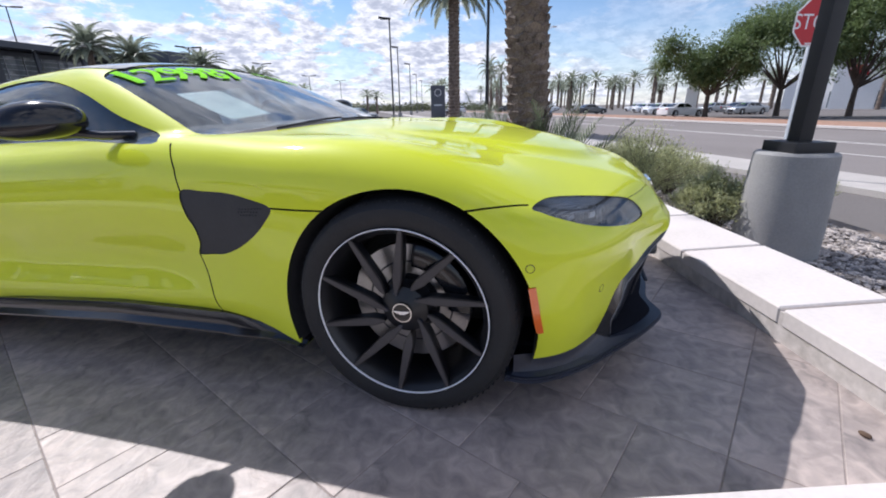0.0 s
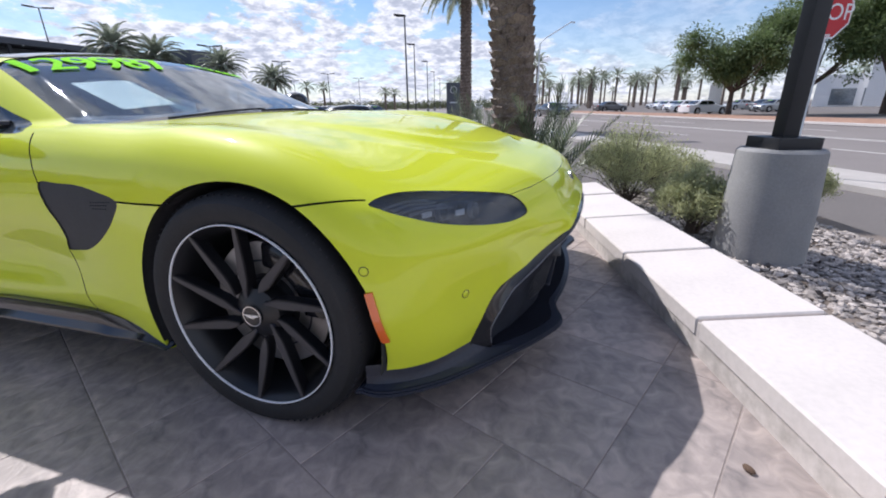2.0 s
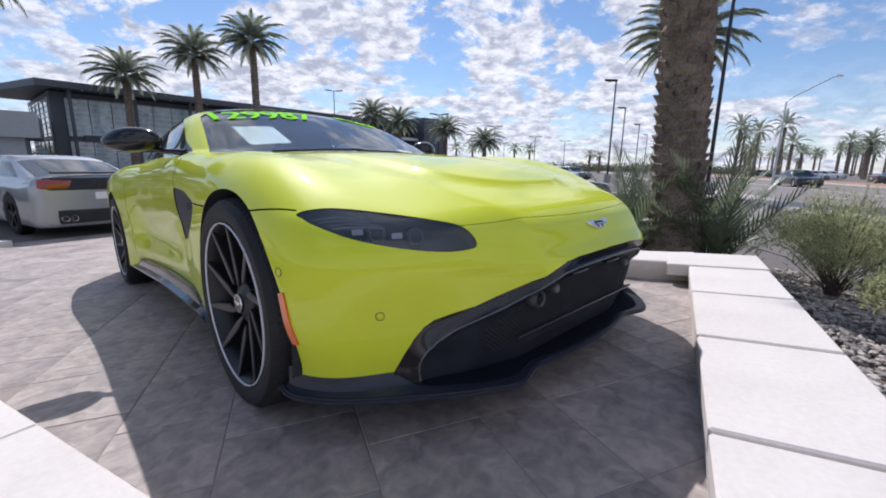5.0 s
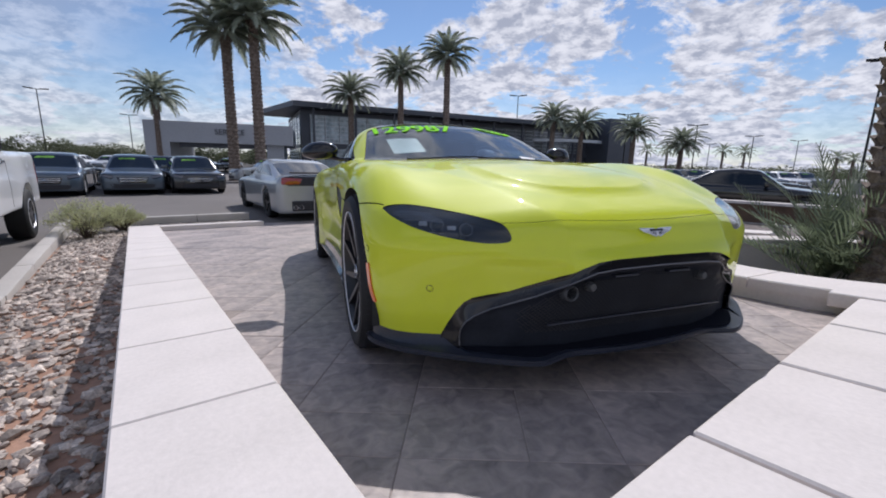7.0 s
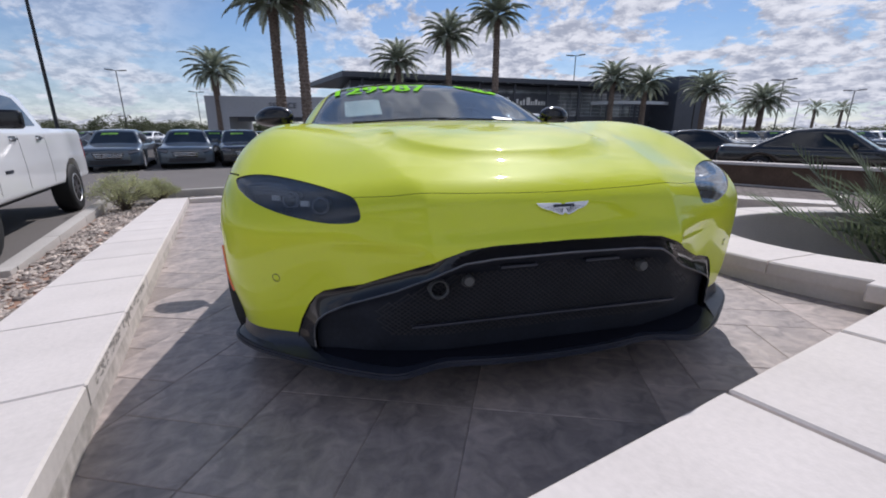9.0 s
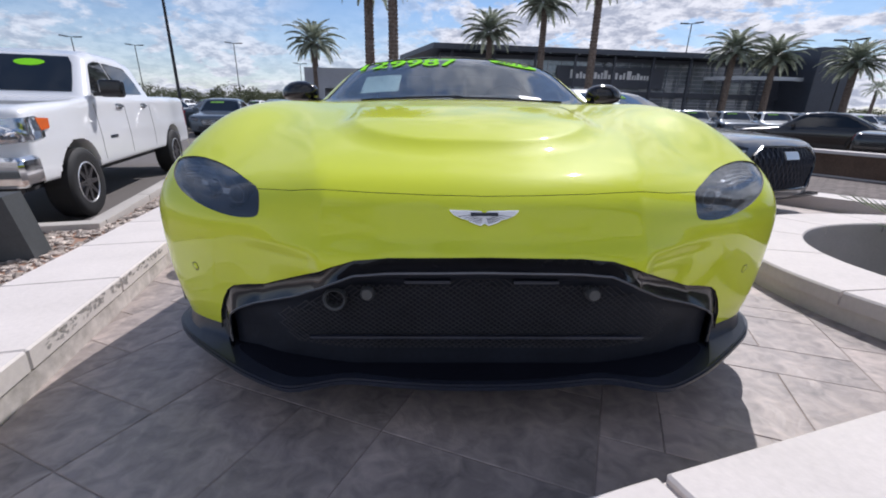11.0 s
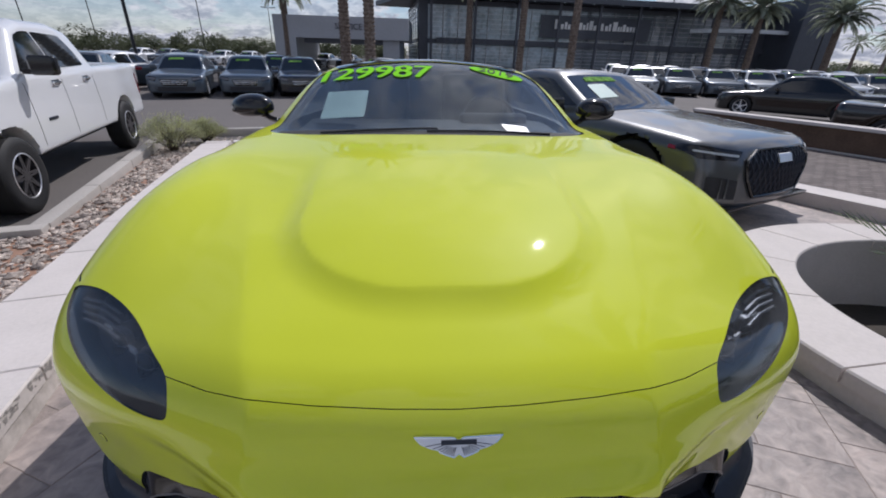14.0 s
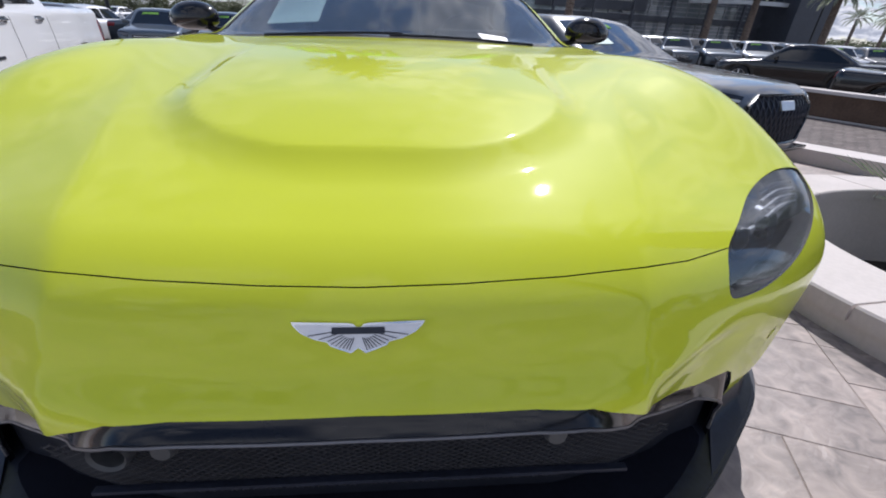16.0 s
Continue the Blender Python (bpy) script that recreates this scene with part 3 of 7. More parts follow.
LAMP = [(.872, .476, .658), (.803, .448, .667), (.733, .403, .660), (.660, .340, .645), (.585, .258, .625), (.533, .203, .606), (.519, .166, .580), (.523, .148, .557), (.552, .158, .548), (.612, .190, .546), (.684, .240, .554), (.750, .294, .570), (.806, .352, .591), (.850, .413, .620), (.868, .450, .641)]
LAMP_WAY = np.array((0.52, -0.62, 0.58)) / np.linalg.norm((0.52, -0.62, 0.58))
SCREEN = mirrored([(0, 1.44), (.40, 1.468), (.62, 1.512), (.71, 1.545), (.748, 1.59), (.742, 1.66), (.718, 1.76), (.682, 1.93), (.642, 2.12), (.618, 2.20), (.54, 2.24), (.38, 2.264), (.2, 2.284), (0, 2.29)])
WINDOW = smooth_outline([(1.745, .892), (1.98, .985), (2.22, 1.092), (2.45, 1.156), (2.7, 1.172), (3.0, 1.13), (3.2, 1.04), (3.25, .955), (2.8, .930), (2.2, .915), (1.94, .896)], 4)
GRILLE = [(0, .490), (.20, .487), (.27, .480), (.323, .462), (.397, .428), (.451, .405), (.519, .377), (.575, .365), (.626, .351), (.651, .333), (.673, .303), (.697, .256), (.714, .207), (.714, .158), (0, .158)]
VENT = [(1.612, .734), (1.511, .731), (1.419, .724), (1.334, .704), (1.259, .675), (1.293, .629), (1.345, .585), (1.417, .543), (1.492, .516), (1.55, .510), (1.626, .506), (1.603, .55), (1.600, .603), (1.618, .657)]

sv, sf = net(body, (-1.08, -0.06, 0.10), (1.08, 4.56, 1.34), 0.0135)
shell = mesh_of("body_shell", sv, sf)
cutters = []
for side in (-1, 1):
    for axle, r in ((0.865, 0.405), (3.564, 0.41)):
        cutters.append(lathe([(0, 0), (r, 0), (r, 0.5), (0, 0.5)], 72, pose(side * 0.64 if side > 0 else -1.14, axle, 0.322)))
    lamp = smooth_outline([(side * x, y, z) for x, y, z in LAMP], 5)
    way = LAMP_WAY * (side, 1, 1)
    cutters.append(skew(to_level(lamp, body, 0, way), way, -0.085, 0.06))
    cutters.append(prism(WINDOW, side * 0.42 if side > 0 else -1.2, 1.2 if side > 0 else -0.42, 0))
    cutters.append(prism(smooth_outline(VENT, 4), side * 0.885 if side > 0 else -1.2, 1.2 if side > 0 else -0.885, 0))
    for line in ([(.862, .492, .655), (.92, .60, .665), (.95, .66, .666)], [(.95, 1.06, .666), (.945, 1.18, .670), (.93, 1.262, .675)], [(.855, 1.68, .895), (.911, 1.625, .805), (.922, 1.612, .733)], [(.90, 1.628, .507), (.90, 1.612, .42), (.90, 1.585, .24)], [(.92, 2.98, .90), (.93, 2.99, .6), (.93, 2.93, .3)]):
        cutters.append(ribbon(along([(side * x, y, z) for x, y, z in line], 24), 0.006, 0.02))
cutters.append(ribbon(along([(-.538, .205, .606), (-.437, .152, .611), (-.354, .126, .612), (-.242, .111, .608), (-.115, .102, .604), (0, .098, .603), (.115, .102, .604), (.242, .111, .608), (.354, .126, .612), (.437, .152, .611), (.538, .205, .606)], 80), 0.0018, 0.010))
cutters.append(prism(mirrored(GRILLE), -0.3, 0.45, 1))
cutters.append(box((2.4, 0.80, 0.3), pose(0, 0.16, 0.057)))
cutters.append(prism(smooth_outline(SCREEN, 3), 0.86, 1.6, 2))
shell = cut(shell, cutters)


def cavity(x, y, z):
    return np.maximum(np.maximum(cabin(np.abs(x), y, z) + 0.045, 0.60 - z), np.maximum(1.50 - y, y - 3.35))


hv, hf = net(cavity, (-0.86, 1.46, 0.56), (0.86, 3.4, 1.3), 0.04)
hb = bmesh.new()
add_mesh(hb, hv, hf)
shell = cut(shell, [hb])
shell.materials.clear()
shell.materials.append(PAINT)
shell.materials.append(INTERIOR)
flow_normals(shell)
link("body_shell", shell, PAINT, car, "lime yellow painted body")

# glass, roof and lamps
gv, gf = patch([(x, y, 1.2) for x, y in smooth_outline(SCREEN, 3)], (0, 0, 1), -0.004, 0.005, 16)
screen = link("windscreen", mesh_of("windscreen", gv, gf, 40), SCREEN_GLASS, car, "tinted raked windscreen")
screen.visible_shadow = False
for side in (-1, 1):
    gv, gf = patch([(side * 0.75, y, z) for y, z in WINDOW], (side, 0, 0), -0.004, 0.004, 10)
    w = link("side_window", mesh_of("side_window", gv, gf, 40), SCREEN_GLASS, car)
    w.visible_shadow = False
    gv, gf = patch([(side * 0.92, y, z) for y, z in smooth_outline(VENT, 4)], (side, 0, 0), -0.004, 0.01, 8)
    vent = link("side_vent", mesh_of("side_vent", gv, gf, 40), VENT_BLACK, car, "black side strake vent")
    bm = bmesh.new()
    dots = to_level([(side * 0.93, 1.30 + 0.012 * a + 0.006 * (b % 2), 0.672 - 0.010 * b - 0.0) for a in range(8) for b in range(3) if a > b - 1], body, -0.0035, np.array((side, 0, 0.0)))
    for q in dots:
        add_box(bm, (0.002, 0.005, 0.004), Matrix.Translation(q), 0.0008, 1)
    tagged(part("vent_hole", bm, BOWL_BLACK, vent), kind="stuff")
    way = LAMP_WAY * (side, 1, 1)
    lamp = smooth_outline([(side * x, y, z) for x, y, z in LAMP], 5)
    gv, gf = patch(lamp, way, -0.003, 0.004, 10)
    head = link("headlight", mesh_of("headlight", gv, gf, 40), LAMP_GLASS, car, "smoked glass headlight")
    head.visible_shadow = False
    gv, gf = patch(lamp, way, -0.060, 0.008, 8)
    link("lamp_bowl", mesh_of("lamp_bowl", gv, gf, 40), SATIN_BLACK, head)
    for cx, cy, cz in ((.632, .280, .592), (.718, .343, .607)):
        p = Vector((side * cx, cy, cz)) - 0.030 * Vector(way)
        turn = Vector((side * 0.25, -0.95, 0.05)).to_track_quat("X", "Z").to_matrix().to_4x4()
        part("projector", lathe([(0, .020), (.012, .018), (.020, .010), (.024, 0), (.027, -.004), (.027, -.03), (0, -.03)], 28, Matrix.Translation(p) @ turn), CAR_GLASS, head, "dark projector lens")
        part("daytime_lamp", box((0.030, 0.006, 0.016), Matrix.Translation(p + Vector((side * 0.045, 0.022, 0.006))) @ pose(0, 0, 0, 0, 0, side * 35), 0.002), ENAMEL, head, "small white lamp")
        part("reflector", lathe([(.019, .012), (.023, .012), (.025, -.002), (.019, -.002)], 28, Matrix.Translation(p) @ turn, True), ALLOY_SATIN, head)
        part("projector_shroud", box((0.05, 0.03, 0.012), Matrix.Translation(p + Vector((0, 0.0, -0.026))) @ pose(0, 0, 0, 0, 0, side * -35), 0.003), GLOSS_BLACK, head)
    for k in range(4):
        strip = to_level([(side * x, y, z) for x, y, z in along([(.852 - .012 * k, .446 - .016 * k, .645 - .010 * k), (.79 - .012 * k, .418 - .016 * k, .648 - .012 * k), (.73 - .012 * k, .376 - .016 * k, .640 - .012 * k)], 10)], body, -0.022, way)
        tb = bmesh.new()
        add_tube(tb, strip, 0.0035, 6)
        part("light_guide", tb, ALLOY_SATIN, head)
gv, gf = patch([(x, y, 1.25) for x, y in smooth_outline(mirrored([(0, 2.30), (.2, 2.294), (.38, 2.275), (.53, 2.252), (.56, 2.5), (.54, 2.9), (.46, 3.3), (0, 3.45)]), 3)], (0, 0, 1), 0.003, 0.004, 14)
link("roof_panel", mesh_of("roof_panel", gv, gf, 40), ROOF_BLACK, car, "gloss black roof")

# grille: surround, mesh and what sits behind it
INNER = [(0, .458), (.20, .454), (.275, .445), (.325, .420), (.375, .391), (.436, .360), (.513, .331), (.575, .308), (.622, .287), (.648, .266), (.660, .238), (.664, .205), (.662, .18), (.662, .158)]
inner_lip = np.stack([np.interp(np.linspace(0, 1, 121), np.linspace(0, 1, 27), [q[k] for q in [(-x, z) for x, z in INNER[::-1]] + INNER[1:]]) for k in (0, 1)], 1)
steps21 = np.linspace(0, 1, 27)
outer = np.stack([np.interp(np.linspace(0, 1, 121), steps21, [q[k] for q in [(-x, z) for x, z in GRILLE[:14][::-1]] + GRILLE[1:14]]) for k in (0, 1)], 1)
FACE_X, FACE_Z = np.linspace(0, 0.76, 77), np.linspace(0.225, 0.50, 29)
gx, gz = np.meshgrid(FACE_X, FACE_Z, indexing="ij")
FACE = to_level(np.stack([gx.ravel(), -0.06 + 0.5 * np.maximum(gx.ravel() - 0.355, 0), gz.ravel()], 1), body, 0.0, np.array((0, 1.0, 0)), 14)[:, 1].reshape(gx.shape)


def face_y(x, z):
    """Depth of the nose at a place, seen from the front."""
    u = min(abs(x) / 0.76, 0.999) * 76
    w = min(max((z - 0.225) / 0.275, 0), 0.999) * 28
    a, b = int(u), int(w)
    u, w = u - a, w - b
    return float((1 - u) * ((1 - w) * FACE[a, b] + w * FACE[a, b + 1]) + u * ((1 - w) * FACE[a + 1, b] + w * FACE[a + 1, b + 1]))


bm = bmesh.new()
rows = []
for mixed, depth in ((0.0, 0.014), (0.0, 0.003), (0.03, 0.006), (0.07, 0.018), (0.2, 0.024), (0.45, 0.024), (0.75, 0.016), (0.94, 0.007), (0.98, 0.005), (1.0, 0.007), (1.0, 0.014), (0.98, 0.05)):
    row = []
    for (x0, z0), (x1, z1) in zip(outer, inner_lip):
        px, pz = x0 + (x1 - x0) * mixed, z0 + (z1 - z0) * mixed
        shallow = 1 - .75 * min(1, max(0, (abs(px) - .56) / .08))
        proud = .022 * mixed * min(1, max(0, (abs(px) - .56) / .08))
        row.append(bm.verts.new((px, face_y(px, pz) + .004 + (depth - .004) * shallow - proud, pz)))
    rows.append(row)
for a, b in zip(rows, rows[1:]):
    for i in range(len(a) - 1):
        bm.faces.new((a[i], a[i + 1], b[i + 1], b[i]))
surround = part("grille_surround", bm, GLOSS_BLACK, car, "gloss black grille surround")
bm = bmesh.new()
add_tube(bm, [(px, face_y(px, pz) + .006 - .022 * min(1, max(0, (abs(px) - .56) / .08)), pz) for px, pz in inner_lip[4:-4]], .0028, 6, False)
part("lip_trim", bm, ALLOY_SATIN, surround, "thin grey lip")
bm = bmesh.new()
mesh_y = lambda x, z: 0.080 + 0.28 * (0.39 - z) + 0.42 * max(0, abs(x) - 0.30) ** 1.3
top_z = lambda x: np.interp(abs(x), [0, .27, .36, .46, .54], [.440, .428, .385, .335, .29])
for slope in (1, -1):
    c = -1.0
    while c < 1.0:
        pts = []
        for s in np.linspace(0, 1, 13):
            z = 0.145 + s * 0.315
            x = c + slope * (z - 0.3) * 1.25
            if abs(x) < 0.50 - .9 * max(0, .27 - z) and z < top_z(x) - 0.004 and z > .20:
                pts.append((x, mesh_y(x, z), z))
        if len(pts) > 1:
            add_tube(bm, pts, 0.0014, 4, False)
        c += 0.0165
part("grille_mesh", bm, MATT_BLACK, car, "black diamond mesh grille")
bm = bmesh.new()
add_box(bm, (1.26, 0.01, 0.36), pose(0, 0.33, 0.31))
part("grille_backing", bm, MATT_BLACK, car)
bm = bmesh.new()
rows = []
lip_z = lambda x: float(np.interp(abs(x), [q[0] for q in INNER[:-4]], [q[1] for q in INNER[:-4]]))
for x in np.linspace(-.658, .658, 89):
    row, zt = [], lip_z(x)
    side_in = min(1, (.658 - abs(x)) / .09)
    for v in (0, .02, .05, .09, .14, .2, .3, .45, .6, .8, 1.0):
        z = zt + .002 + (.162 - zt) * v
        lip_y = face_y(x, z) + .012
        s = min(1, v / .16, side_in)
        s = s * s * (3 - 2 * s)
        row.append(bm.verts.new((x, lip_y + max(mesh_y(x, z) + .012 - lip_y, .015) * s, z)))
    rows.append(row)
for a, b in zip(rows, rows[1:]):
    for i in range(len(a) - 1):
        bm.faces.new((a[i], a[i + 1], b[i + 1], b[i]))
part("grille_bowl", bm, BOWL_BLACK, car)
part("bumper_beam", box((0.80, 0.012, 0.007), pose(0, 0.108, 0.262), 0.002), SATIN_BLACK, car)
for x in (-.254, .254):
    part("parking_sensor", lathe([(0, .012), (.012, .012), (.016, .006), (.017, 0), (.017, -.02)], 20, pose(x, 0.074, 0.388, 0, 0, -90)), SENSOR_GREY, car)
part("tow_socket", lathe([(.024, .01), (.027, .004), (.027, -.03), (.020, -.03), (.020, .006), (.024, .01)], 24, pose(-.330, 0.082, 0.370, 0, 0, -90)), SENSOR_GREY, car)
for x in (-.12, .12):
    part("intake_tab", box((0.10, 0.02, 0.008), pose(x, 0.066, 0.420), 0.003), SATIN_BLACK, car)

# splitter and skirts
lip = mirrored([(0, .060), (.10, .062), (.20, .072), (.28, .084), (.33, .085), (.375, .072), (.42, .057), (.455, .056), (.50, .073), (.60, .134), (.70, .212), (.78, .278), (.84, .332), (.89, .392), (.925, .450), (.938, .50), (.932, .545), (.90, .56), (.5, .56), (0, .56)])
sb = prism(smooth_outline(lip, 3), 0.142, 0.160, 2)
bmesh.ops.bevel(sb, geom=[e for e in sb.edges], offset=0.005, segments=2, affect="EDGES")
part("front_splitter", sb, SATIN_BLACK, car, "satin black front splitter")
part("intake_floor", prism(smooth_outline(mirrored([(0, .078), (.12, .082), (.22, .096), (.30, .112), (.345, .108), (.40, .096), (.45, .096), (.52, .132), (.58, .178), (.63, .222), (.645, .26), (.60, .31), (.3, .31), (0, .31)]), 2), 0.1612, 0.1632, 2), MOUTH_BLACK, car)
for side in (-1, 1):
    bm = bmesh.new()
    skirt_line = along([(.700, .288), (.713, .297), (.795, .345), (.855, .399), (.893, .468), (.898, .545)], 24)
    yellow = to_level(np.c_[skirt_line, np.full(24, .209)], body, -0.003, np.array((0.75, -0.66, 0)))[:, :2]
    rim_line = along([(.61, .152), (.70, .222), (.78, .288), (.836, .340), (.882, .398), (.916, .453), (.928, .50), (.922, .54)], 24)
    rows = []
    for mixed, z in ((-.10, .222), (0.0, .211), (.03, .196), (.12, .178), (.3, .168), (.99, .161)):
        rows.append([bm.verts.new((side * (p[0] + (q[0] - p[0]) * mixed), p[1] + (q[1] - p[1]) * mixed, z)) for p, q in zip(yellow, rim_line)])
    for a, b in zip(rows, rows[1:]):
        for i in range(len(a) - 1):
            bm.faces.new((a[i], a[i + 1], b[i + 1], b[i]))
    part("bumper_corner", bm, SATIN_BLACK, car)
    bm = bmesh.new()
    rows = []
    ys = np.linspace(1.235, 3.15, 30)
    for dx, dz in ((-0.06, .012), (0.0, .008), (0.008, -.02), (0.012, -.045), (0.035, -.066), (0.036, -.076), (-0.02, -.08), (-0.10, -.06)):
        row = []
        for y in ys:
            top = np.interp(y, [1.235, 1.33, 1.55, 2.1, 2.85, 3.15], [.205, .245, .280, .288, .262, .25])
            row.append(bm.verts.new((side * (0.915 + dx), y, top + .8 * dz * min(1, 0.15 + (y - 1.235) * 3))))
        rows.append(row)
    for a, b in zip(rows, rows[1:] + rows[:1]):
        for i in range(len(a) - 1):
            bm.faces.new((a[i], a[i + 1], b[i + 1], b[i]))
    part("side_skirt", bm, GLOSS_BLACK, car, "gloss black side skirt")
    # side marker, sensors, mirror
    gv, gf = patch(along([(side * x, y, z) for x, y, z in ((.935, .464, .452), (.935, .484, .450), (.925, .465, .306), (.920, .445, .304), (.935, .464, .452))], 33)[:-1], (side, 0, 0), .005, .014, 5)
    link("side_marker", mesh_of("side_marker", gv, gf, 50), AMBER, car, "amber side marker")
    for q in ((.940, .478, .506), (.753, .293, .381)):
        p = to_level([(side * q[0], q[1], q[2])], body, 0.0)[0]
        nrm = skin_normal(*np.array([p]).T)[0]
        turn = Matrix.Translation(p) @ Vector(nrm).to_track_quat("X", "Z").to_matrix().to_4x4()
        sensor = part("parking_sensor", lathe([(0, .0012), (.0095, .0012), (.0105, .0004), (.0105, -.004)], 24, turn), PAINT, car)
        part("sensor_gap", lathe([(.0105, .0006), (.0125, .0006), (.0125, -.003), (.0105, -.003)], 24, turn, True), MATT_BLACK, sensor)
    mirror_body = bmesh.new()
    bmesh.ops.create_uvsphere(mirror_body, u_segments=28, v_segments=16, radius=1)
    for v in mirror_body.verts:
        x, y, z = [math.copysign(abs(c) ** 0.78, c) for c in v.co]
        taper = 1.0 - 0.30 * max(0, side * x) ** 2 - 0.12 * max(0, -side * x) ** 2
        v.co = (side * 0.985 + x * 0.125, 2.07 + (y * (0.105 if y < 0 else 0.035)) * taper + 0.03 * side * x, 0.975 + z * (0.076 if z > 0 else 0.048) * taper - 0.004 * side * x)
    mirror = part("door_mirror", mirror_body, GLOSS_BLACK, car, "gloss black door mirror")
    bm = bmesh.new()
    add_tube(bm, [(side * 0.79, 1.90, .918), (side * 0.86, 1.97, .926), (side * 0.90, 2.02, .940), (side * 0.95, 2.06, .955)], [0.016, 0.014, 0.016, 0.03], 8)
    part("mirror_arm", bm, GLOSS_BLACK, mirror)
    part("mirror_glass", lathe([(0, 0), (.05, 0), (.052, -.004)], 28, pose(side * .985, 2.104, .990, 0, 0, 90) @ Matrix.Diagonal((1, 1.9, 1, 1))), CHROME, mirror)

# badge: wings with a bar
base = to_level([(0, .07, .558)], body, 0)[0]
nrm = Vector(skin_normal(*np.array([base]).T)[0])
place = Matrix.Translation(Vector(base) + 0.002 * nrm) @ nrm.to_track_quat("Z", "Y").to_matrix().to_4x4()
wing = mirrored([(0, .0105), (.003, .0105), (.006, .0135), (.012, .0145), (.040, .0155), (.0735, .0165), (.071, .012), (.063, .004), (.048, -.003), (.0335, -.0065), (.0315, -.010), (.020, -.0145), (.008, -.0185), (.004, -.0155), (0, -.013)])
bm = prism(wing, -0.001, 0.007, 2)
bm.transform(place)
badge = part("badge", bm, CHROME, car, "chrome winged badge")
inner = [(x * 0.95, y * 0.86 - .0002) for x, y in wing]
bm = prism(inner, 0.005, 0.0078, 2)
bm.transform(place)
part("wing_enamel", bm, ENAMEL, badge)
foot = sorted((x, y) for x, y in wing if x >= 0 and y < .013)
for k in range(-11, 12):
    a = radians(7.4 * k)
    r0 = r1 = .008 + .0012 * abs(k)
    while r1 < .062 and .0095 - r1 * math.cos(a) > np.interp(r1 * abs(math.sin(a)), [q[0] for q in foot], [q[1] for q in foot]) * .86 + .0012:
        r1 += .0005
    rm = (r0 + r1) / 2
    part("feather_line", box((0.0010, r1 - r0, 0.0012), place @ pose(rm * math.sin(a), .0095 - rm * math.cos(a), 0.0078, 0, 0, math.degrees(a))), SATIN_BLACK, badge)
part("badge_bar", box((0.058, 0.0075, 0.003), place @ pose(0, 0.0065, 0.0080), 0.0008), SATIN_BLACK, badge)


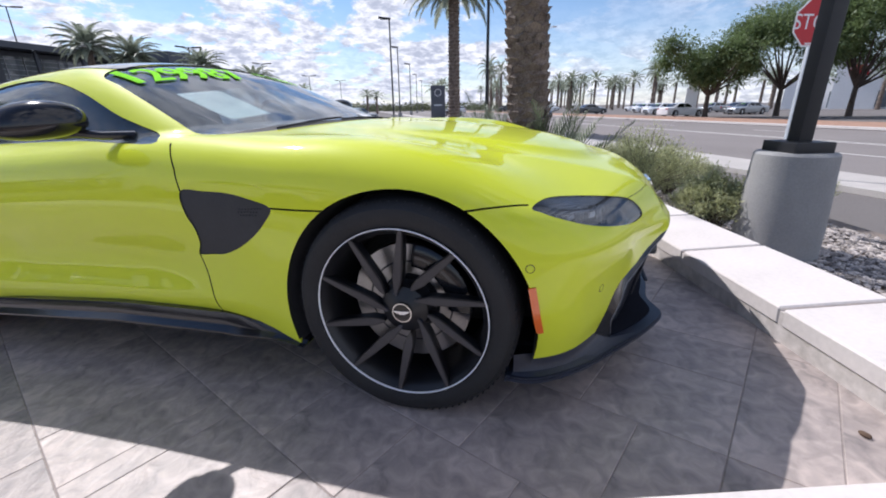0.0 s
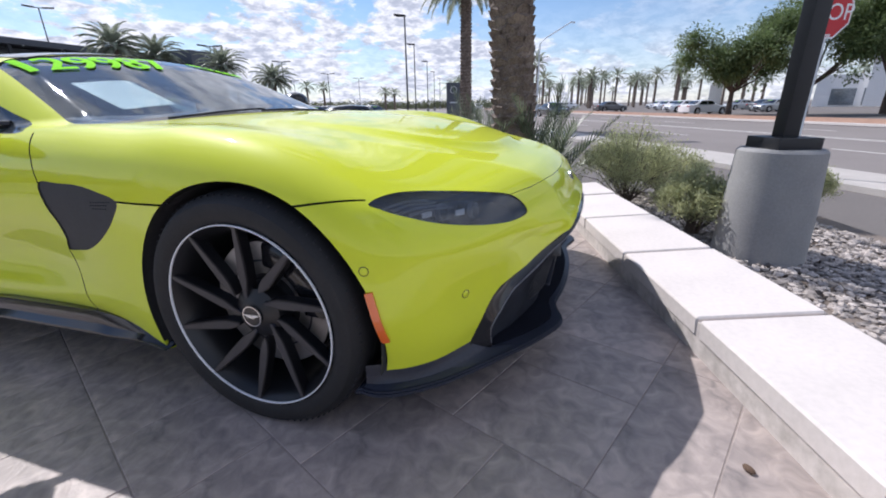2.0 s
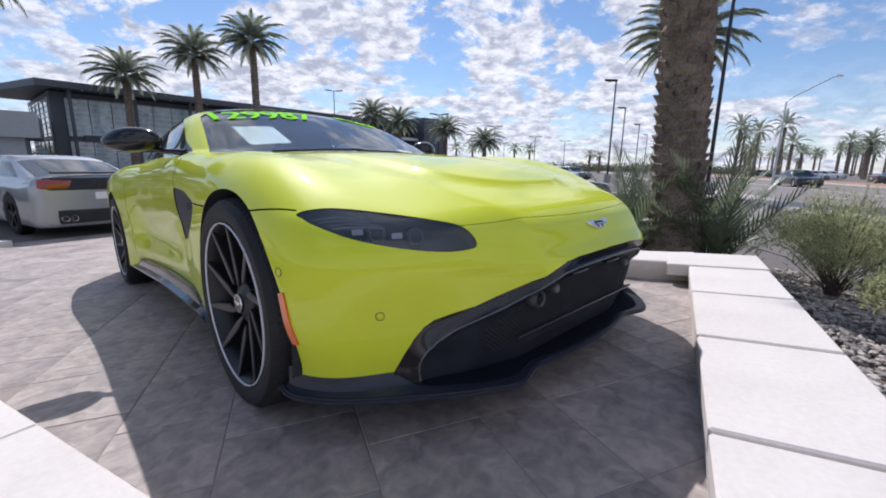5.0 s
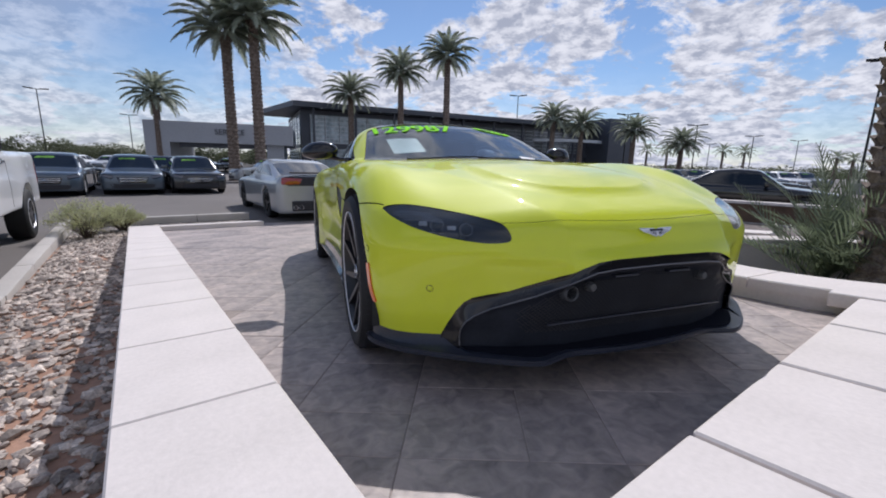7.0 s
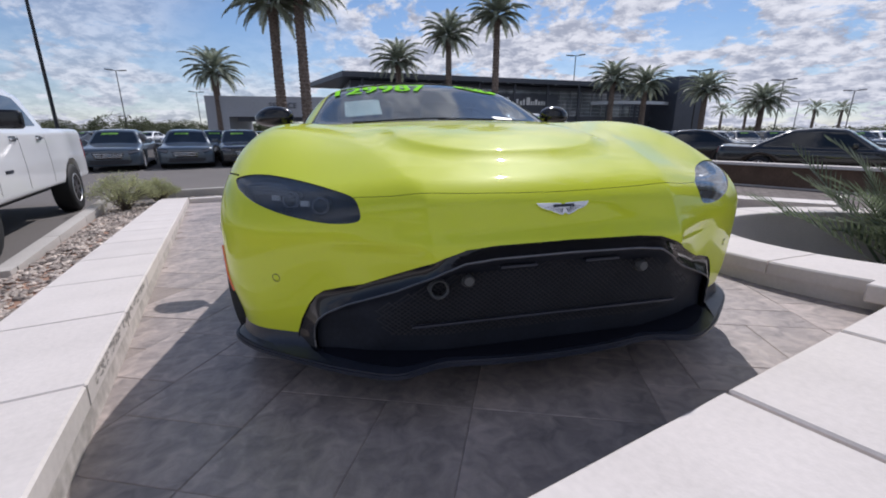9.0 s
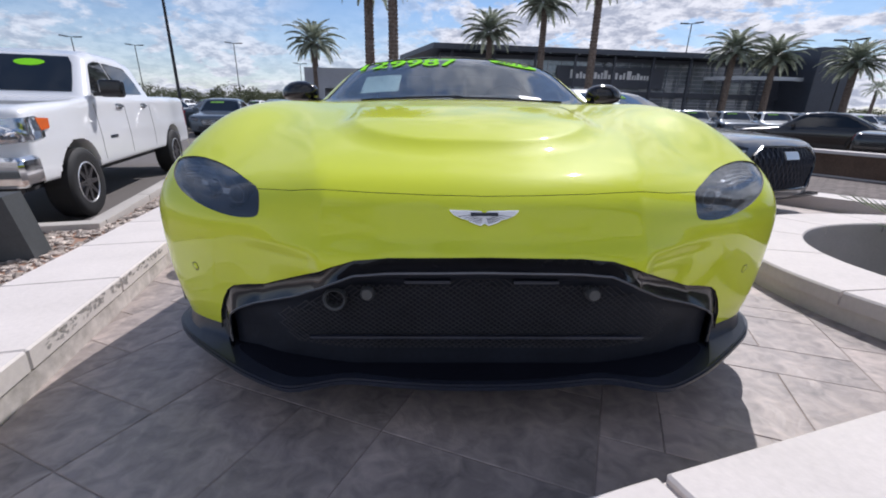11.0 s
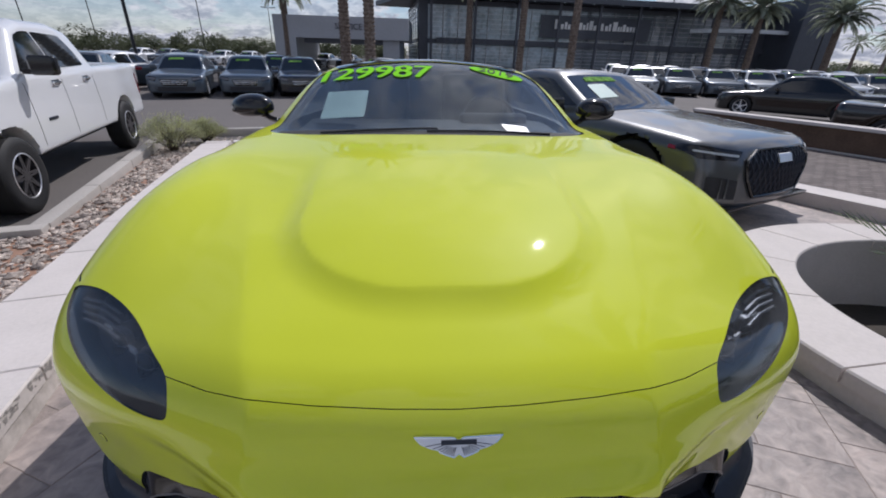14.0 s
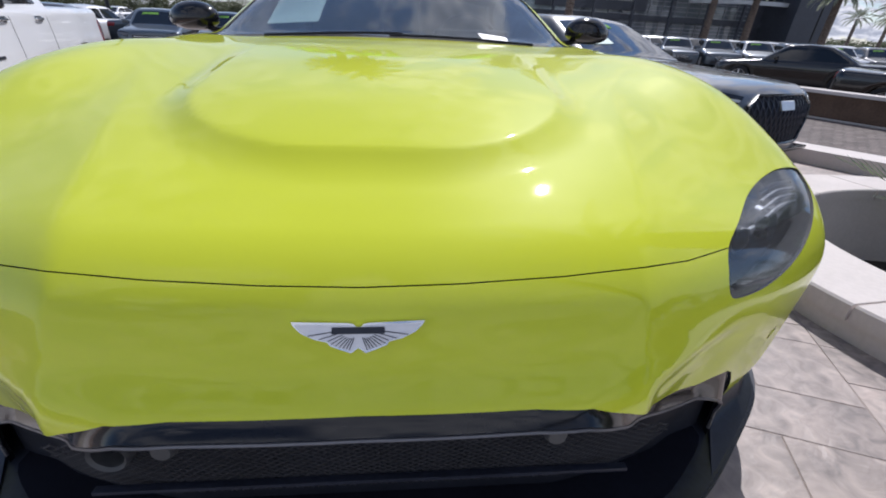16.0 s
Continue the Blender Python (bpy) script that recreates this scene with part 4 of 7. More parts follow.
# wheels
def wheel(parent, x, axle, side, turn=0.0):
    m = pose(x, axle, 0.345, 0, 0, (0 if side > 0 else 180) + turn)
    w = new("wheel")
    w.empty_display_size = 0.1
    w.parent = parent
    w.matrix_local = m
    half = 0.128
    tyre = [(.272, half - .012), (.285, half - .002), (.31, half + .006), (.33, half + .002), (.346, half - .018), (.354, half - .04), (.3555, 0.04), (.3555, -.04), (.354, -half + .04), (.346, -half + .018), (.33, -half), (.272, -half + .012)]
    part("tyre", lathe([(r, h - half) for r, h in tyre], 72), RUBBER, w, "black low-profile tyre")
    for h in (-.085, -.128, -.171):
        part("tread_groove", lathe([(.3562, h - .005), (.3562, h + .005), (.352, h)], 60, closed=True), MATT_BLACK, w)
    bm = bmesh.new()
    for k in range(90):
        for h, lean in ((-.030, 12), (-.226, -12)):
            add_box(bm, (0.030, 0.004, 0.003), pose(0, 0, 0, 4 * k) @ pose(h, 0, 0.3478, 0, 0, lean))
    tagged(part("tread_sipe", bm, MATT_BLACK, w), kind="stuff")
    part("rim_barrel", lathe([(.2690, -.004), (.262, -.014), (.250, -.03), (.243, -.08), (.238, -.20), (.262, -.23), (.272, -.23), (.272, -.012)], 64, closed=True), ALLOY_BLACK, w, "gloss dark wheel barrel")
    part("rim_edge", lathe([(.2740, -.005), (.2740, -.001), (.2735, .0008), (.2714, .0008), (.2708, -.001), (.2708, -.005)], 96, closed=True), RIM_EDGE, w, "bright machined rim edge")
    for k in range(10):
        short = k % 2
        t = pose(0, 0, 0, 36 * k - 6)
        prof = [(0.074, -.023, .002), (0.088, -.022, .013), (0.115, -.018, .025), (.150, -.013, .0235), (.21, -.005, .017), (.270, .003, .010)] if short else [(0.045, -.026, .003), (0.066, -.024, .011), (0.105, -.019, .025), (.150, -.013, .0235), (.21, -.005, .017), (.270, .003, .010)]
        web = None
        for name, mat, top, low, grow in (("spoke", ALLOY_BLACK, -.003, -.034, 0.003), ("spoke_face", SPOKE_GREY, .0, -.003, 0.0)):
            bm = bmesh.new()
            verts = []
            for r, c, wd in prof:
                x0 = -0.040 + 0.036 * min(1, r / .268) ** 1.3
                verts += [t @ Vector((x0 + top, c - wd * .5 - grow, r)), t @ Vector((x0 + top, c + wd * .5 + grow, r)), t @ Vector((x0 + low, c + wd * .5 + grow, r)), t @ Vector((x0 + low, c - wd * .5 - grow, r))]
            n = len(prof)
            add_mesh(bm, verts, [(4 * i + j, 4 * i + (j + 1) % 4, 4 * i + 4 + (j + 1) % 4, 4 * i + 4 + j) for i in range(n - 1) for j in range(4)] + [(3, 2, 1, 0), tuple(range(4 * n - 4, 4 * n))])
            web = part(name, bm, mat, w if web is None else web, "" if web is None else "satin grey spoke face")
    hub = part("hub", lathe([(0, -.030), (.034, -.030), (.042, -.034), (.075, -.048), (.085, -.07), (.085, -.10)], 40), ALLOY_BLACK, w)
    part("centre_cap", lathe([(0, -.022), (.028, -.022), (.031, -.025), (.031, -.032)], 32), GLOSS_BLACK, hub)
    part("cap_ring", lathe([(.0285, -.0215), (.0315, -.0215), (.0325, -.025), (.0285, -.024)], 32, closed=True), CHROME, hub)
    bm = prism([(y * 0.36, z * 0.36) for y, z in wing], -0.0225, -0.0205, 0)
    part("cap_wings", bm, MACHINED, hub)
    for k in range(5):
        part("wheel_nut", lathe([(0, -.036), (.007, -.036), (.009, -.040), (.009, -.06)], 6, pose(0, 0, 0, 72 * k + 19) @ pose(0, 0, .060)), SATIN_BLACK, hub)
    disc = part("brake_disc", lathe([(.095, -.105), (.195, -.105), (.197, -.108), (.197, -.135), (.095, -.135)], 64, closed=True), STEEL, w, "drilled steel brake disc")
    part("disc_bell", lathe([(0, -.09), (.09, -.09), (.098, -.105)], 40), ALLOY_BLACK, disc)
    part("disc_groove", lathe([(.135, -.1045), (.138, -.1040), (.141, -.1045)], 48), SATIN_BLACK, disc)
    bm = bmesh.new()
    rows = []
    for a in np.radians(np.linspace(-95, -10, 16)):
        rows.append([bm.verts.new((hx, -math.sin(a) * r, math.cos(a) * r)) for hx, r in ((-.152, .205), (-.085, .205), (-.078, .195), (-.078, .140), (-.085, .130), (-.152, .130))])
    for a, b in zip(rows, rows[1:]):
        for q in range(6):
            bm.faces.new((a[q], a[(q + 1) % 6], b[(q + 1) % 6], b[q]))
    bm.faces.new(rows[0])
    bm.faces.new(rows[-1][::-1])
    part("brake_caliper", bm, GLOSS_BLACK, w, "black brake caliper")
    return w


for side in (-1, 1):
    wheel(car, side * 0.952, 0.865, side, 0)
    wheel(car, side * 0.965, 3.564, side, 0)
    for axle in (0.865, 3.564):
        bm = bmesh.new()
        rows = [[bm.verts.new((side * x, axle + r * math.cos(a), .322 + r * math.sin(a))) for a in np.linspace(-.3, math.pi + .3, 30)] for r, x in ((.400, .925), (.398, .64), (.05, .63))]
        for a, b in zip(rows, rows[1:]):
            for i in range(29):
                bm.faces.new((a[i], a[i + 1], b[i + 1], b[i]))
        part("wheel_liner", bm, MATT_BLACK, car)
part("underfloor", box((1.5, 3.9, 0.02), pose(0, 2.4, .16)), MATT_BLACK, car)

# cabin
part("dashboard", box((1.30, 0.42, 0.16), pose(0, 1.78, .83, 6), 0.05, 3), INTERIOR, car)
part("instrument_hood", box((0.36, 0.14, 0.07), pose(.35, 1.93, .93), 0.03, 3), INTERIOR, car)
part("steering_wheel", lathe([(.165, -.012), (.177, 0), (.165, .012), (.153, 0)], 36, pose(.36, 2.12, .90, 0, 25, 90), True), INTERIOR, car)
for x in (-.36, .36):
    seat = part("seat_cushion", box((0.50, 0.50, 0.16), pose(x, 2.55, .66), 0.06, 3), INTERIOR, car)
    bm = box((0.48, 0.14, 0.55), pose(x, 2.86, .92, -18), 0.06, 3)
    add_box(bm, (0.24, 0.10, 0.16), pose(x, 2.97, 1.13, -14), 0.04, 3)
    part("seat_back", bm, INTERIOR, seat)
onscreen = lambda co: to_level(np.c_[co[:, :2], np.full(len(co), 1.1)], body, 0.0015 + np.maximum(co[:, 2], 0), np.array((0, 0, 1.0)))
for k in (-1, 0, 1):
    text_mesh("price_lettering", "129987", 0.250, GREEN_INK, pose(-.305 + .006 * k, 2.105, .0004 * (k + 1), 0, 0, -3) @ Matrix.Diagonal((0.87, 0.92, 1, 1)), car, 0.0003, onscreen)
gv, gf = patch([(.395 + .150 * math.cos(a), 2.150 + .058 * math.sin(a) - .045 * math.cos(a), 1.15) for a in np.linspace(0, 2 * math.pi, 28, endpoint=False)], (0, 0, 1), 0.0012, 0.001, 5)
oval = link("year_oval", mesh_of("year_oval", gv, gf, 40), GREEN_INK, car)
text_mesh("year_lettering", "2019", 0.105, MATT_BLACK, pose(.395, 2.148, 0.0022, 0, 0, -14), oval, 0.0005, onscreen)
sheet = along([(-.533, 1.945, 1.08), (-.318, 1.925, 1.09), (-.320, 1.672, .975), (-.536, 1.69, .96), (-.533, 1.945, 1.08)], 41)[:-1]
gv, gf = patch(sheet, (0, 0, 1), -0.0115, 0.0006, 8)
notice = link("window_sticker", mesh_of("window_sticker", gv, gf, 40), PAPER, car, "pale paper sheet inside the windscreen")
for k in range(5):
    wide = 0.15 - 0.02 * (k % 3)
    line = along([(-.51, 1.91 - .03 * k), (-.51 + wide, 1.905 - .03 * k)], 12)
    gv, gf = patch([(x, y, 1.05) for x, y in list(line) + list(line[::-1] - np.array((0, .007)))], (0, 0, 1), -0.0105, 0.0004, 3)
    link("print_bar", mesh_of("print_bar", gv, gf), PRINT_GREY, notice)
gv, gf = patch(along([(.34, 1.60, 1), (.46, 1.60, 1), (.47, 1.53, 1), (.36, 1.53, 1), (.34, 1.60, 1)], 25)[:-1], (0, 0, 1), 0.0012, 0.0006, 5)
link("dash_card", mesh_of("dash_card", gv, gf), SIGN_WHITE, car)
for a, b in (((-.50, 1.512), (.03, 1.522)), ((-.02, 1.492), (.56, 1.532))):
    bm = bmesh.new()
    add_tube(bm, to_level([(x, y, 1.0) for x, y in along([a, b], 10)], body, 0.004, np.array((0, 0, 1.0))), 0.005, 6)
    part("wiper", bm, MATT_BLACK, car, "black wiper blade")
part("cowl_panel", box((0.86, 0.06, 0.02), pose(0, 1.462, .878), 0.006), MATT_BLACK, car)
low = along([(-.70, 1.553), (-.61, 1.524), (-.40, 1.476), (0, 1.450), (.40, 1.476), (.61, 1.524), (.70, 1.553)], 40)
gv, gf = patch([(x, y, 1.0) for x, y in list(low) + list(low[::-1] + np.array((0, .045)))], (0, 0, 1), -0.0025, 0.001, 4)
link("frit_band", mesh_of("frit_band", gv, gf), MATT_BLACK, screen, "black band along the foot of the glass")


# ---- pad, walls and ground ----
AX, AY = Vector((0.957, 0.290, 0)), Vector((-0.290, 0.957, 0))
CORNER = Vector((-1.003, -0.583, 0))
TURN = math.degrees(math.atan2(0.290, 0.957))
LOT = -0.57
RING = Vector((3.09, .94, 0))


def on_pad(u, v, z=0.0):
    """A place u along the front wall and v along the side wall."""
    return CORNER + u * AX + v * AY + Vector((0, 0, z))


def slab_mesh(name, corners, lo, hi):
    n = len(corners)
    return mesh_of(name, [(p[0], p[1], lo) for p in corners] + [(p[0], p[1], hi) for p in corners], [tuple(range(n))[::-1], tuple(range(n, 2 * n))] + [(i, (i + 1) % n, n + (i + 1) % n, n + i) for i in range(n)])


def setting(name, me, mat, label, category, m=None):
    ob = tagged(link(name, me, mat), label, category, kind="structure")
    if m is not None:
        ob.matrix_world = m
    return ob


pad_mesh = cut(slab_mesh("pavement_pad", [on_pad(-.3, -.3), on_pad(4.6, -.3), on_pad(4.6, 9.4), on_pad(-.3, 9.4)], -.6, -.0018), [lathe([(0, -1), (1.3, -1), (1.3, 1), (0, 1)], 64, Matrix.Translation(RING) @ pose(0, 0, 0, 0, -90))])
pad = setting("pavement_pad", pad_mesh, JOINT, "greyish brown stamped concrete display pad", "pavement", PAD)
gs = 900.0
setting("ground", mesh_of("ground", [(-gs, -gs, LOT), (gs, -gs, LOT), (gs, gs, LOT), (-gs, gs, LOT)], [(0, 1, 2, 3)]), ASPHALT, "sun-bleached brown-grey asphalt", "ground")

# low walls round the pad: a plain core, capped with cast blocks (the blocks come last)
wall_side = setting("wall_side", slab_mesh("wall_side", [on_pad(-.40, -.40), on_pad(0, -.40), on_pad(0, 8.44), on_pad(-.40, 8.44)], -.75, .118), WALL_CORE, "low pale cast concrete planter wall", "wall", PAD)
wall_front = setting("wall_front", slab_mesh("wall_front", [on_pad(.003, -.40), on_pad(3.05, -.40), on_pad(3.05, 0), on_pad(.003, 0)], -.75, .118), WALL_CORE, "low pale cast concrete planter wall", "wall", PAD)


def ring_bm(r0, r1, lo, hi, a0=0.0, a1=360.0, n=64, m=Matrix()):
    """Part of a flat ring, standing up from lo to hi."""
    verts, faces = [], []
    full = abs(a1 - a0) >= 360
    k = n if full else n + 1
    for i in range(k):
        a = radians(a0 + (a1 - a0) * i / n)
        for r, z in ((r0, lo), (r1, lo), (r1, hi - .008), (r1 - .008, hi), (r0 + .008, hi), (r0, hi - .008)):
            verts.append(m @ Vector((r * math.cos(a), r * math.sin(a), z)))
    for i in range(n):
        j = (i + 1) % k
        for q in range(6):
            p = (q + 1) % 6
            faces.append((i * 6 + q, j * 6 + q, j * 6 + p, i * 6 + p))
    if not full:
        faces += [tuple(range(6)), tuple(range(6 * k - 6, 6 * k))[::-1]]
    bm = bmesh.new()
    add_mesh(bm, verts, faces)
    return bm


planter = thing("round_planter", PAD @ Matrix.Translation(RING), "round pale cast concrete planter ring with dark soil", "planter")
part("planter_core", ring_bm(1.175, 1.55, -.7, .118, 12, 212), CONCRETE, planter)
for k in range(8):
    part("cap_block", ring_bm(1.165, 1.56, .07, .135, 25 * k + 12.2, 25 * k + 36.8, 9), CONCRETE, planter)
part("planter_soil", lathe([(0, -.26), (.5, -.30), (1.175, -.38), (1.175, -.5)], 40, pose(0, 0, 0, 0, -90)), DARK_SOIL, planter)

# second pad with its own kerb, behind the round planter
setting("pavement_second_pad", slab_mesh("pavement_second_pad", [on_pad(4.606, 1.75), on_pad(6.0, 1.75), on_pad(6.0, 9.4), on_pad(4.606, 9.4)], -.6, -.018), SLAB, "greyish brown stamped concrete pad", "pavement", PAD)
setting("wall_second_pad", slab_mesh("wall_second_pad", [on_pad(6.003, 1.3), on_pad(6.4, 1.3), on_pad(6.4, 9.4), on_pad(6.003, 9.4)], -.6, .12), CONCRETE, "low pale cast concrete wall", "wall", PAD)
setting("pavement_pavers", mesh_of("pavement_pavers", [(5.0, 1.7, LOT + .008), (12.4, 2.6, LOT + .008), (9.9, 7.1, LOT + .008), (8.9, 8.9, LOT + .008), (7.6, 11.2, LOT + .008), (2.4, 10.3, LOT + .008)], [(0, 1, 2, 3, 4, 5)]), PAVERS, "brown-grey clay paver drive", "pavement")
setting("wall_block", slab_mesh("wall_block", [(7.6, 11.2), (12.5, 2.55), (12.77, 2.7), (7.87, 11.35)], LOT, LOT + .50), BRICK_WALL, "low brown block wall with a pale cap", "wall")
setting("trim_wall_cap", slab_mesh("trim_wall_cap", [(7.55, 11.2), (12.46, 2.5), (12.82, 2.7), (7.9, 11.4)], LOT + .504, LOT + .57), CONCRETE, "pale cap on a brown block wall", "trim")
setting("trim_drive_edge", slab_mesh("trim_drive_edge", [(7.45, 11.1), (12.35, 2.45), (12.47, 2.5), (7.57, 11.2)], LOT, LOT + .03), KERB, "pale flush kerb along the drive", "kerb")

# scuffs on the inner edge of the side wall
rs = random.Random(8)
sv, sf = [], []
for k in range(130):
    v0, z0 = rs.uniform(.95, 2.05), rs.choice([.128, .122, .112, .10])
    ln, tall, lean = rs.uniform(.004, .03), rs.uniform(.004, .016), rs.uniform(-.012, .012)
    n0 = len(sv)
    for dv, dz in ((0, 0), (ln * .5, rs.uniform(-.002, .004)), (ln, 0), (ln * .8 + lean, -tall), (ln * .3 + lean, -tall * rs.uniform(.6, 1.2))):
        sv.append(on_pad(.0062, v0 + dv, min(.130, z0 + dz)))
    sf.append(tuple(range(n0, n0 + 5)))
scuffs = link("scuff_mark", mesh_of("scuff_mark", sv, sf), SCUFF, wall_side)
scuffs["kind"] = "stuff"

# planting beds and kerbs
def bed_z(u, v):
    """The side bed falls towards the car park."""
    return -.33 - .021 * (v + 2.2) - .02 * max(0, -u - .4)


side_edge = [on_pad(u, v, bed_z(u, v)) for u, v in ((-.38, -3.2), (-.38, 1.5), (-.38, 4.6), (-.38, 8.6), (1.8, 8.95), (1.8, 9.9), (-1.25, 9.9), (-1.25, 8), (-1.25, 4.62), (-4.2, 4.62), (-4.2, -3.2))]
setting("ground_side_bed", mesh_of("ground_side_bed", side_edge, [(0, 1, 8, 9, 10), (1, 2, 8), (2, 3, 7, 8), (3, 4, 5, 6, 7)]), SOIL, "reddish sandy soil under gravel", "ground")
setting("ground_front_bed", mesh_of("ground_front_bed", [on_pad(-.38, -3.2, -.45), on_pad(5.2, -3.4, -.45), on_pad(6.2, 1.4, -.36), on_pad(3.05, -.3, -.30), on_pad(-.38, -.3, -.30)], [(0, 1, 2), (0, 2, 3, 4)]), GREY_SOIL, "grey-brown gritty soil under gravel", "ground")
runs = [((-1.33, 4.62 + 1.32 * k), (-1.33, 4.62 + 1.32 * k + 1.31)) for k in range(4)] + [((-1.26 - 1.4 * k, 4.55), (-1.26 - 1.4 * k - 1.39, 4.55)) for k in range(3)] + [((-1.33 + 1.05 * k, 9.98), (-1.33 + 1.05 * k + 1.04, 9.98)) for k in range(3)]
for (u0, v0), (u1, v1) in runs:
    a, b = on_pad(u0, v0), on_pad(u1, v1)
    d = b - a
    m = Matrix.Translation((a + b) / 2 + Vector((0, 0, LOT + .05))) @ pose(0, 0, 0, 0, 0, math.degrees(math.atan2(d.y, d.x)))
    tagged(part("kerb", box((d.length, .16, .20), m, 0.02), KERB), "grey cast concrete kerb along the gravel bed", "kerb", "kerbs along the bed", kind="structure")
setting("wall_pad_end", slab_mesh("wall_pad_end", [on_pad(.01, 8.5), on_pad(1.78, 8.5), on_pad(1.78, 8.82), on_pad(.01, 8.82)], -.5, .085), CONCRETE, "low pale cast concrete kerb wall at the pad's end", "wall", PAD)

# street: runs off beside the pad
ST, SN = Vector((0.883, 0.469, 0)), Vector((0.469, -0.883, 0))


def on_street(s, n, z):
    return s * ST + n * SN + Vector((0, 0, z))


def strip(name, n0, n1, z, mat, label, category, s0=-60, s1=260, thick=0.12):
    setting(name, slab_mesh(name, [on_street(s0, n1, 0), on_street(s1, n1, 0), on_street(s1, n0, 0), on_street(s0, n0, 0)], z - thick, z), mat, label, category)


strip("pavement_walk", 6.6, 8.2, LOT + .10, KERB, "pale concrete footpath beside the street", "pavement")
strip("road", 8.45, 24.0, LOT + .012, ROAD, "wide worn asphalt street with pale lane lines", "road")
strip("kerb_far", 24.0, 24.5, LOT + .16, CONCRETE, "pale kerb on the far side of the street", "kerb")
strip("ground_far_verge", 24.5, 31.0, LOT + .15, SOIL, "dry planted verge across the street", "ground")
strip("ground_far_lot", 31.2, 120.0, LOT + .05, ASPHALT, "far car park asphalt", "ground")
for n, dash in ((12.3, True), (15.9, False), (16.3, False), (19.8, True)):
    for k in range(26 if dash else 3):
        s0 = -12 + (k * 9.0 if dash else k * 80)
        setting("lane_line", slab_mesh("lane_line", [on_street(s0, n + .12, 0), on_street(s0 + (3 if dash else 79.9), n + .12, 0), on_street(s0 + (3 if dash else 79.9), n, 0), on_street(s0, n, 0)], LOT + .012, LOT + .018), ROAD_PAINT, "pale worn lane line on the street", "road marking")

# loose stones
rock = bmesh.new()
bmesh.ops.create_icosphere(rock, subdivisions=1, radius=1)
ROCK_V = np.array([v.co[:] for v in rock.verts])
ROCK_F = [[v.index for v in f.verts] for f in rock.faces]
rock.free()
rng = np.random.default_rng(4)


def stones(name, places, sizes, mat, label):
    n, k = len(places), len(ROCK_V)
    jit = 1 + 0.32 * rng.standard_normal((n, k, 1)).clip(-1.4, 1.4)
    sc = sizes[:, None, None] * np.stack([rng.uniform(.7, 1.4, n), rng.uniform(.6, 1.1, n), rng.uniform(.4, .7, n)], -1)[:, None]
    a = rng.uniform(0, 6.3, n)
    v = ROCK_V[None] * jit * sc
    c, s = np.cos(a)[:, None], np.sin(a)[:, None]
    v = np.stack([v[..., 0] * c - v[..., 1] * s, v[..., 0] * s + v[..., 1] * c, v[..., 2]], -1) + np.array(places)[:, None]
    faces = (np.array(ROCK_F)[None] + k * np.arange(n)[:, None, None]).reshape(-1, 3)
    me = mesh_of(name, v.reshape(-1, 3), faces)
    return tagged(link(name, me, mat), label, "gravel", kind="stuff")


def island_stone(base):
    m = base.copy()
    n, l = m.node_tree.nodes, m.node_tree.links
    g = n.new("ShaderNodeNewGeometry")
    hsv = n.new("ShaderNodeHueSaturation")
    p = n["Principled BSDF"]
    src = p.inputs["Base Color"].links[0].from_socket
    r = n.new("ShaderNodeMapRange")
    r.inputs["To Min"].default_value, r.inputs["To Max"].default_value = 0.45, 1.55
    l.new(g.outputs["Random Per Island"], r.inputs["Value"])
    l.new(r.outputs[0], hsv.inputs["Value"])
    l.new(src, hsv.inputs["Color"])
    l.new(hsv.outputs[0], p.inputs["Base Color"])
    return m


PEBBLE, GREY_PEBBLE = island_stone(STONE), island_stone(STONE_GREY)
pl, sz = [], []
while len(pl) < 13000:
    v = rng.uniform(-3.0, 9.8) if rng.random() < .5 else rng.uniform(-1.5, 4.6)
    u = rng.uniform(-1.22, -.42) if v > 4.6 else rng.uniform(-3.9, -.42)
    if v > 8.9:
        u = rng.uniform(-1.2, 1.75)
    if noise.noise((u * 0.9, v * 0.7, 3.0)) < -0.25 and v < 6 and u < -.95:
        continue
    p = on_pad(u, v, bed_z(u, v) + .008)
    pl.append(p)
    sz.append(rng.uniform(.012, .040))
stones("gravel_side", pl, np.array(sz), PEBBLE, "loose brown and grey river gravel over reddish soil")
pl, sz = [], []
for _ in range(15000):
    u, v = rng.uniform(-1.5, 5.4), rng.uniform(-3.1, -.42)
    p = on_pad(u, v)
    pl.append((p.x, p.y, -.300 - .050 * abs(v + .3)))
    sz.append(rng.uniform(.010, .034))
stones("gravel_front", pl, np.array(sz), GREY_PEBBLE, "loose brown and grey river gravel below the wall")


# ---- planting ----
def leaf_cloud(bm_verts, faces, centre, way, length, width):
    """One narrow pointed leaf."""
    way = way.normalized()
    side = way.cross(Vector((0, 0, 1)))
    side = side.normalized() if side.length > 1e-3 else Vector((1, 0, 0))
    k = len(bm_verts)
    droop = Vector((0, 0, -0.18 * length))
    bm_verts += [centre - side * width * .4, centre + way * length * .5 + side * width * .5, centre + way * length + droop, centre + way * length * .5 - side * width * .5]
    faces.append((k, k + 1, k + 2, k + 3))


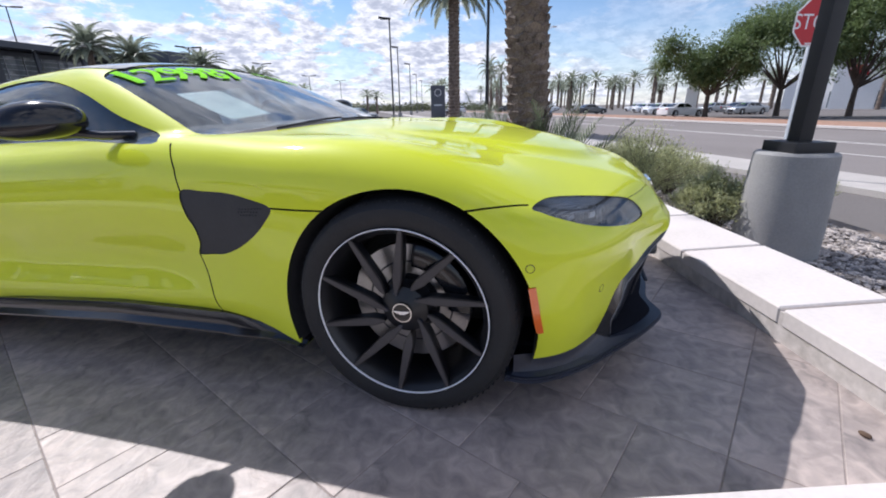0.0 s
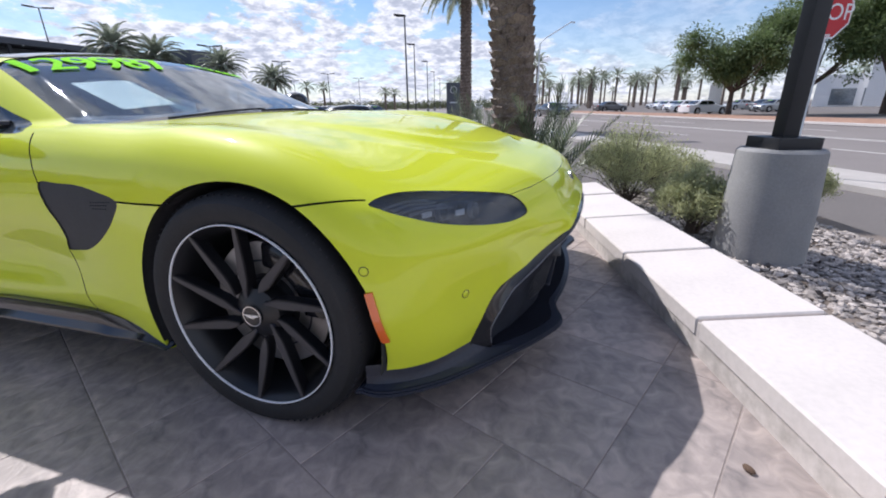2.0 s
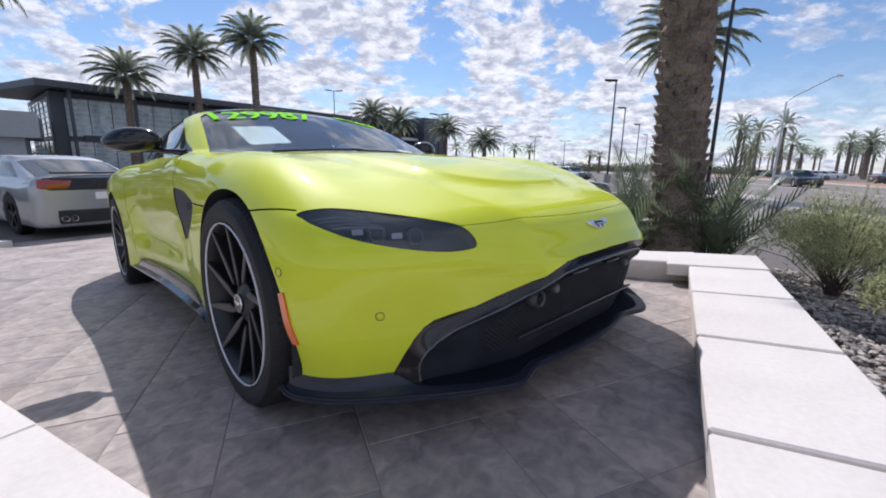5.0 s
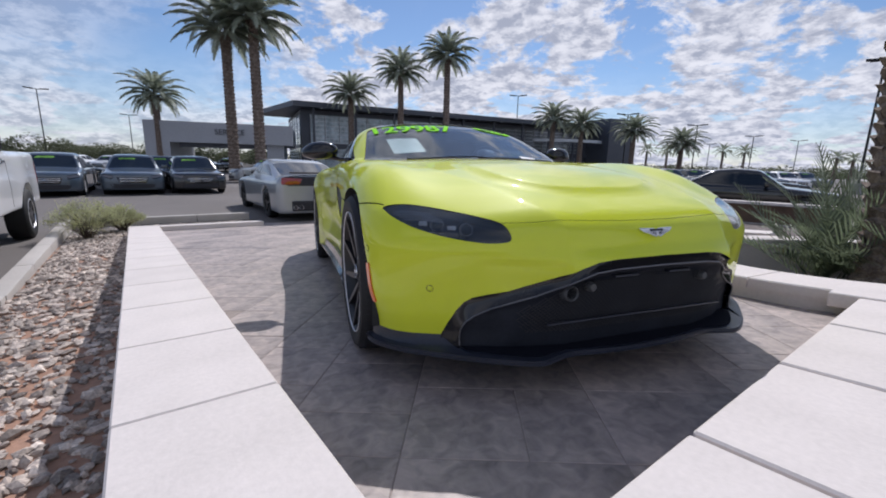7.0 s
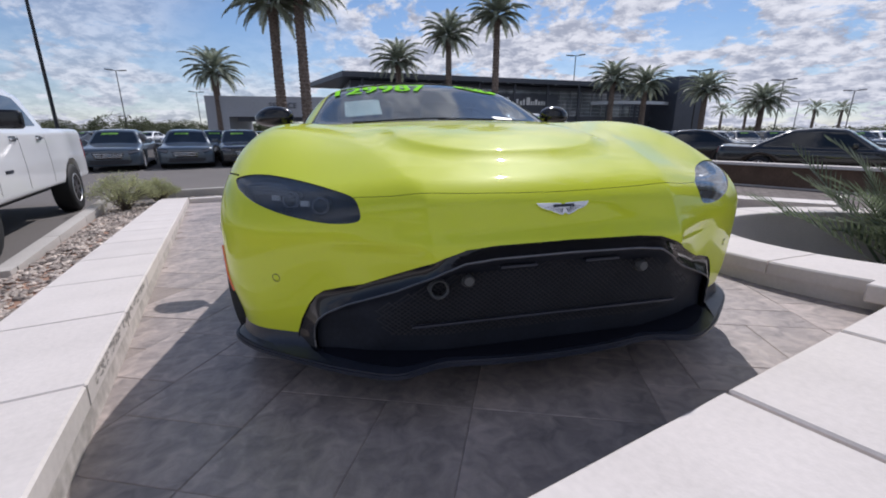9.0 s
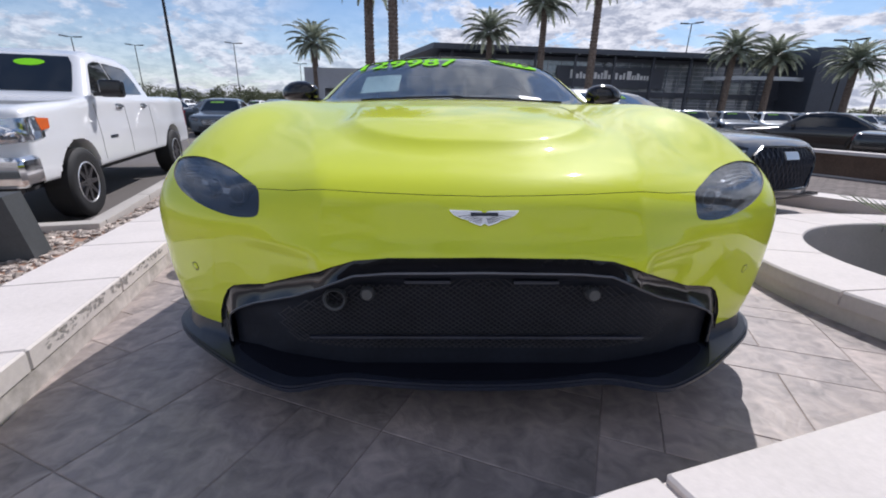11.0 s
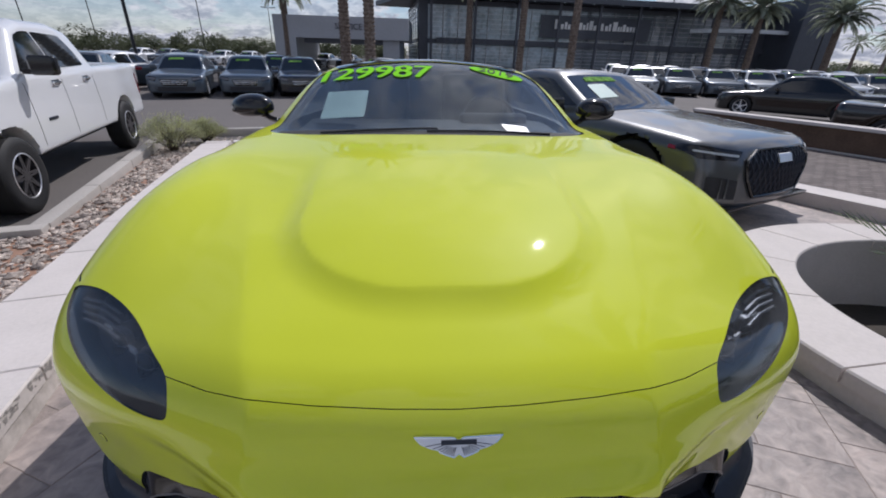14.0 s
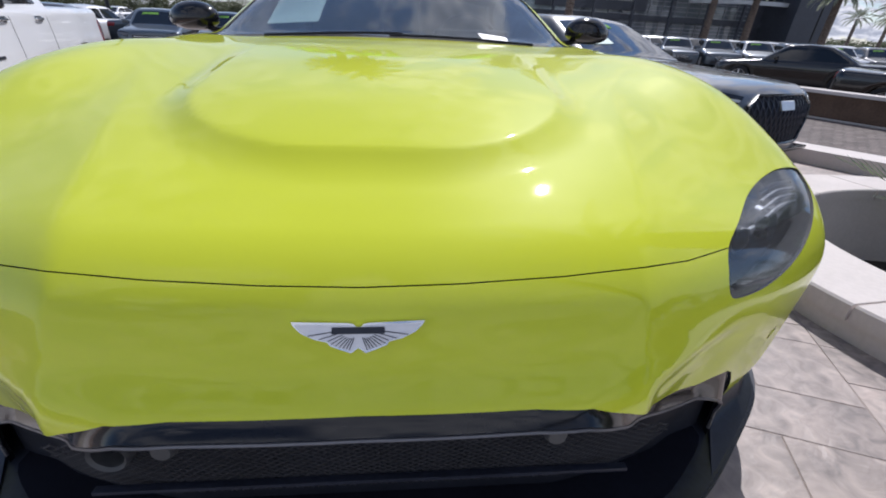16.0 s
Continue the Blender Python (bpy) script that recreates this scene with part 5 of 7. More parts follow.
def frond(verts, faces, base, yaw, rise, length, leaflets, droop, width=0.035, reach=0.42, stiff=0.0):
    """A feathered palm leaf: arched rib and two rows of leaflets."""
    out = Vector((math.cos(yaw), math.sin(yaw), 0))
    side = Vector((-math.sin(yaw), math.cos(yaw), 0))
    pts, p, e = [], Vector(base), rise
    n = 14
    for i in range(n + 1):
        pts.append(p.copy())
        p = p + (out * math.cos(e) + Vector((0, 0, math.sin(e)))) * length / n
        e -= droop / n * (0.5 + 1.2 * i / n)
    for i in range(n):
        k = len(verts)
        w = 0.022 * length * (1 - i / n) * .5 + .004
        verts += [pts[i] - side * w, pts[i] + side * w, pts[i + 1] + side * w * .9, pts[i + 1] - side * w * .9]
        faces.append((k, k + 1, k + 2, k + 3))
    for i in range(leaflets):
        s = 0.14 + 0.86 * (i + .5) / leaflets
        q = s * n
        a = min(int(q), n - 1)
        c = pts[a].lerp(pts[a + 1], q - a)
        d = (pts[a + 1] - pts[a]).normalized()
        ln = length * reach * (math.sin(math.pi * (0.18 + 0.78 * s)) * .8 + .12)
        for sg in (-1, 1):
            w = (side * sg * (0.75 - .35 * s) + d * (.65 + .4 * s) + Vector((0, 0, .28 - .25 * (1 - stiff) + random.uniform(-.15, .15)))).normalized()
            k = len(verts)
            tip = c + w * ln + Vector((0, 0, -ln * .22 * (1 - stiff)))
            verts += [c - d * width, c + d * width, c + w * ln * .6 + d * width * .9, tip, c + w * ln * .6 - d * width * .6]
            faces.append((k, k + 1, k + 2, k + 3, k + 4))


def palm_trunk(height, r0, r1, rings, lean=0.0, rough=0.12):
    """A tapered trunk with the stubs of old leaves in rings."""
    verts, faces, n = [], [], 18
    for j in range(rings * 2 + 1):
        z = height * j / (rings * 2)
        r = r0 + (r1 - r0) * (z / height) ** .8
        r *= 1 + (rough if j % 2 else -rough * .5)
        if z < r0 * 1.2:
            r *= 1.0 + .25 * (1 - z / (r0 * 1.2))
        for i in range(n):
            a = 2 * math.pi * (i + .5 * (j // 2 % 2)) / n
            q = r * (1 + rough * .8 * math.sin(i * 2.399 * 4 + j * 1.7) + random.uniform(-.03, .03))
            verts.append((q * math.cos(a) + lean * z * z / height, q * math.sin(a), z + (0.02 if j % 2 else 0)))
    for j in range(rings * 2):
        for i in range(n):
            b = (i + 1) % n
            faces.append((j * n + i, j * n + b, (j + 1) * n + b, (j + 1) * n + i))
    return mesh_of("trunk", verts, faces)


def palm_tree(m, height, r0, r1, fronds, length, leaflets, label, group="", rings=None, skirt=True, lean=0.0, seed=1, width=0.035, reach=.18, scales=False):
    random.seed(seed)
    tree = thing("palm_tree", m, label, "palm tree", group)
    trunk = link("trunk", palm_trunk(height, r0, r1, rings or int(height / .25), lean, .03 if scales else .12), TRUNK, tree)
    if scales:
        sv, sf = [], []
        for j in range(int(height / .105)):
            z = .105 * j
            r = r0 + (r1 - r0) * z / height
            for i in range(9):
                a = 2 * math.pi * (i + .5 * (j % 2)) / 9 + random.uniform(-.06, .06)
                wide, out, up = random.uniform(.30, .40), random.uniform(.025, .06), random.uniform(.07, .11)
                k = len(sv)
                for da, dr, dz in ((-wide, -.01, -.03), (wide, -.01, -.03), (wide * .9, out * .6, up * .6), (0, out, up), (-wide * .9, out * .6, up * .6), (wide * .7, -.01, up * .9), (-wide * .7, -.01, up * .9)):
                    sv.append(((r + dr) * math.cos(a + da), (r + dr) * math.sin(a + da), z + dz + random.uniform(-.012, .012)))
                sf += [(k, k + 1, k + 2, k + 3), (k, k + 3, k + 4), (k + 3, k + 2, k + 5), (k + 3, k + 5, k + 6, k + 4)]
        tagged(link("bark_scale", mesh_of("bark_scale", sv, sf), TRUNK, trunk), kind="stuff")
    verts, faces = [], []
    top = Vector((lean * height, 0, height))
    for k in range(fronds):
        s = (k + .5) / fronds
        yaw = k * 2.39996
        rise = radians(84 - 104 * s ** .9)
        frond(verts, faces, top + Vector((0, 0, .25 * (1 - s))), yaw, rise, length * random.uniform(.85, 1.05) * (.8 + .2 * math.sin(math.pi * s)), leaflets, radians(70 - 6 * s), width, reach)
    link("crown", mesh_of("crown", verts, faces), FROND, tree)
    if skirt:
        bm = bmesh.new()
        for k in range(26):
            a = k * 2.4
            z = height - .1 - .55 * (k / 26)
            add_tube(bm, [(lean * height + r1 * .8 * math.cos(a), r1 * .8 * math.sin(a), z), (lean * height + r1 * 2.0 * math.cos(a), r1 * 2.0 * math.sin(a), z + .32)], [.05, .02], 4)
        part("stub_ring", bm, TRUNK, tree, smooth=0)
    return tree


def shrub(m, radius, height, leaves, label, seed):
    """A dry rounded bush of thin twigs with small grey-green leaves."""
    random.seed(seed)
    ob = thing("shrub", m, label, "shrub", "shrubs in the gravel")
    bm = bmesh.new()
    verts, faces = [], []
    for k in range(150):
        a, b = random.uniform(0, 6.283), random.uniform(.0, 1) ** .5
        tip = Vector((radius * b * math.cos(a), radius * b * math.sin(a), height * (1 - .55 * b ** 2) * random.uniform(.75, 1.12)))
        mid = tip * .5 + Vector((0, 0, height * .12))
        if k < 60:
            add_tube(bm, [(random.uniform(-.05, .05), random.uniform(-.05, .05), 0), mid, tip], [.006, .004, .002], 3, False)
        for _ in range(leaves):
            s = random.uniform(.35, 1.0)
            c = (mid.lerp(tip, s) if s > .5 else mid * s * 2) + Vector([random.gauss(0, radius * .06) for _ in range(3)])
            w = (tip * .6 + Vector([random.gauss(0, .5) for _ in range(3)]) + Vector((0, 0, .5)))
            leaf_cloud(verts, faces, c, w, random.uniform(.025, .06), random.uniform(.008, .014))
    tagged(part("twig", bm, BARK, ob), kind="stuff")
    link("leaves", mesh_of("leaves", verts, faces), SHRUB, ob)
    return ob


def yucca(m, count, length, label, seed):
    """Stiff young palm shoots in a clump."""
    random.seed(seed)
    ob = thing("palm_shoot", m, label, "palm shoot", "young palm shoots")
    for k in range(count):
        verts, faces = [], []
        frond(verts, faces, (random.uniform(-.06, .06), random.uniform(-.06, .06), 0), k * 2.4 + random.uniform(-.2, .2), radians(random.uniform(30, 86)), length * random.uniform(.65, 1.15), 19, radians(random.uniform(10, 50)), .017, .25, 1.0)
        link("frond", mesh_of("frond", verts, faces), SHOOT, ob)
    return ob


def leafy_tree(m, height, spread, label, seed, leaves=24000):
    """A forked trunk under an uneven crown of many leaf clumps."""
    random.seed(seed)
    ob = thing("leafy_tree", m, label, "tree", "trees across the street")
    bm = bmesh.new()
    fork = height * .24
    add_tube(bm, [(0, 0, 0), (.06, .03, fork * .5), (.0, .05, fork)], [.28, .22, .20], 9)
    verts, faces, clumps = [], [], []
    for k in range(13):
        a, up = k * 2.4, random.uniform(.42, .88)
        out = spread * .5 * math.sqrt(max(.1, 1 - ((up - .55) / .45) ** 2)) * random.uniform(.45, 1)
        tip = Vector((out * math.cos(a), out * math.sin(a), height * up))
        add_tube(bm, [(0, .05, fork * .95), tip * .5 + Vector((0, 0, height * .10)), tip], [.13, .07, .025], 6)
        clumps += [(tip + Vector((random.gauss(0, spread * .09), random.gauss(0, spread * .09), random.gauss(0, height * .05))), random.uniform(.11, .20) * spread) for _ in range(6)]
    for k in range(leaves):
        c, r = clumps[k % len(clumps)]
        d = Vector([random.gauss(0, 1) for _ in range(3)]).normalized()
        p = c + Vector((d.x * r, d.y * r, d.z * r * .75)) * random.uniform(.35, 1.08)
        leaf_cloud(verts, faces, p, d + Vector([random.gauss(0, .6) for _ in range(3)]), random.uniform(.19, .33), random.uniform(.12, .20))
    part("trunk", bm, BARK, ob)
    link("crown", mesh_of("crown", verts, faces), LEAF, ob)
    return ob


def ground_at(az, dist, z=LOT, eye=(-1.0, -0.5)):
    return Vector((eye[0] + dist * math.sin(radians(az)), eye[1] + dist * math.cos(radians(az)), z))


palm_tree(PAD @ Matrix.Translation((3.69, .93, -.2)), 6.2, .245, .235, 36, 3.1, 70, "tall date palm with a rough ringed trunk in the round planter", rings=46, seed=3, width=.016, scales=True)
for x, y, ln, c, sd in ((3.80, 1.52, 1.35, 22, 5), (4.0, 1.2, 1.35, 18, 7), (3.80, .52, 1.3, 22, 6), (3.98, .85, 1.25, 18, 8)):
    yucca(PAD @ Matrix.Translation((x, y, -.30)), c, ln, "spiky grey-green young palm shoot at the foot of the palm", sd)
for x, y, r, h, sd in ((3.50, -.42, .70, .86, 1), (2.45, -.92, .40, .56, 2), (4.3, -.9, .6, .6, 3), (5.1, -.4, .6, .62, 4), (3.9, -2.1, .45, .5, 5)):
    shrub(Matrix.Translation((x, y, -.31)), r, h, 70, "dry grey-green rounded shrub in the gravel bed", sd)
for u, v, r, h, sd in ((-.95, 8.5, .55, .62, 6), (-.5, 9.2, .4, .45, 7)):
    p = on_pad(u, v)
    shrub(Matrix.Translation((p.x, p.y, bed_z(u, v))), r, h, 36, "sparse dry grey shrub at the end of the gravel bed", sd)

# ---- sign post, bollard ----
pole = thing("lamp_post", pose(2.17, -1.35, -.28, 0, 0, 0), "square black lamp post in a round grey concrete base", "lamp post")
part("base", lathe([(0, .765), (.265, .765), (.285, .745), (.31, .3), (.325, -.3), (0, -.3)], 48, pose(0, 0, 0, 0, -90)), BASE_CONCRETE, pole, "round grey cast concrete footing")
part("collar", box((.33, .33, .085), pose(0, 0, .806, 0, 0, 20), .008), POST_BLACK, pole)
part("post", box((.118, .118, 5.6), pose(0, 0, 3.6, 0, 0, 20), .012), POST_BLACK, pole, "square black steel post")
stop = thing("stop_sign", pose(7.54, -3.45, LOT, 0, 0, 0), "red octagonal stop sign on a thin grey post", "road sign")
part("post", box((.05, .05, 3.1), pose(0, 0, 1.55, 0, 0, 22)), MULLION, stop)
face = pose(-.040, .018, 2.72, 90, 0, -67)
oct8 = [(.41 * math.cos(radians(22.5 + 45 * k)), .41 * math.sin(radians(22.5 + 45 * k))) for k in range(8)]
bm = prism(oct8, -.004, .004, 2)
bm.transform(face)
plate = part("sign_plate", bm, SIGN_WHITE, stop, "white-edged octagonal plate")
bm = prism([(x * .93, y * .93) for x, y in oct8], .004, .006, 2)
bm.transform(face)
part("red_field", bm, SIGN_RED, plate)
text_mesh("lettering", "STOP", .34, SIGN_WHITE, face @ pose(0, 0, .0065), plate, .0008)
bm = bmesh.new()
for k in range(6):
    add_box(bm, (.025, .036, .001), face @ pose(-.09 + .034 * k, -.33, .0068))
part("small_print", bm, SIGN_WHITE, plate)

frame_ = thing("low_barrier", pose(-3.48, 2.48, -.48, 0, 0, TURN), "dark grey steel barrier frame standing in the gravel bed", "barrier")
part("leg", prism([(-.10, 0), (.14, 0), (.05, .53), (-.19, .53)], -.12, .12, 1), STEEL_GREY, frame_)
part("leg", prism([(-1.44, 0), (-1.20, 0), (-1.11, .53), (-1.35, .53)], -.12, .12, 1), STEEL_GREY, frame_)
part("beam", box((1.32, .235, .13), pose(-.65, 0, .463), .008), STEEL_GREY, frame_)
bolt = thing("loose_stone", PAD @ pose(-.80, -.39, 0, 0, 0, 30), "small rusty brown stone lying on the pad", "stone")
bm = bmesh.new()
bmesh.ops.create_icosphere(bm, subdivisions=2, radius=.012, matrix=Matrix.Translation((0, 0, .006)) @ Matrix.Diagonal((1.3, .8, .55, 1)))
for v in bm.verts:
    v.co *= 1 + .12 * noise.noise(v.co * 90)
part("stone", bm, BRICK_WALL, bolt)


# ---- other vehicles ----
def vehicle_field(L, W, belt, H, nose_h, tail_h, screen_y, roof_y0, roof_y1, back_y, wheel_y, wheel_r, tumble=.32):
    """The skin of a plain car: y from the front bumper back."""
    ys = np.linspace(-.3, L + .3, 200)
    deck = np.interp(ys, [-.3, 0, .12, .35, screen_y, back_y, L - .1, L + .3], [nose_h - .2, nose_h - .10, nose_h - .01, nose_h + .04, belt, belt + .03, tail_h, tail_h - .1])
    roof = np.interp(ys, [screen_y - .35, screen_y, roof_y0, (roof_y0 + roof_y1) / 2, roof_y1, back_y, back_y + .3], [belt - .30, belt - .03, H - .04, H, H - .05, belt + .02, belt - .25])
    for _ in range(10):
        deck[1:-1] = (deck[:-2] + 2 * deck[1:-1] + deck[2:]) / 4
        roof[1:-1] = (roof[:-2] + 2 * roof[1:-1] + roof[2:]) / 4

    def field(x, y, z):
        ax = np.sqrt(x * x + 1e-6)
        low = smax((z - np.interp(y, ys, deck) + .05 * ax ** 2) * .95, ax - (W / 2 - .25 * np.maximum(z - .62, 0) ** 2 - .22 * np.maximum(.38 - z, 0) ** 1.5), .14)
        low = smax(low, (.10 + .16 * ax ** 2 + .25 * np.maximum(ax - .6, 0) - .10 - y + .12 * np.maximum(z - .5, 0)) * .95, .14)
        low = smax(low, y - L + .12 * ax ** 2, .14)
        low = smax(low, .19 - z, .05)
        top = smax((z - np.interp(y, ys, roof) + .07 * ax ** 2) * .85, (ax - (W / 2 - .10 - tumble * 1.25 * np.maximum(z - belt, 0))) * .85, .10)
        top = smax(top, belt - .2 - z, .05)
        f = -smax(-low, -top, .04)
        for wy in wheel_y:
            hole = np.hypot(y - wy, z - wheel_r) - wheel_r - .045
            f = np.maximum(f, np.minimum(-hole, ax - W / 2 + .26) * 1.0)
        return f
    return field


def sheet_on(field, outline, way, level=.004, thick=.006, rings=6):
    """A thin sheet on a vehicle's skin."""
    way = np.array(way, float)
    o = to_level(np.array(outline, float), field, level, way)
    c, n = o.mean(0), len(o)
    top = to_level(np.concatenate([c[None], *[c + r * (o - c) for r in np.linspace(0, 1, rings)[1:]]]), field, level, way)
    low = top - thick * way
    k, faces = len(top), []
    for off, flip in ((0, 1), (k, -1)):
        faces += [tuple([off, off + 1 + i, off + 1 + (i + 1) % n][::flip]) for i in range(n)]
        for r in range(rings - 2):
            a, b = off + 1 + r * n, off + 1 + (r + 1) * n
            faces += [tuple([a + i, b + i, b + (i + 1) % n, a + (i + 1) % n][::flip]) for i in range(n)]
    e = 1 + (rings - 2) * n
    faces += [(e + i, k + e + i, k + e + (i + 1) % n, e + (i + 1) % n) for i in range(n)]
    return mesh_of("sheet", np.concatenate([top, low]), faces, 40)


def plain_wheel(parent, x, y, r, side, rim_mat, spokes=5, width=.22, rim=.66):
    w = new("wheel")
    w.parent = parent
    w.matrix_local = pose(x, y, r, 0, 0, 0 if side > 0 else 180)
    h = width
    part("tyre", lathe([(r * rim, -.01), (r * .80, .004), (r * .93, -.004), (r, -.03), (r, -h + .03), (r * .93, -h), (r * rim, -h)], 32), RUBBER, w)
    bm = lathe([(r * rim, -.012), (r * rim * .95, -.016), (r * rim * .92, -.05), (r * rim * .90, -h + .02)], 32)
    for k in range(spokes):
        for d in (-.35, .35):
            add_box(bm, (.018, r * .055, r * rim * .92), pose(0, 0, 0, 360 / spokes * k) @ pose(-.022, r * .10 * d, r * rim * .48, d * 8))
    part("rim", bm, rim_mat, w)
    part("hub", lathe([(0, -.010), (r * .13, -.012), (r * .16, -.03)], 16), rim_mat, w)
    part("brake_disc", lathe([(0, -.10), (r * rim * .8, -.10)], 24), SATIN_BLACK, w)


def rect(a, b, c, d, n=6):
    """A four-cornered outline with points along its sides."""
    return along([a, b, c, d, a], 4 * n + 1)[:-1]


def saloon(name, m, paint, label, category="car", group="", L=4.8, W=1.85, belt=.93, H=1.45, nose_h=.78, tail_h=.98, screen_y=1.35, roof_y0=2.05, roof_y1=3.2, back_y=4.05, wheels=(.88, 3.75), r=.335, grid=.055, price=True, rim=MACHINED, tumble=.32, detail=True, bars=3):
    ob = thing(name, m, label, category, group)
    field = vehicle_field(L, W, belt, H, nose_h, tail_h, screen_y, roof_y0, roof_y1, back_y, wheels, r, tumble)
    v, f = net(field, (-W / 2 - .1, -.15, .1), (W / 2 + .1, L + .12, H + .08), grid)
    me = mesh_of("body", v, f, 50)
    link("body", me, paint, ob)
    hw = W / 2 - .10
    zt = H - .10
    wt = hw - tumble * 1.25 * (zt - belt)
    # glass
    wind = rect((-hw + .10, screen_y + .05, 1.2), (hw - .10, screen_y + .05, 1.2), (wt - .08, roof_y0 - .10, 1.2), (-wt + .08, roof_y0 - .10, 1.2))
    link("windscreen", sheet_on(field, wind, (0, 0, 1)), CAR_GLASS, ob)
    rear = rect((-hw + .16, back_y - .10, 1.2), (hw - .16, back_y - .10, 1.2), (wt - .08, roof_y1 + .12, 1.2), (-wt + .08, roof_y1 + .12, 1.2))
    link("rear_window", sheet_on(field, rear, (0, 0, 1)), CAR_GLASS, ob)
    for side in (-1, 1):
        mid = (roof_y0 + roof_y1) / 2
        lo = belt + .035
        for y0, y1, t0, t1 in ((screen_y + .30, mid - .03, roof_y0 + .02, mid - .03), (mid + .03, back_y - .45, mid + .03, roof_y1 + .10)):
            link("side_window", sheet_on(field, rect((side, y0, lo), (side, y1, lo), (side, t1, H - .13), (side, t0, H - .13), 4), (side, 0, 0)), CAR_GLASS, ob)
        if detail:
            lamp = [(side * .54, .1, nose_h - .09), (side * (W / 2 - .10), .25, nose_h - .03), (side * (W / 2 - .05), .3, nose_h - .13), (side * .58, .1, nose_h - .22)]
            head = link("headlight", sheet_on(field, rect(*lamp, 4), (side * .3, -.95, .1), .008, .012), GLOSS_BLACK, ob)
            link("lamp_strip", sheet_on(field, rect(*[(x * .97 + side * .02, y, z * .6 + (nose_h - .12) * .4) for x, y, z in lamp], 4), (side * .3, -.95, .1), .012, .004), ALLOY_SATIN, head)
            link("tail_light", sheet_on(field, rect((side * .45, L, tail_h - .10), (side * (W / 2 - .10), L - .1, tail_h - .08), (side * (W / 2 - .08), L - .1, tail_h - .24), (side * .50, L, tail_h - .22), 4), (side * .2, .98, 0), .008, .012), RED_LENS, ob)
            mb = box((.20, .11, .13), pose(side * (W / 2 + .07), screen_y + .48, belt + .06), .04, 3)
            add_box(mb, (.12, .05, .03), pose(side * (W / 2 - .03), screen_y + .50, belt + .01))
            part("door_mirror", mb, paint, ob)
        for wy in wheels:
            plain_wheel(ob, side * (W / 2 - .01), wy, r, side, rim)
    if detail:
        grille = link("grille", sheet_on(field, rect((-.46, 0, nose_h - .14), (.46, 0, nose_h - .14), (.38, 0, nose_h - .36), (-.38, 0, nose_h - .36)), (0, -1, 0), .006, .012), GLOSS_BLACK, ob)
        for k in range(bars):
            link("grille_bar", sheet_on(field, rect((-.44 + .02 * k, 0, nose_h - .175 - .055 * k), (.44 - .02 * k, 0, nose_h - .175 - .055 * k), (.44 - .02 * k, 0, nose_h - .187 - .055 * k), (-.44 + .02 * k, 0, nose_h - .187 - .055 * k)), (0, -1, 0), .014, .006, 3), CHROME, grille)
        link("lower_intake", sheet_on(field, rect((-.66, 0, .40), (.66, 0, .40), (.60, 0, .25), (-.60, 0, .25)), (0, -1, 0), .005, .01), MATT_BLACK, ob)
        link("number_plate", sheet_on(field, rect((-.16, L, tail_h - .30), (.16, L, tail_h - .30), (.16, L, tail_h - .42), (-.16, L, tail_h - .42)), (0, 1, 0), .012, .008), SIGN_WHITE, ob)
    if price:
        digits = link("price_mark", sheet_on(field, rect((-.42, roof_y0 - .235, 1.2), (.10, roof_y0 - .235, 1.2), (.09, roof_y0 - .155, 1.2), (-.41, roof_y0 - .155, 1.2), 5), (0, 0, 1), .009, .003), FADED_INK, ob, "green painted price on the windscreen")
    return ob


def repaint(ob, paint):
    """The same car in another colour."""
    for o in (ob, *ob.children_recursive):
        if o.type == "MESH" and o.name.split(".")[0] in ("body", "door_mirror"):
            o.material_slots[0].link = "OBJECT"
            o.material_slots[0].material = paint
    return ob


def facing(x, y, az, z=LOT):
    """The pose of a vehicle whose front looks towards az (degrees from +y to +x)."""
    return pose(x, y, z, 0, 0, 180 - az)


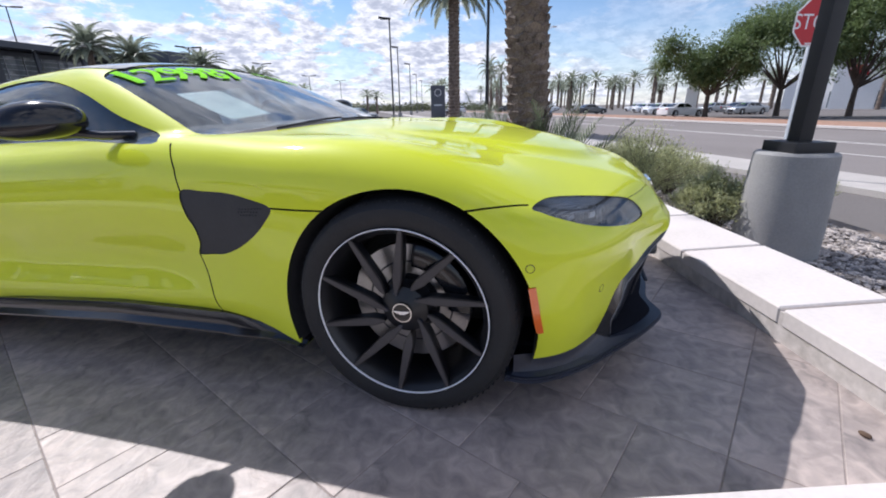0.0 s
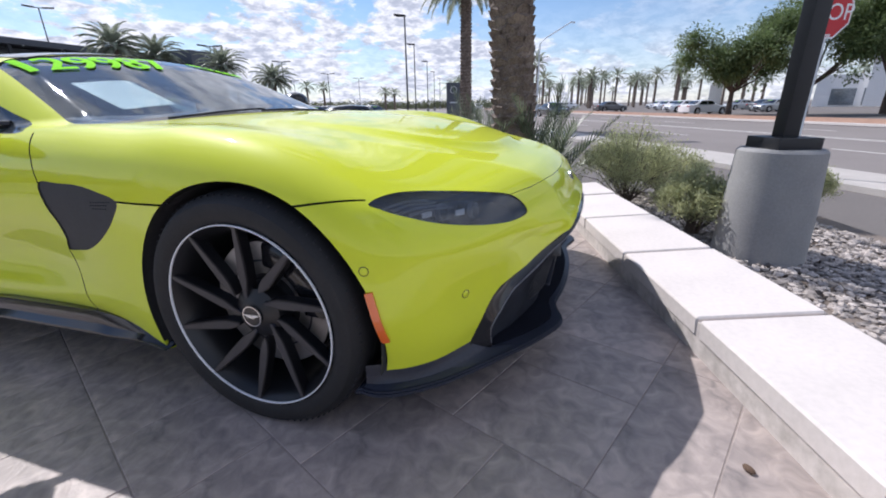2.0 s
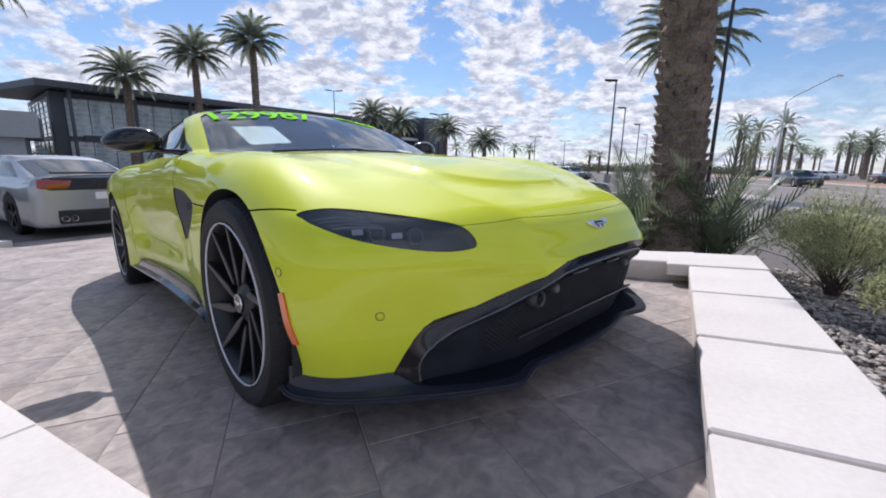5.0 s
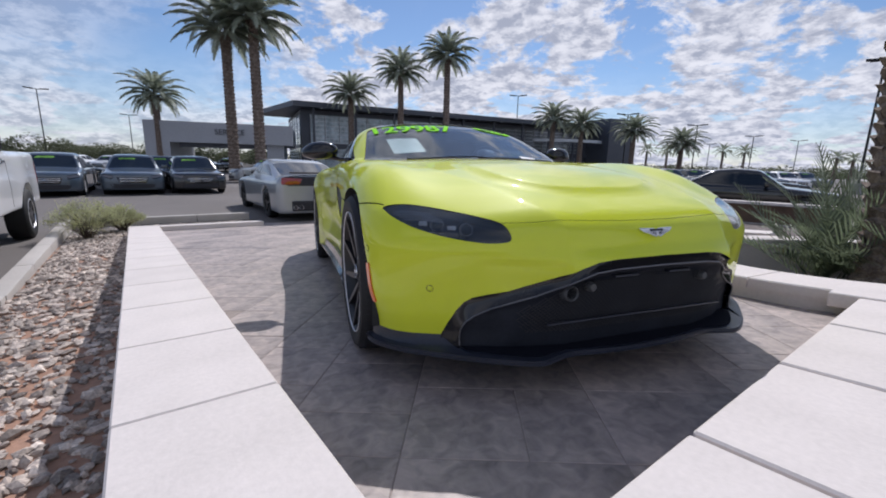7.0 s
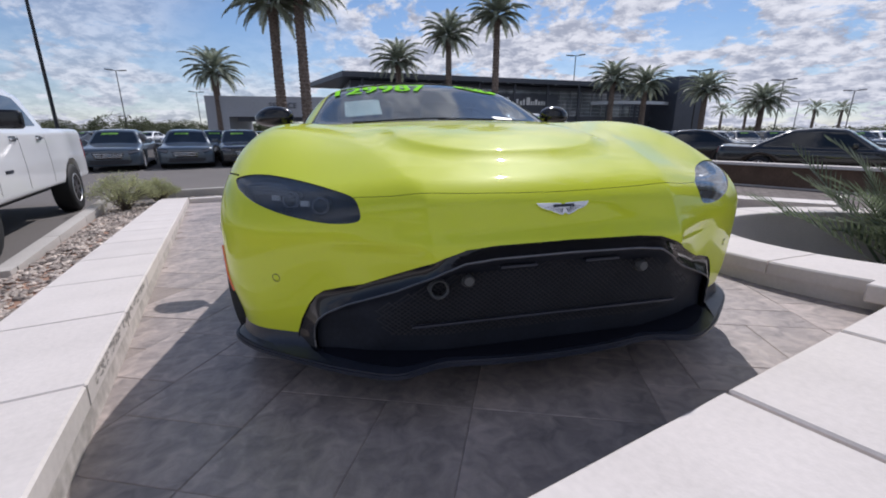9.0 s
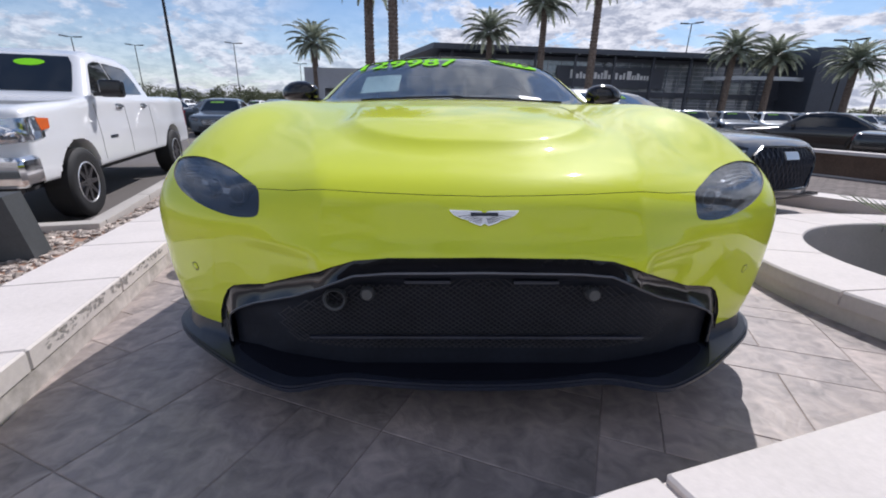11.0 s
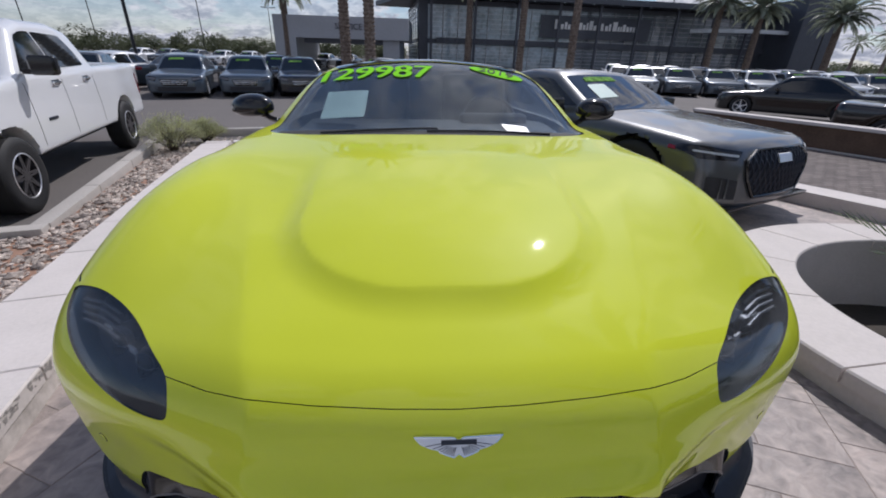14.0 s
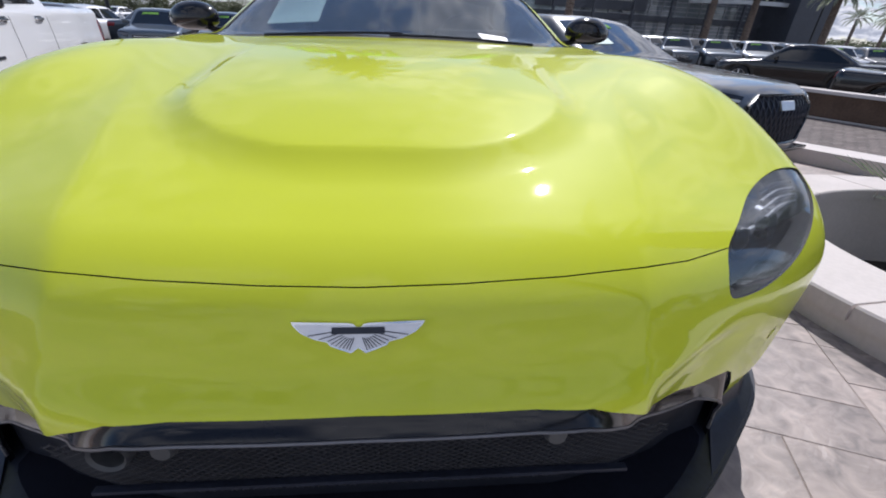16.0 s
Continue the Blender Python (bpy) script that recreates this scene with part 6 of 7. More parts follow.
def coupe_face(ob, field):
    """Hexagonal mesh grille, slim lamps and slatted corner intakes."""
    front = (0, -1, 0)
    hexagon = [(-.40, 0, .665), (.40, 0, .665), (.56, 0, .585), (.54, 0, .46), (.40, 0, .285), (-.40, 0, .285), (-.54, 0, .46), (-.56, 0, .585)]
    grille = link("grille", sheet_on(field, along(hexagon + hexagon[:1], 49)[:-1], front, .005, .02), BOWL_BLACK, ob, "black honeycomb grille")
    rim = to_level(along(hexagon + hexagon[:1], 81), field, .012, np.array(front, float))
    bm = bmesh.new()
    add_tube(bm, rim, .014, 6, False)
    part("grille_frame", bm, GLOSS_BLACK, grille)
    bm = bmesh.new()
    for lean in (1, -1):
        for k in range(-12, 13):
            pts = []
            for z in np.linspace(.295, .655, 13):
                x = k * .075 + lean * (z - .475) * .6
                if abs(x) < np.interp(z, [.285, .46, .585, .665], [.385, .525, .545, .39]):
                    pts.append((x, 0, z))
            if len(pts) > 2:
                add_tube(bm, to_level(pts, field, .010, np.array(front, float)), .006, 4, False)
    part("grille_mesh", bm, SATIN_BLACK, grille)
    link("emblem_bar", sheet_on(field, rect((-.12, 0, .625), (.12, 0, .625), (.12, 0, .555), (-.12, 0, .555)), front, .022, .012), MACHINED, grille)
    for side in (-1, 1):
        way = np.array((side * .55, -.83, .08)) / np.linalg.norm((.55, -.83, .08))
        lamp = [(side * .60, .05, .665), (side * .76, .15, .690), (side * .93, .40, .715), (side * .94, .45, .675), (side * .88, .30, .605), (side * .66, .08, .590)]
        head = link("headlight", sheet_on(field, along(lamp + lamp[:1], 37)[:-1], way, .006, .012), GLOSS_BLACK, ob, "dark slim headlight")
        strip = [(side * .64, .06, .640), (side * .78, .18, .655), (side * .89, .36, .672), (side * .88, .36, .655), (side * .77, .18, .636), (side * .65, .06, .622)]
        link("lamp_strip", sheet_on(field, along(strip + strip[:1], 37)[:-1], way, .011, .004), MULLION, head)
        link("side_marker", sheet_on(field, rect((side * .935, .46, .690), (side * .94, .52, .695), (side * .94, .52, .665), (side * .935, .45, .660), 4), (side, 0, 0), .006, .006), RED_LENS, head)
        duct = link("side_intake", sheet_on(field, rect((side * .66, 0, .44), (side * .88, .15, .48), (side * .88, .15, .30), (side * .64, 0, .28), 4), way, .005, .01), MATT_BLACK, ob)
        for q in (.72, .80):
            link("intake_slat", sheet_on(field, rect((side * q, .05, .455), (side * (q + .018), .05, .458), (side * (q + .010), .05, .292), (side * (q - .008), .05, .290), 4), way, .014, .010, 3), GREY_PAINT, duct)
        link("door_gap", sheet_on(field, rect((side, 1.508, .86), (side, 1.516, .86), (side, 1.556, .30), (side, 1.548, .30), 8), (side, 0, 0), .003, .003), MATT_BLACK, ob)
        mb = box((.21, .12, .13), pose(side * 1.0, 1.80, .96), .045, 3)
        add_box(mb, (.12, .05, .03), pose(side * .90, 1.82, .91))
        part("door_mirror", mb, GLOSS_BLACK, ob, "gloss black door mirror")
    part("front_lip", box((1.5, .10, .03), pose(0, .06, .205), .01), GLOSS_BLACK, ob)
    link("dash_sheet", sheet_on(field, rect((-.50, 1.62, 1.2), (-.20, 1.62, 1.2), (-.19, 1.86, 1.2), (-.47, 1.86, 1.2)), (0, 0, 1), .009, .003), PAPER, ob)


# grey coupe on the next pad
COUPE = dict(L=4.72, W=1.86, belt=.91, H=1.36, nose_h=.74, tail_h=.96, screen_y=1.35, roof_y0=2.15, roof_y1=3.0, back_y=4.1)
coupe = saloon("grey_coupe", PAD @ pose(3.11, 2.98, -.018, 0, 0, 28), GREY_PAINT, "dark grey coupe with a black mesh grille on the next pad", wheels=(.88, 3.65), r=.345, grid=.03, rim=ALLOY_SATIN, detail=False, **COUPE)
coupe_face(coupe, vehicle_field(*COUPE.values(), (.88, 3.65), .345))


# ---- white pickup ----
def pickup(m):
    ob = thing("pickup_truck", m, "white four-door pickup truck with chrome bumper on black off-road tyres", "truck")
    W, Lh = 1.96, 5.6
    wy = (.98, 4.52)
    r = .40

    def field(x, y, z):
        ax = np.sqrt(x * x + 1e-6)
        deck = np.interp(y, [-.2, 0, .1, .35, 1.45, 1.7, 3.72, 3.76, 5.6], [1.07, 1.15, 1.23, 1.27, 1.34, 1.36, 1.36, 1.38, 1.38])
        low = smax(z - deck, ax - (W / 2 - .05 * np.maximum(z - .9, 0) - .10 * np.maximum(.75 - z, 0) ** 2 + .03 * np.exp(-((y - wy[0]) / .45) ** 2) + .03 * np.exp(-((y - wy[1]) / .45) ** 2)), .10)
        low = smax(low, (.02 + .10 * ax ** 2 - y) * .95, .10)
        low = smax(low, y - 5.62, .05)
        low = smax(low, .52 - z, .05)
        low = np.maximum(low, -np.maximum(np.maximum(ax - .78, 3.84 - y), np.maximum(y - 5.5, .85 - z)))
        roof = np.interp(y, [1.2, 1.45, 2.15, 2.5, 3.3, 3.62, 3.78, 4.0], [1.04, 1.29, 1.87, 1.94, 1.93, 1.86, 1.36, .95])
        top = smax((z - roof) * .8, (ax - (W / 2 - .04 - .36 * np.maximum(z - 1.34, 0))) * .9, .10)
        top = smax(top, 1.0 - z, .05)
        f = -smax(-low, -top, .03)
        for c in wy:
            hole = np.hypot(y - c, (z - r) * 1.0) - r - .10
            f = np.maximum(f, np.minimum(-hole, ax - W / 2 + .32))
        return f

    v, f = net(field, (-1.12, -.1, .44), (1.12, 5.7, 2.04), .034)
    link("body", mesh_of("body", v, f, 45), WHITE_PAINT, ob)
    link("windscreen", sheet_on(field, rect((-.80, 1.55, 1.5), (.80, 1.55, 1.5), (.66, 2.12, 1.8), (-.66, 2.12, 1.8)), (0, -.3, .95), .006), CAR_GLASS, ob)
    for s in (-1, 1):
        for a in (((1.74, 1.39), (2.56, 1.40), (2.56, 1.81), (2.36, 1.81), (2.16, 1.76)), ((2.60, 1.40), (3.48, 1.41), (3.44, 1.60), (3.30, 1.78), (2.60, 1.81))):
            link("side_window", sheet_on(field, along([(s, y, z) for y, z in a + a[:1]], 31)[:-1], (s, 0, 0), .006), CAR_GLASS, ob)
        for y in (2.36, 3.30):
            hb = box((.03, .18, .03), pose(s * (W / 2 + .005), y, 1.24), .01)
            add_box(hb, (.012, .20, .07), pose(s * (W / 2 - .012), y, 1.24), .004)
            part("door_handle", hb, CHROME, ob)
        for y0 in (1.62, 2.56, 3.58):
            link("door_gap", sheet_on(field, rect((s, y0 - .004, 1.28), (s, y0 + .004, 1.28), (s, y0 + .004, .60), (s, y0 - .004, .60), 8), (s, 0, 0), .002, .003), MATT_BLACK, ob)
        part("badge_plate", box((.012, .22, .035), pose(s * (W / 2 + .004), 1.98, .86), .004), SATIN_BLACK, ob)
        mb = box((.26, .13, .21), pose(s * (W / 2 + .18), 1.74, 1.46), .06, 3)
        add_box(mb, (.14, .05, .05), pose(s * (W / 2 + .04), 1.75, 1.39))
        part("door_mirror", mb, GLOSS_BLACK, ob, "black door mirror")
        head = link("headlight", sheet_on(field, rect((s * .56, .2, 1.13), (s * .94, .42, 1.17), (s * .97, .45, .97), (s * .58, .2, .90), 5), (s * .45, -.89, 0), .012, .02), LAMP_GLASS, ob, "clear headlight unit")
        link("lamp_bowl", sheet_on(field, rect((s * .56, .2, 1.13), (s * .94, .42, 1.17), (s * .97, .45, .97), (s * .58, .2, .90), 5), (s * .45, -.89, 0), .004, .01), CHROME, head)
        link("turn_signal", sheet_on(field, rect((s * .91, .38, 1.15), (s * .98, .52, 1.14), (s * .98, .50, 1.04), (s * .93, .40, 1.03), 4), (s * .75, -.66, 0), .016, .01), AMBER, head)
        lamp = part("fog_lamp", lathe([(0, .01), (.05, .01), (.065, .02), (.07, 0), (.07, -.04)], 20, pose(s * .70, -.075, .63, 0, 0, -90)), SATIN_BLACK, ob)
        part("fog_glass", lathe([(0, .018), (.045, .012), (.05, .01)], 20, pose(s * .70, -.075, .63, 0, 0, -90)), CHROME, lamp)
        for c in wy:
            plain_wheel(ob, s * (W / 2 + .03), c, r, s, SPOKE_GREY, 8, .27, .60)
            part("wheel_ring", lathe([(r * .60, -.008), (r * .57, -.004), (r * .56, -.012), (r * .60, -.014)], 32, pose(s * (W / 2 + .03), c, r, 0, 0, 0 if s > 0 else 180), True), MACHINED, ob)
        link("tail_light", sheet_on(field, rect((s * .98, 5.53, 1.2), (s * .98, 5.6, 1.2), (s * .98, 5.6, .85), (s * .98, 5.53, .85), 4), (s, 0, 0), .006), RED_LENS, ob)
    bb = box((2.02, .34, .29), pose(0, .03, .67), .09, 3)
    part("front_bumper", bb, CHROME, ob, "chrome front bumper")
    part("lower_valance", box((1.7, .12, .12), pose(0, .05, .50), .03), MATT_BLACK, ob)
    part("grille", box((1.06, .06, .34), pose(0, .02, .96), .03), CHROME, ob)
    part("grille_mesh", box((.94, .02, .24), pose(0, -.012, .96), .01), MATT_BLACK, ob)
    part("underbody", box((1.5, 5.0, .12), pose(0, 2.8, .48)), MATT_BLACK, ob)
    link("year_oval", sheet_on(field, [(.25 + .16 * math.cos(a), 2.02 + .07 * math.sin(a), 1.7) for a in np.linspace(0, 6.283, 20, endpoint=False)], (0, -.3, .95), .012, .004), GREEN_INK, ob)
    return ob


# front wheel by the bed, the truck along the kerb, nose to the street
truck_m = Matrix.Translation((-4.22, 4.20, LOT)) @ pose(0, 0, 0, 0, 0, TURN - .8) @ pose(-1.0, -.98, 0)
pickup(truck_m)

# silver coupe seen from behind, at the foot of the pad
silver = saloon("silver_coupe", pose(-1.78, 9.70, LOT, 0, 0, 196) @ pose(-.95, -3.6, 0), SILVER_PAINT, "silver two-door coupe with red tail lights seen from behind", L=4.78, W=1.92, belt=.96, H=1.38, nose_h=.84, tail_h=1.06, screen_y=1.55, roof_y0=2.3, roof_y1=3.0, back_y=4.25, wheels=(.88, 3.6), r=.345, grid=.045, price=False, rim=ALLOY_BLACK)

part("spoiler", box((1.35, .10, .03), pose(0, 4.66, 1.085, -6), .01), MATT_BLACK, silver)
tail = vehicle_field(4.78, 1.92, .96, 1.38, .84, 1.06, 1.55, 2.3, 3.0, 4.25, (.88, 3.6), .345, .32)
link("rear_panel", sheet_on(tail, rect((-.84, 4.78, 1.0), (.84, 4.78, 1.0), (.80, 4.78, .80), (-.80, 4.78, .80), 8), (0, 1, 0), .004, .01), MATT_BLACK, silver, "black panel between the tail lights")
part("diffuser", box((1.35, .12, .22), pose(0, 4.76, .36), .04), MATT_BLACK, silver)
for x in (-.62, -.50, .50, .62):
    part("exhaust_pipe", lathe([(.045, 0), (.052, .01), (.052, -.12), (.042, -.12), (.042, 0)], 20, pose(x, 4.83, .34, 0, 0, 90), True), CHROME, silver, "round chrome exhaust pipe")

# dark saloon beyond the next pad, side on
dark_car = saloon("black_saloon", facing(13.6, 6.2, 148), BLACK_PAINT, "black four-door saloon parked side-on behind the block wall", L=4.9, grid=.05)
turned = copy_thing(dark_car, facing(11.7, 16.1, -45))
turned["label"] = "black four-door saloon parked tail out beyond the block wall"

# rows of stock
first = saloon("blue_grey_saloon", facing(-8.55, 15.7, 165), BLUE_PAINT, "slate blue-grey saloon with a green price on its windscreen", group="parked stock", grid=.05)
rows = [(-6.45, 16.6, 165, BLUE_PAINT), (-4.45, 17.2, 163, BLACK_PAINT), (-11.4, 14.6, 160, GREY_PAINT), (21.3, 11.4, 132, BLACK_PAINT), (-10.4, 23.8, 8, BLUE_PAINT), (-6.4, 21.4, 160, BLACK_PAINT), (-4.6, 26.6, 250, SILVER_PAINT), (-13, 23, 8, WHITE_PAINT), (-15.8, 22.4, 8, BLACK_PAINT), (-18.5, 17.5, 188, WHITE_PAINT)]
rp = random.Random(5)
for k in range(13):
    rows.append((12.2 + 2.25 * k, 23.2 - .25 * k, 200, rp.choice([BLACK_PAINT, GREY_PAINT, BLUE_PAINT, WHITE_PAINT, SILVER_PAINT])))
for k in range(13):
    rows.append((14.0 + 2.3 * k, 30.5 - .25 * k, 20, rp.choice([BLACK_PAINT, WHITE_PAINT, BLUE_PAINT, WHITE_PAINT, SILVER_PAINT])))
for k in range(9):
    rows.append((17.0 + 2.5 * k, 37.5 - .3 * k, 200, rp.choice([BLACK_PAINT, WHITE_PAINT, GREY_PAINT, SILVER_PAINT])))
for k in range(9):
    rows.append((-30 + 2.7 * k, 48 + .4 * k, 190, rp.choice([BLACK_PAINT, WHITE_PAINT, GREY_PAINT, SILVER_PAINT])))
for x, y, az, paint in rows:
    c = copy_thing(first, facing(x, y, az))
    c["label"] = {"lime": "", BLUE_PAINT.name: "slate blue-grey", BLACK_PAINT.name: "black", GREY_PAINT.name: "dark grey", WHITE_PAINT.name: "white", SILVER_PAINT.name: "silver"}[paint.name] + " saloon parked in a row of stock"
    repaint(c, paint)
for s, n, az, paint in ((70, 27.8, 62, BLACK_PAINT), (62, 13.6, 242, BLACK_PAINT), (95, 21.5, 62, WHITE_PAINT), (39.6, 17.6, 242, BLACK_PAINT)):
    p = on_street(s, n, 0)
    c = copy_thing(first, facing(p.x, p.y, az, LOT + .02))
    c["label"], c["group"] = ("black" if paint is BLACK_PAINT else "white") + " saloon on the wide street", "cars on the street"
    repaint(c, paint)
for k in range(22):
    p = on_street(40 + 3.1 * k, 36 + 7 * (k % 3), 0)
    c = copy_thing(first, facing(p.x, p.y, 152 + 180 * (k % 2), LOT + .06))
    c["label"], c["group"] = "pale saloon in the far car park", "cars across the street"
    repaint(c, [WHITE_PAINT, SILVER_PAINT, GREY_PAINT, WHITE_PAINT][k % 4])


# ---- lamps ----
def lamp_post(m, height, heads, label, group="car park lamps"):
    ob = thing("lamp_post", m, label, "lamp post", group)
    bm = bmesh.new()
    add_tube(bm, [(0, 0, 0), (0, 0, height)], [.085, .06], 8)
    part("pole", bm, POST_BLACK, ob)
    part("footing", lathe([(0, .75), (.27, .75), (.29, .7), (.29, -.1)], 20, pose(0, 0, 0, 0, -90)), BASE_CONCRETE, ob)
    for k in range(heads):
        s = 1 if k else -1
        hb = box((1.05, .46, .13), pose(s * (.85 if heads > 1 else .4), 0, height + .10, 0, -s * 5), .04)
        add_box(hb, (.7, .09, .08), pose(s * .35, 0, height + .03))
        part("lamp_head", hb, POST_BLACK, ob)
    return ob


for az, dist, h, heads in ((29.5, 70, 12.3, 2), (65.2, 40, 8.6, 1), (66.6, 58, 8.6, 1), (68.4, 80, 8.6, 1), (69.4, 105, 8.6, 1), (70.2, 130, 8.6, 1), (43.1, 62, 8.4, 2), (50.6, 75, 8.0, 2), (56.0, 95, 7.6, 2), (59.8, 110, 7.6, 2), (52.0, 120, 7.6, 2), (-28.8, 27.5, 9.2, 1), (-23.5, 85, 10.5, 2), (-33, 95, 10, 2), (-16.5, 100, 9, 2), (-38, 90, 10, 2), (76.2, 21.5, 9.5, 1)):
    tagged(lamp_post(Matrix.Translation(ground_at(az, dist)) @ pose(0, 0, 0, 0, 0, -az), h, heads, "tall black car park lamp post with %s flat head%s" % ("two" if heads > 1 else "one", "s" if heads > 1 else "")))
ob = thing("street_lamp", Matrix.Translation(ground_at(82.2, 46)), "grey steel street lamp with a long curved arm", "street lamp")
bm = bmesh.new()
add_tube(bm, [(0, 0, 0), (0, 0, 7.0), (.3, -.5, 7.5), (1.6, -2.6, 8.9)], [.1, .07, .06, .05], 8)
part("pole", bm, MULLION, ob)
part("lamp_head", box((.5, .28, .12), pose(1.75, -2.85, 8.95, 0, 0, -58), .04), MULLION, ob)
py = thing("pylon_sign", Matrix.Translation(ground_at(71.5, 52)) @ pose(0, 0, 0, 0, 0, -71.5), "dark pylon sign with a pale ring emblem", "sign")
part("panel", box((1.7, .4, 3.8), pose(0, 0, 1.9), .05), FACADE_DARK, py)
part("emblem_ring", lathe([(.34, .0), (.40, .01), (.40, -.01)], 28, pose(0, -.21, 3.0, 0, 0, -90), True), SIGN_WHITE, py)
part("text_bar", box((.9, .02, .14), pose(0, -.21, 1.6)), MULLION, py)

# ---- palms ----
def set_height(tree, h):
    """The same palm with a shorter or longer trunk."""
    for o in tree.children:
        if o.name.startswith("trunk"):
            o.scale = (1, 1, h / 11.2)
        else:
            o.location.z = h - 11.2


tall = palm_tree(Matrix.Translation(ground_at(-6.9, 30)), 11.2, .33, .26, 54, 3.3, 74, "tall date palm with a slim ringed trunk by the car park", "palms by the showroom", seed=21, width=.028, reach=.21)
for az, dist, h, yaw in ((-3.9, 29, 9.6, 40), (-14.2, 47, 6.8, 80), (7.5, 46, 8.2, 120), (14.0, 44, 10.2, 10), (20.1, 41, 11.2, 200), (34.2, 55, 7.1, 20), (37.8, 57, 6.6, 50), (44.0, 60, 6.0, 100), (49.3, 62, 4.6, 33), (72.2, 24.4, 7.4, 60)):
    c = copy_thing(tall, Matrix.Translation(ground_at(az, dist)) @ pose(0, 0, 0, 0, 0, yaw))
    set_height(c, h)
set_height(tall, 8.9)
small = palm_tree(Matrix.Translation(ground_at(45.6, 110)), 5.6, .28, .22, 22, 2.9, 22, "far slim date palm in a row", "far palms", rings=8, skirt=False, seed=22, width=.06, reach=.22)
rp = random.Random(9)
far = [(47.8, 112, 5.6), (53.4, 115, 5.8), (55.4, 116, 5.6), (63.0, 105, 4.2), (64.2, 107, 4.0), (71.8, 70, 4.0), (72.6, 85, 5)]
for k in range(150):
    s, n = rp.uniform(45, 260), rp.choice([26.5, 34, 48, 62, 80, 96])
    p = on_street(s, n, 0)
    az = math.degrees(math.atan2(p.x + 1, p.y + .5))
    d = math.hypot(p.x + 1, p.y + .5)
    if 78 < az < 122 and d > 88:
        far.append((az, d, rp.uniform(5.5, 9.0)))
for az, d, h in far:
    c = copy_thing(small, Matrix.Translation(ground_at(az, d)) @ pose(0, 0, 0, 0, 0, rp.uniform(0, 360)))
    c.scale = (1, 1, h / 5.6)

# ---- trees across the street ----
for az, d, h, sp, sd in ((104.4, 50, 8.8, 8.0, 1), (110.8, 53, 10.6, 9.2, 2), (116.4, 54, 10.6, 9.5, 3), (126, 50, 9.0, 8.0, 5)):
    leafy_tree(Matrix.Translation(ground_at(az, d, LOT + .1, (-1.9, .3))), h, sp, "broad dark green street tree", sd)
mon = thing("monument_sign", Matrix.Translation(ground_at(102.8, 58, LOT + .1, (-1.9, .3))) @ pose(0, 0, 0, 0, 0, -100), "white stepped monument sign on the verge", "sign")
part("pillar", box((1.2, .6, 3.0), pose(0, 0, 1.5), .06), SIGN_WHITE, mon)
part("cap", box((.9, .5, .5), pose(0, 0, 3.2), .06), SIGN_WHITE, mon)
shop = thing("far_showroom", Matrix.Translation(ground_at(124.5, 115, LOT)) @ pose(0, 0, 0, 0, 0, -120), "long white showroom across the street", "building")
part("wall", box((52, 18, 5.5), pose(0, 0, 2.75)), SIGN_WHITE, shop)
part("entrance_tower", box((6, 1.5, 8.0), pose(-16, -9.5, 4.0)), SIGN_WHITE, shop)
part("emblem_patch", box((2.4, .1, 1.6), pose(-16, -10.32, 6.4)), SIGN_RED, shop)
for k in range(11):
    part("window", box((3.4, .12, 2.8), pose(-22 + 4.4 * k, -9.03, 1.7)), BUILDING_GLASS, shop)

# bushes and low desert trees along the far edge
random.seed(31)
verts, faces = [], []
for k in range(240):
    az = random.uniform(-48, -1)
    d = random.uniform(85, 150)
    c = ground_at(az, d)
    h, wide = random.uniform(2.0, 4.6), random.uniform(1.4, 2.6)
    for _ in range(330):
        turn_, up, out_ = random.uniform(0, 6.28), random.uniform(-.55, 1), random.uniform(.55, 1) ** .5
        flat_ = math.sqrt(max(0, 1 - up * up)) * out_ * wide * random.uniform(.9, 1.25)
        p = c + Vector((math.cos(turn_) * flat_, math.sin(turn_) * flat_, h * (.5 + .48 * up * out_)))
        leaf_cloud(verts, faces, p, Vector((random.gauss(0, 1), random.gauss(0, 1), random.gauss(0, .4))), random.uniform(.3, .5), random.uniform(.25, .4))
for k in range(260):
    az = random.uniform(44, 80)
    d = random.uniform(150, 210)
    c = ground_at(az, d)
    h = random.uniform(1.8, 3.6)
    for _ in range(60):
        b = random.gauss(0, 2.2)
        p = c + Vector((b, random.gauss(0, 2.2), h * max(.1, random.uniform(.15, 1) - .05 * b * b)))
        leaf_cloud(verts, faces, p, Vector((random.gauss(0, 1), random.gauss(0, 1), random.gauss(0, .4))), random.uniform(.6, 1.2), random.uniform(.5, 1.0))
tagged(link("desert_trees", mesh_of("desert_trees", verts, faces), DESERT_BUSH), "band of low olive desert trees along the horizon", "trees", kind="stuff")


# ---- showroom ----
def building_frame(a, b):
    d = (b - a).normalized()
    m = Matrix((( d.x, -d.y, 0, a.x), (d.y, d.x, 0, a.y), (0, 0, 1, a.z), (0, 0, 0, 1)))
    return m, (b - a).length


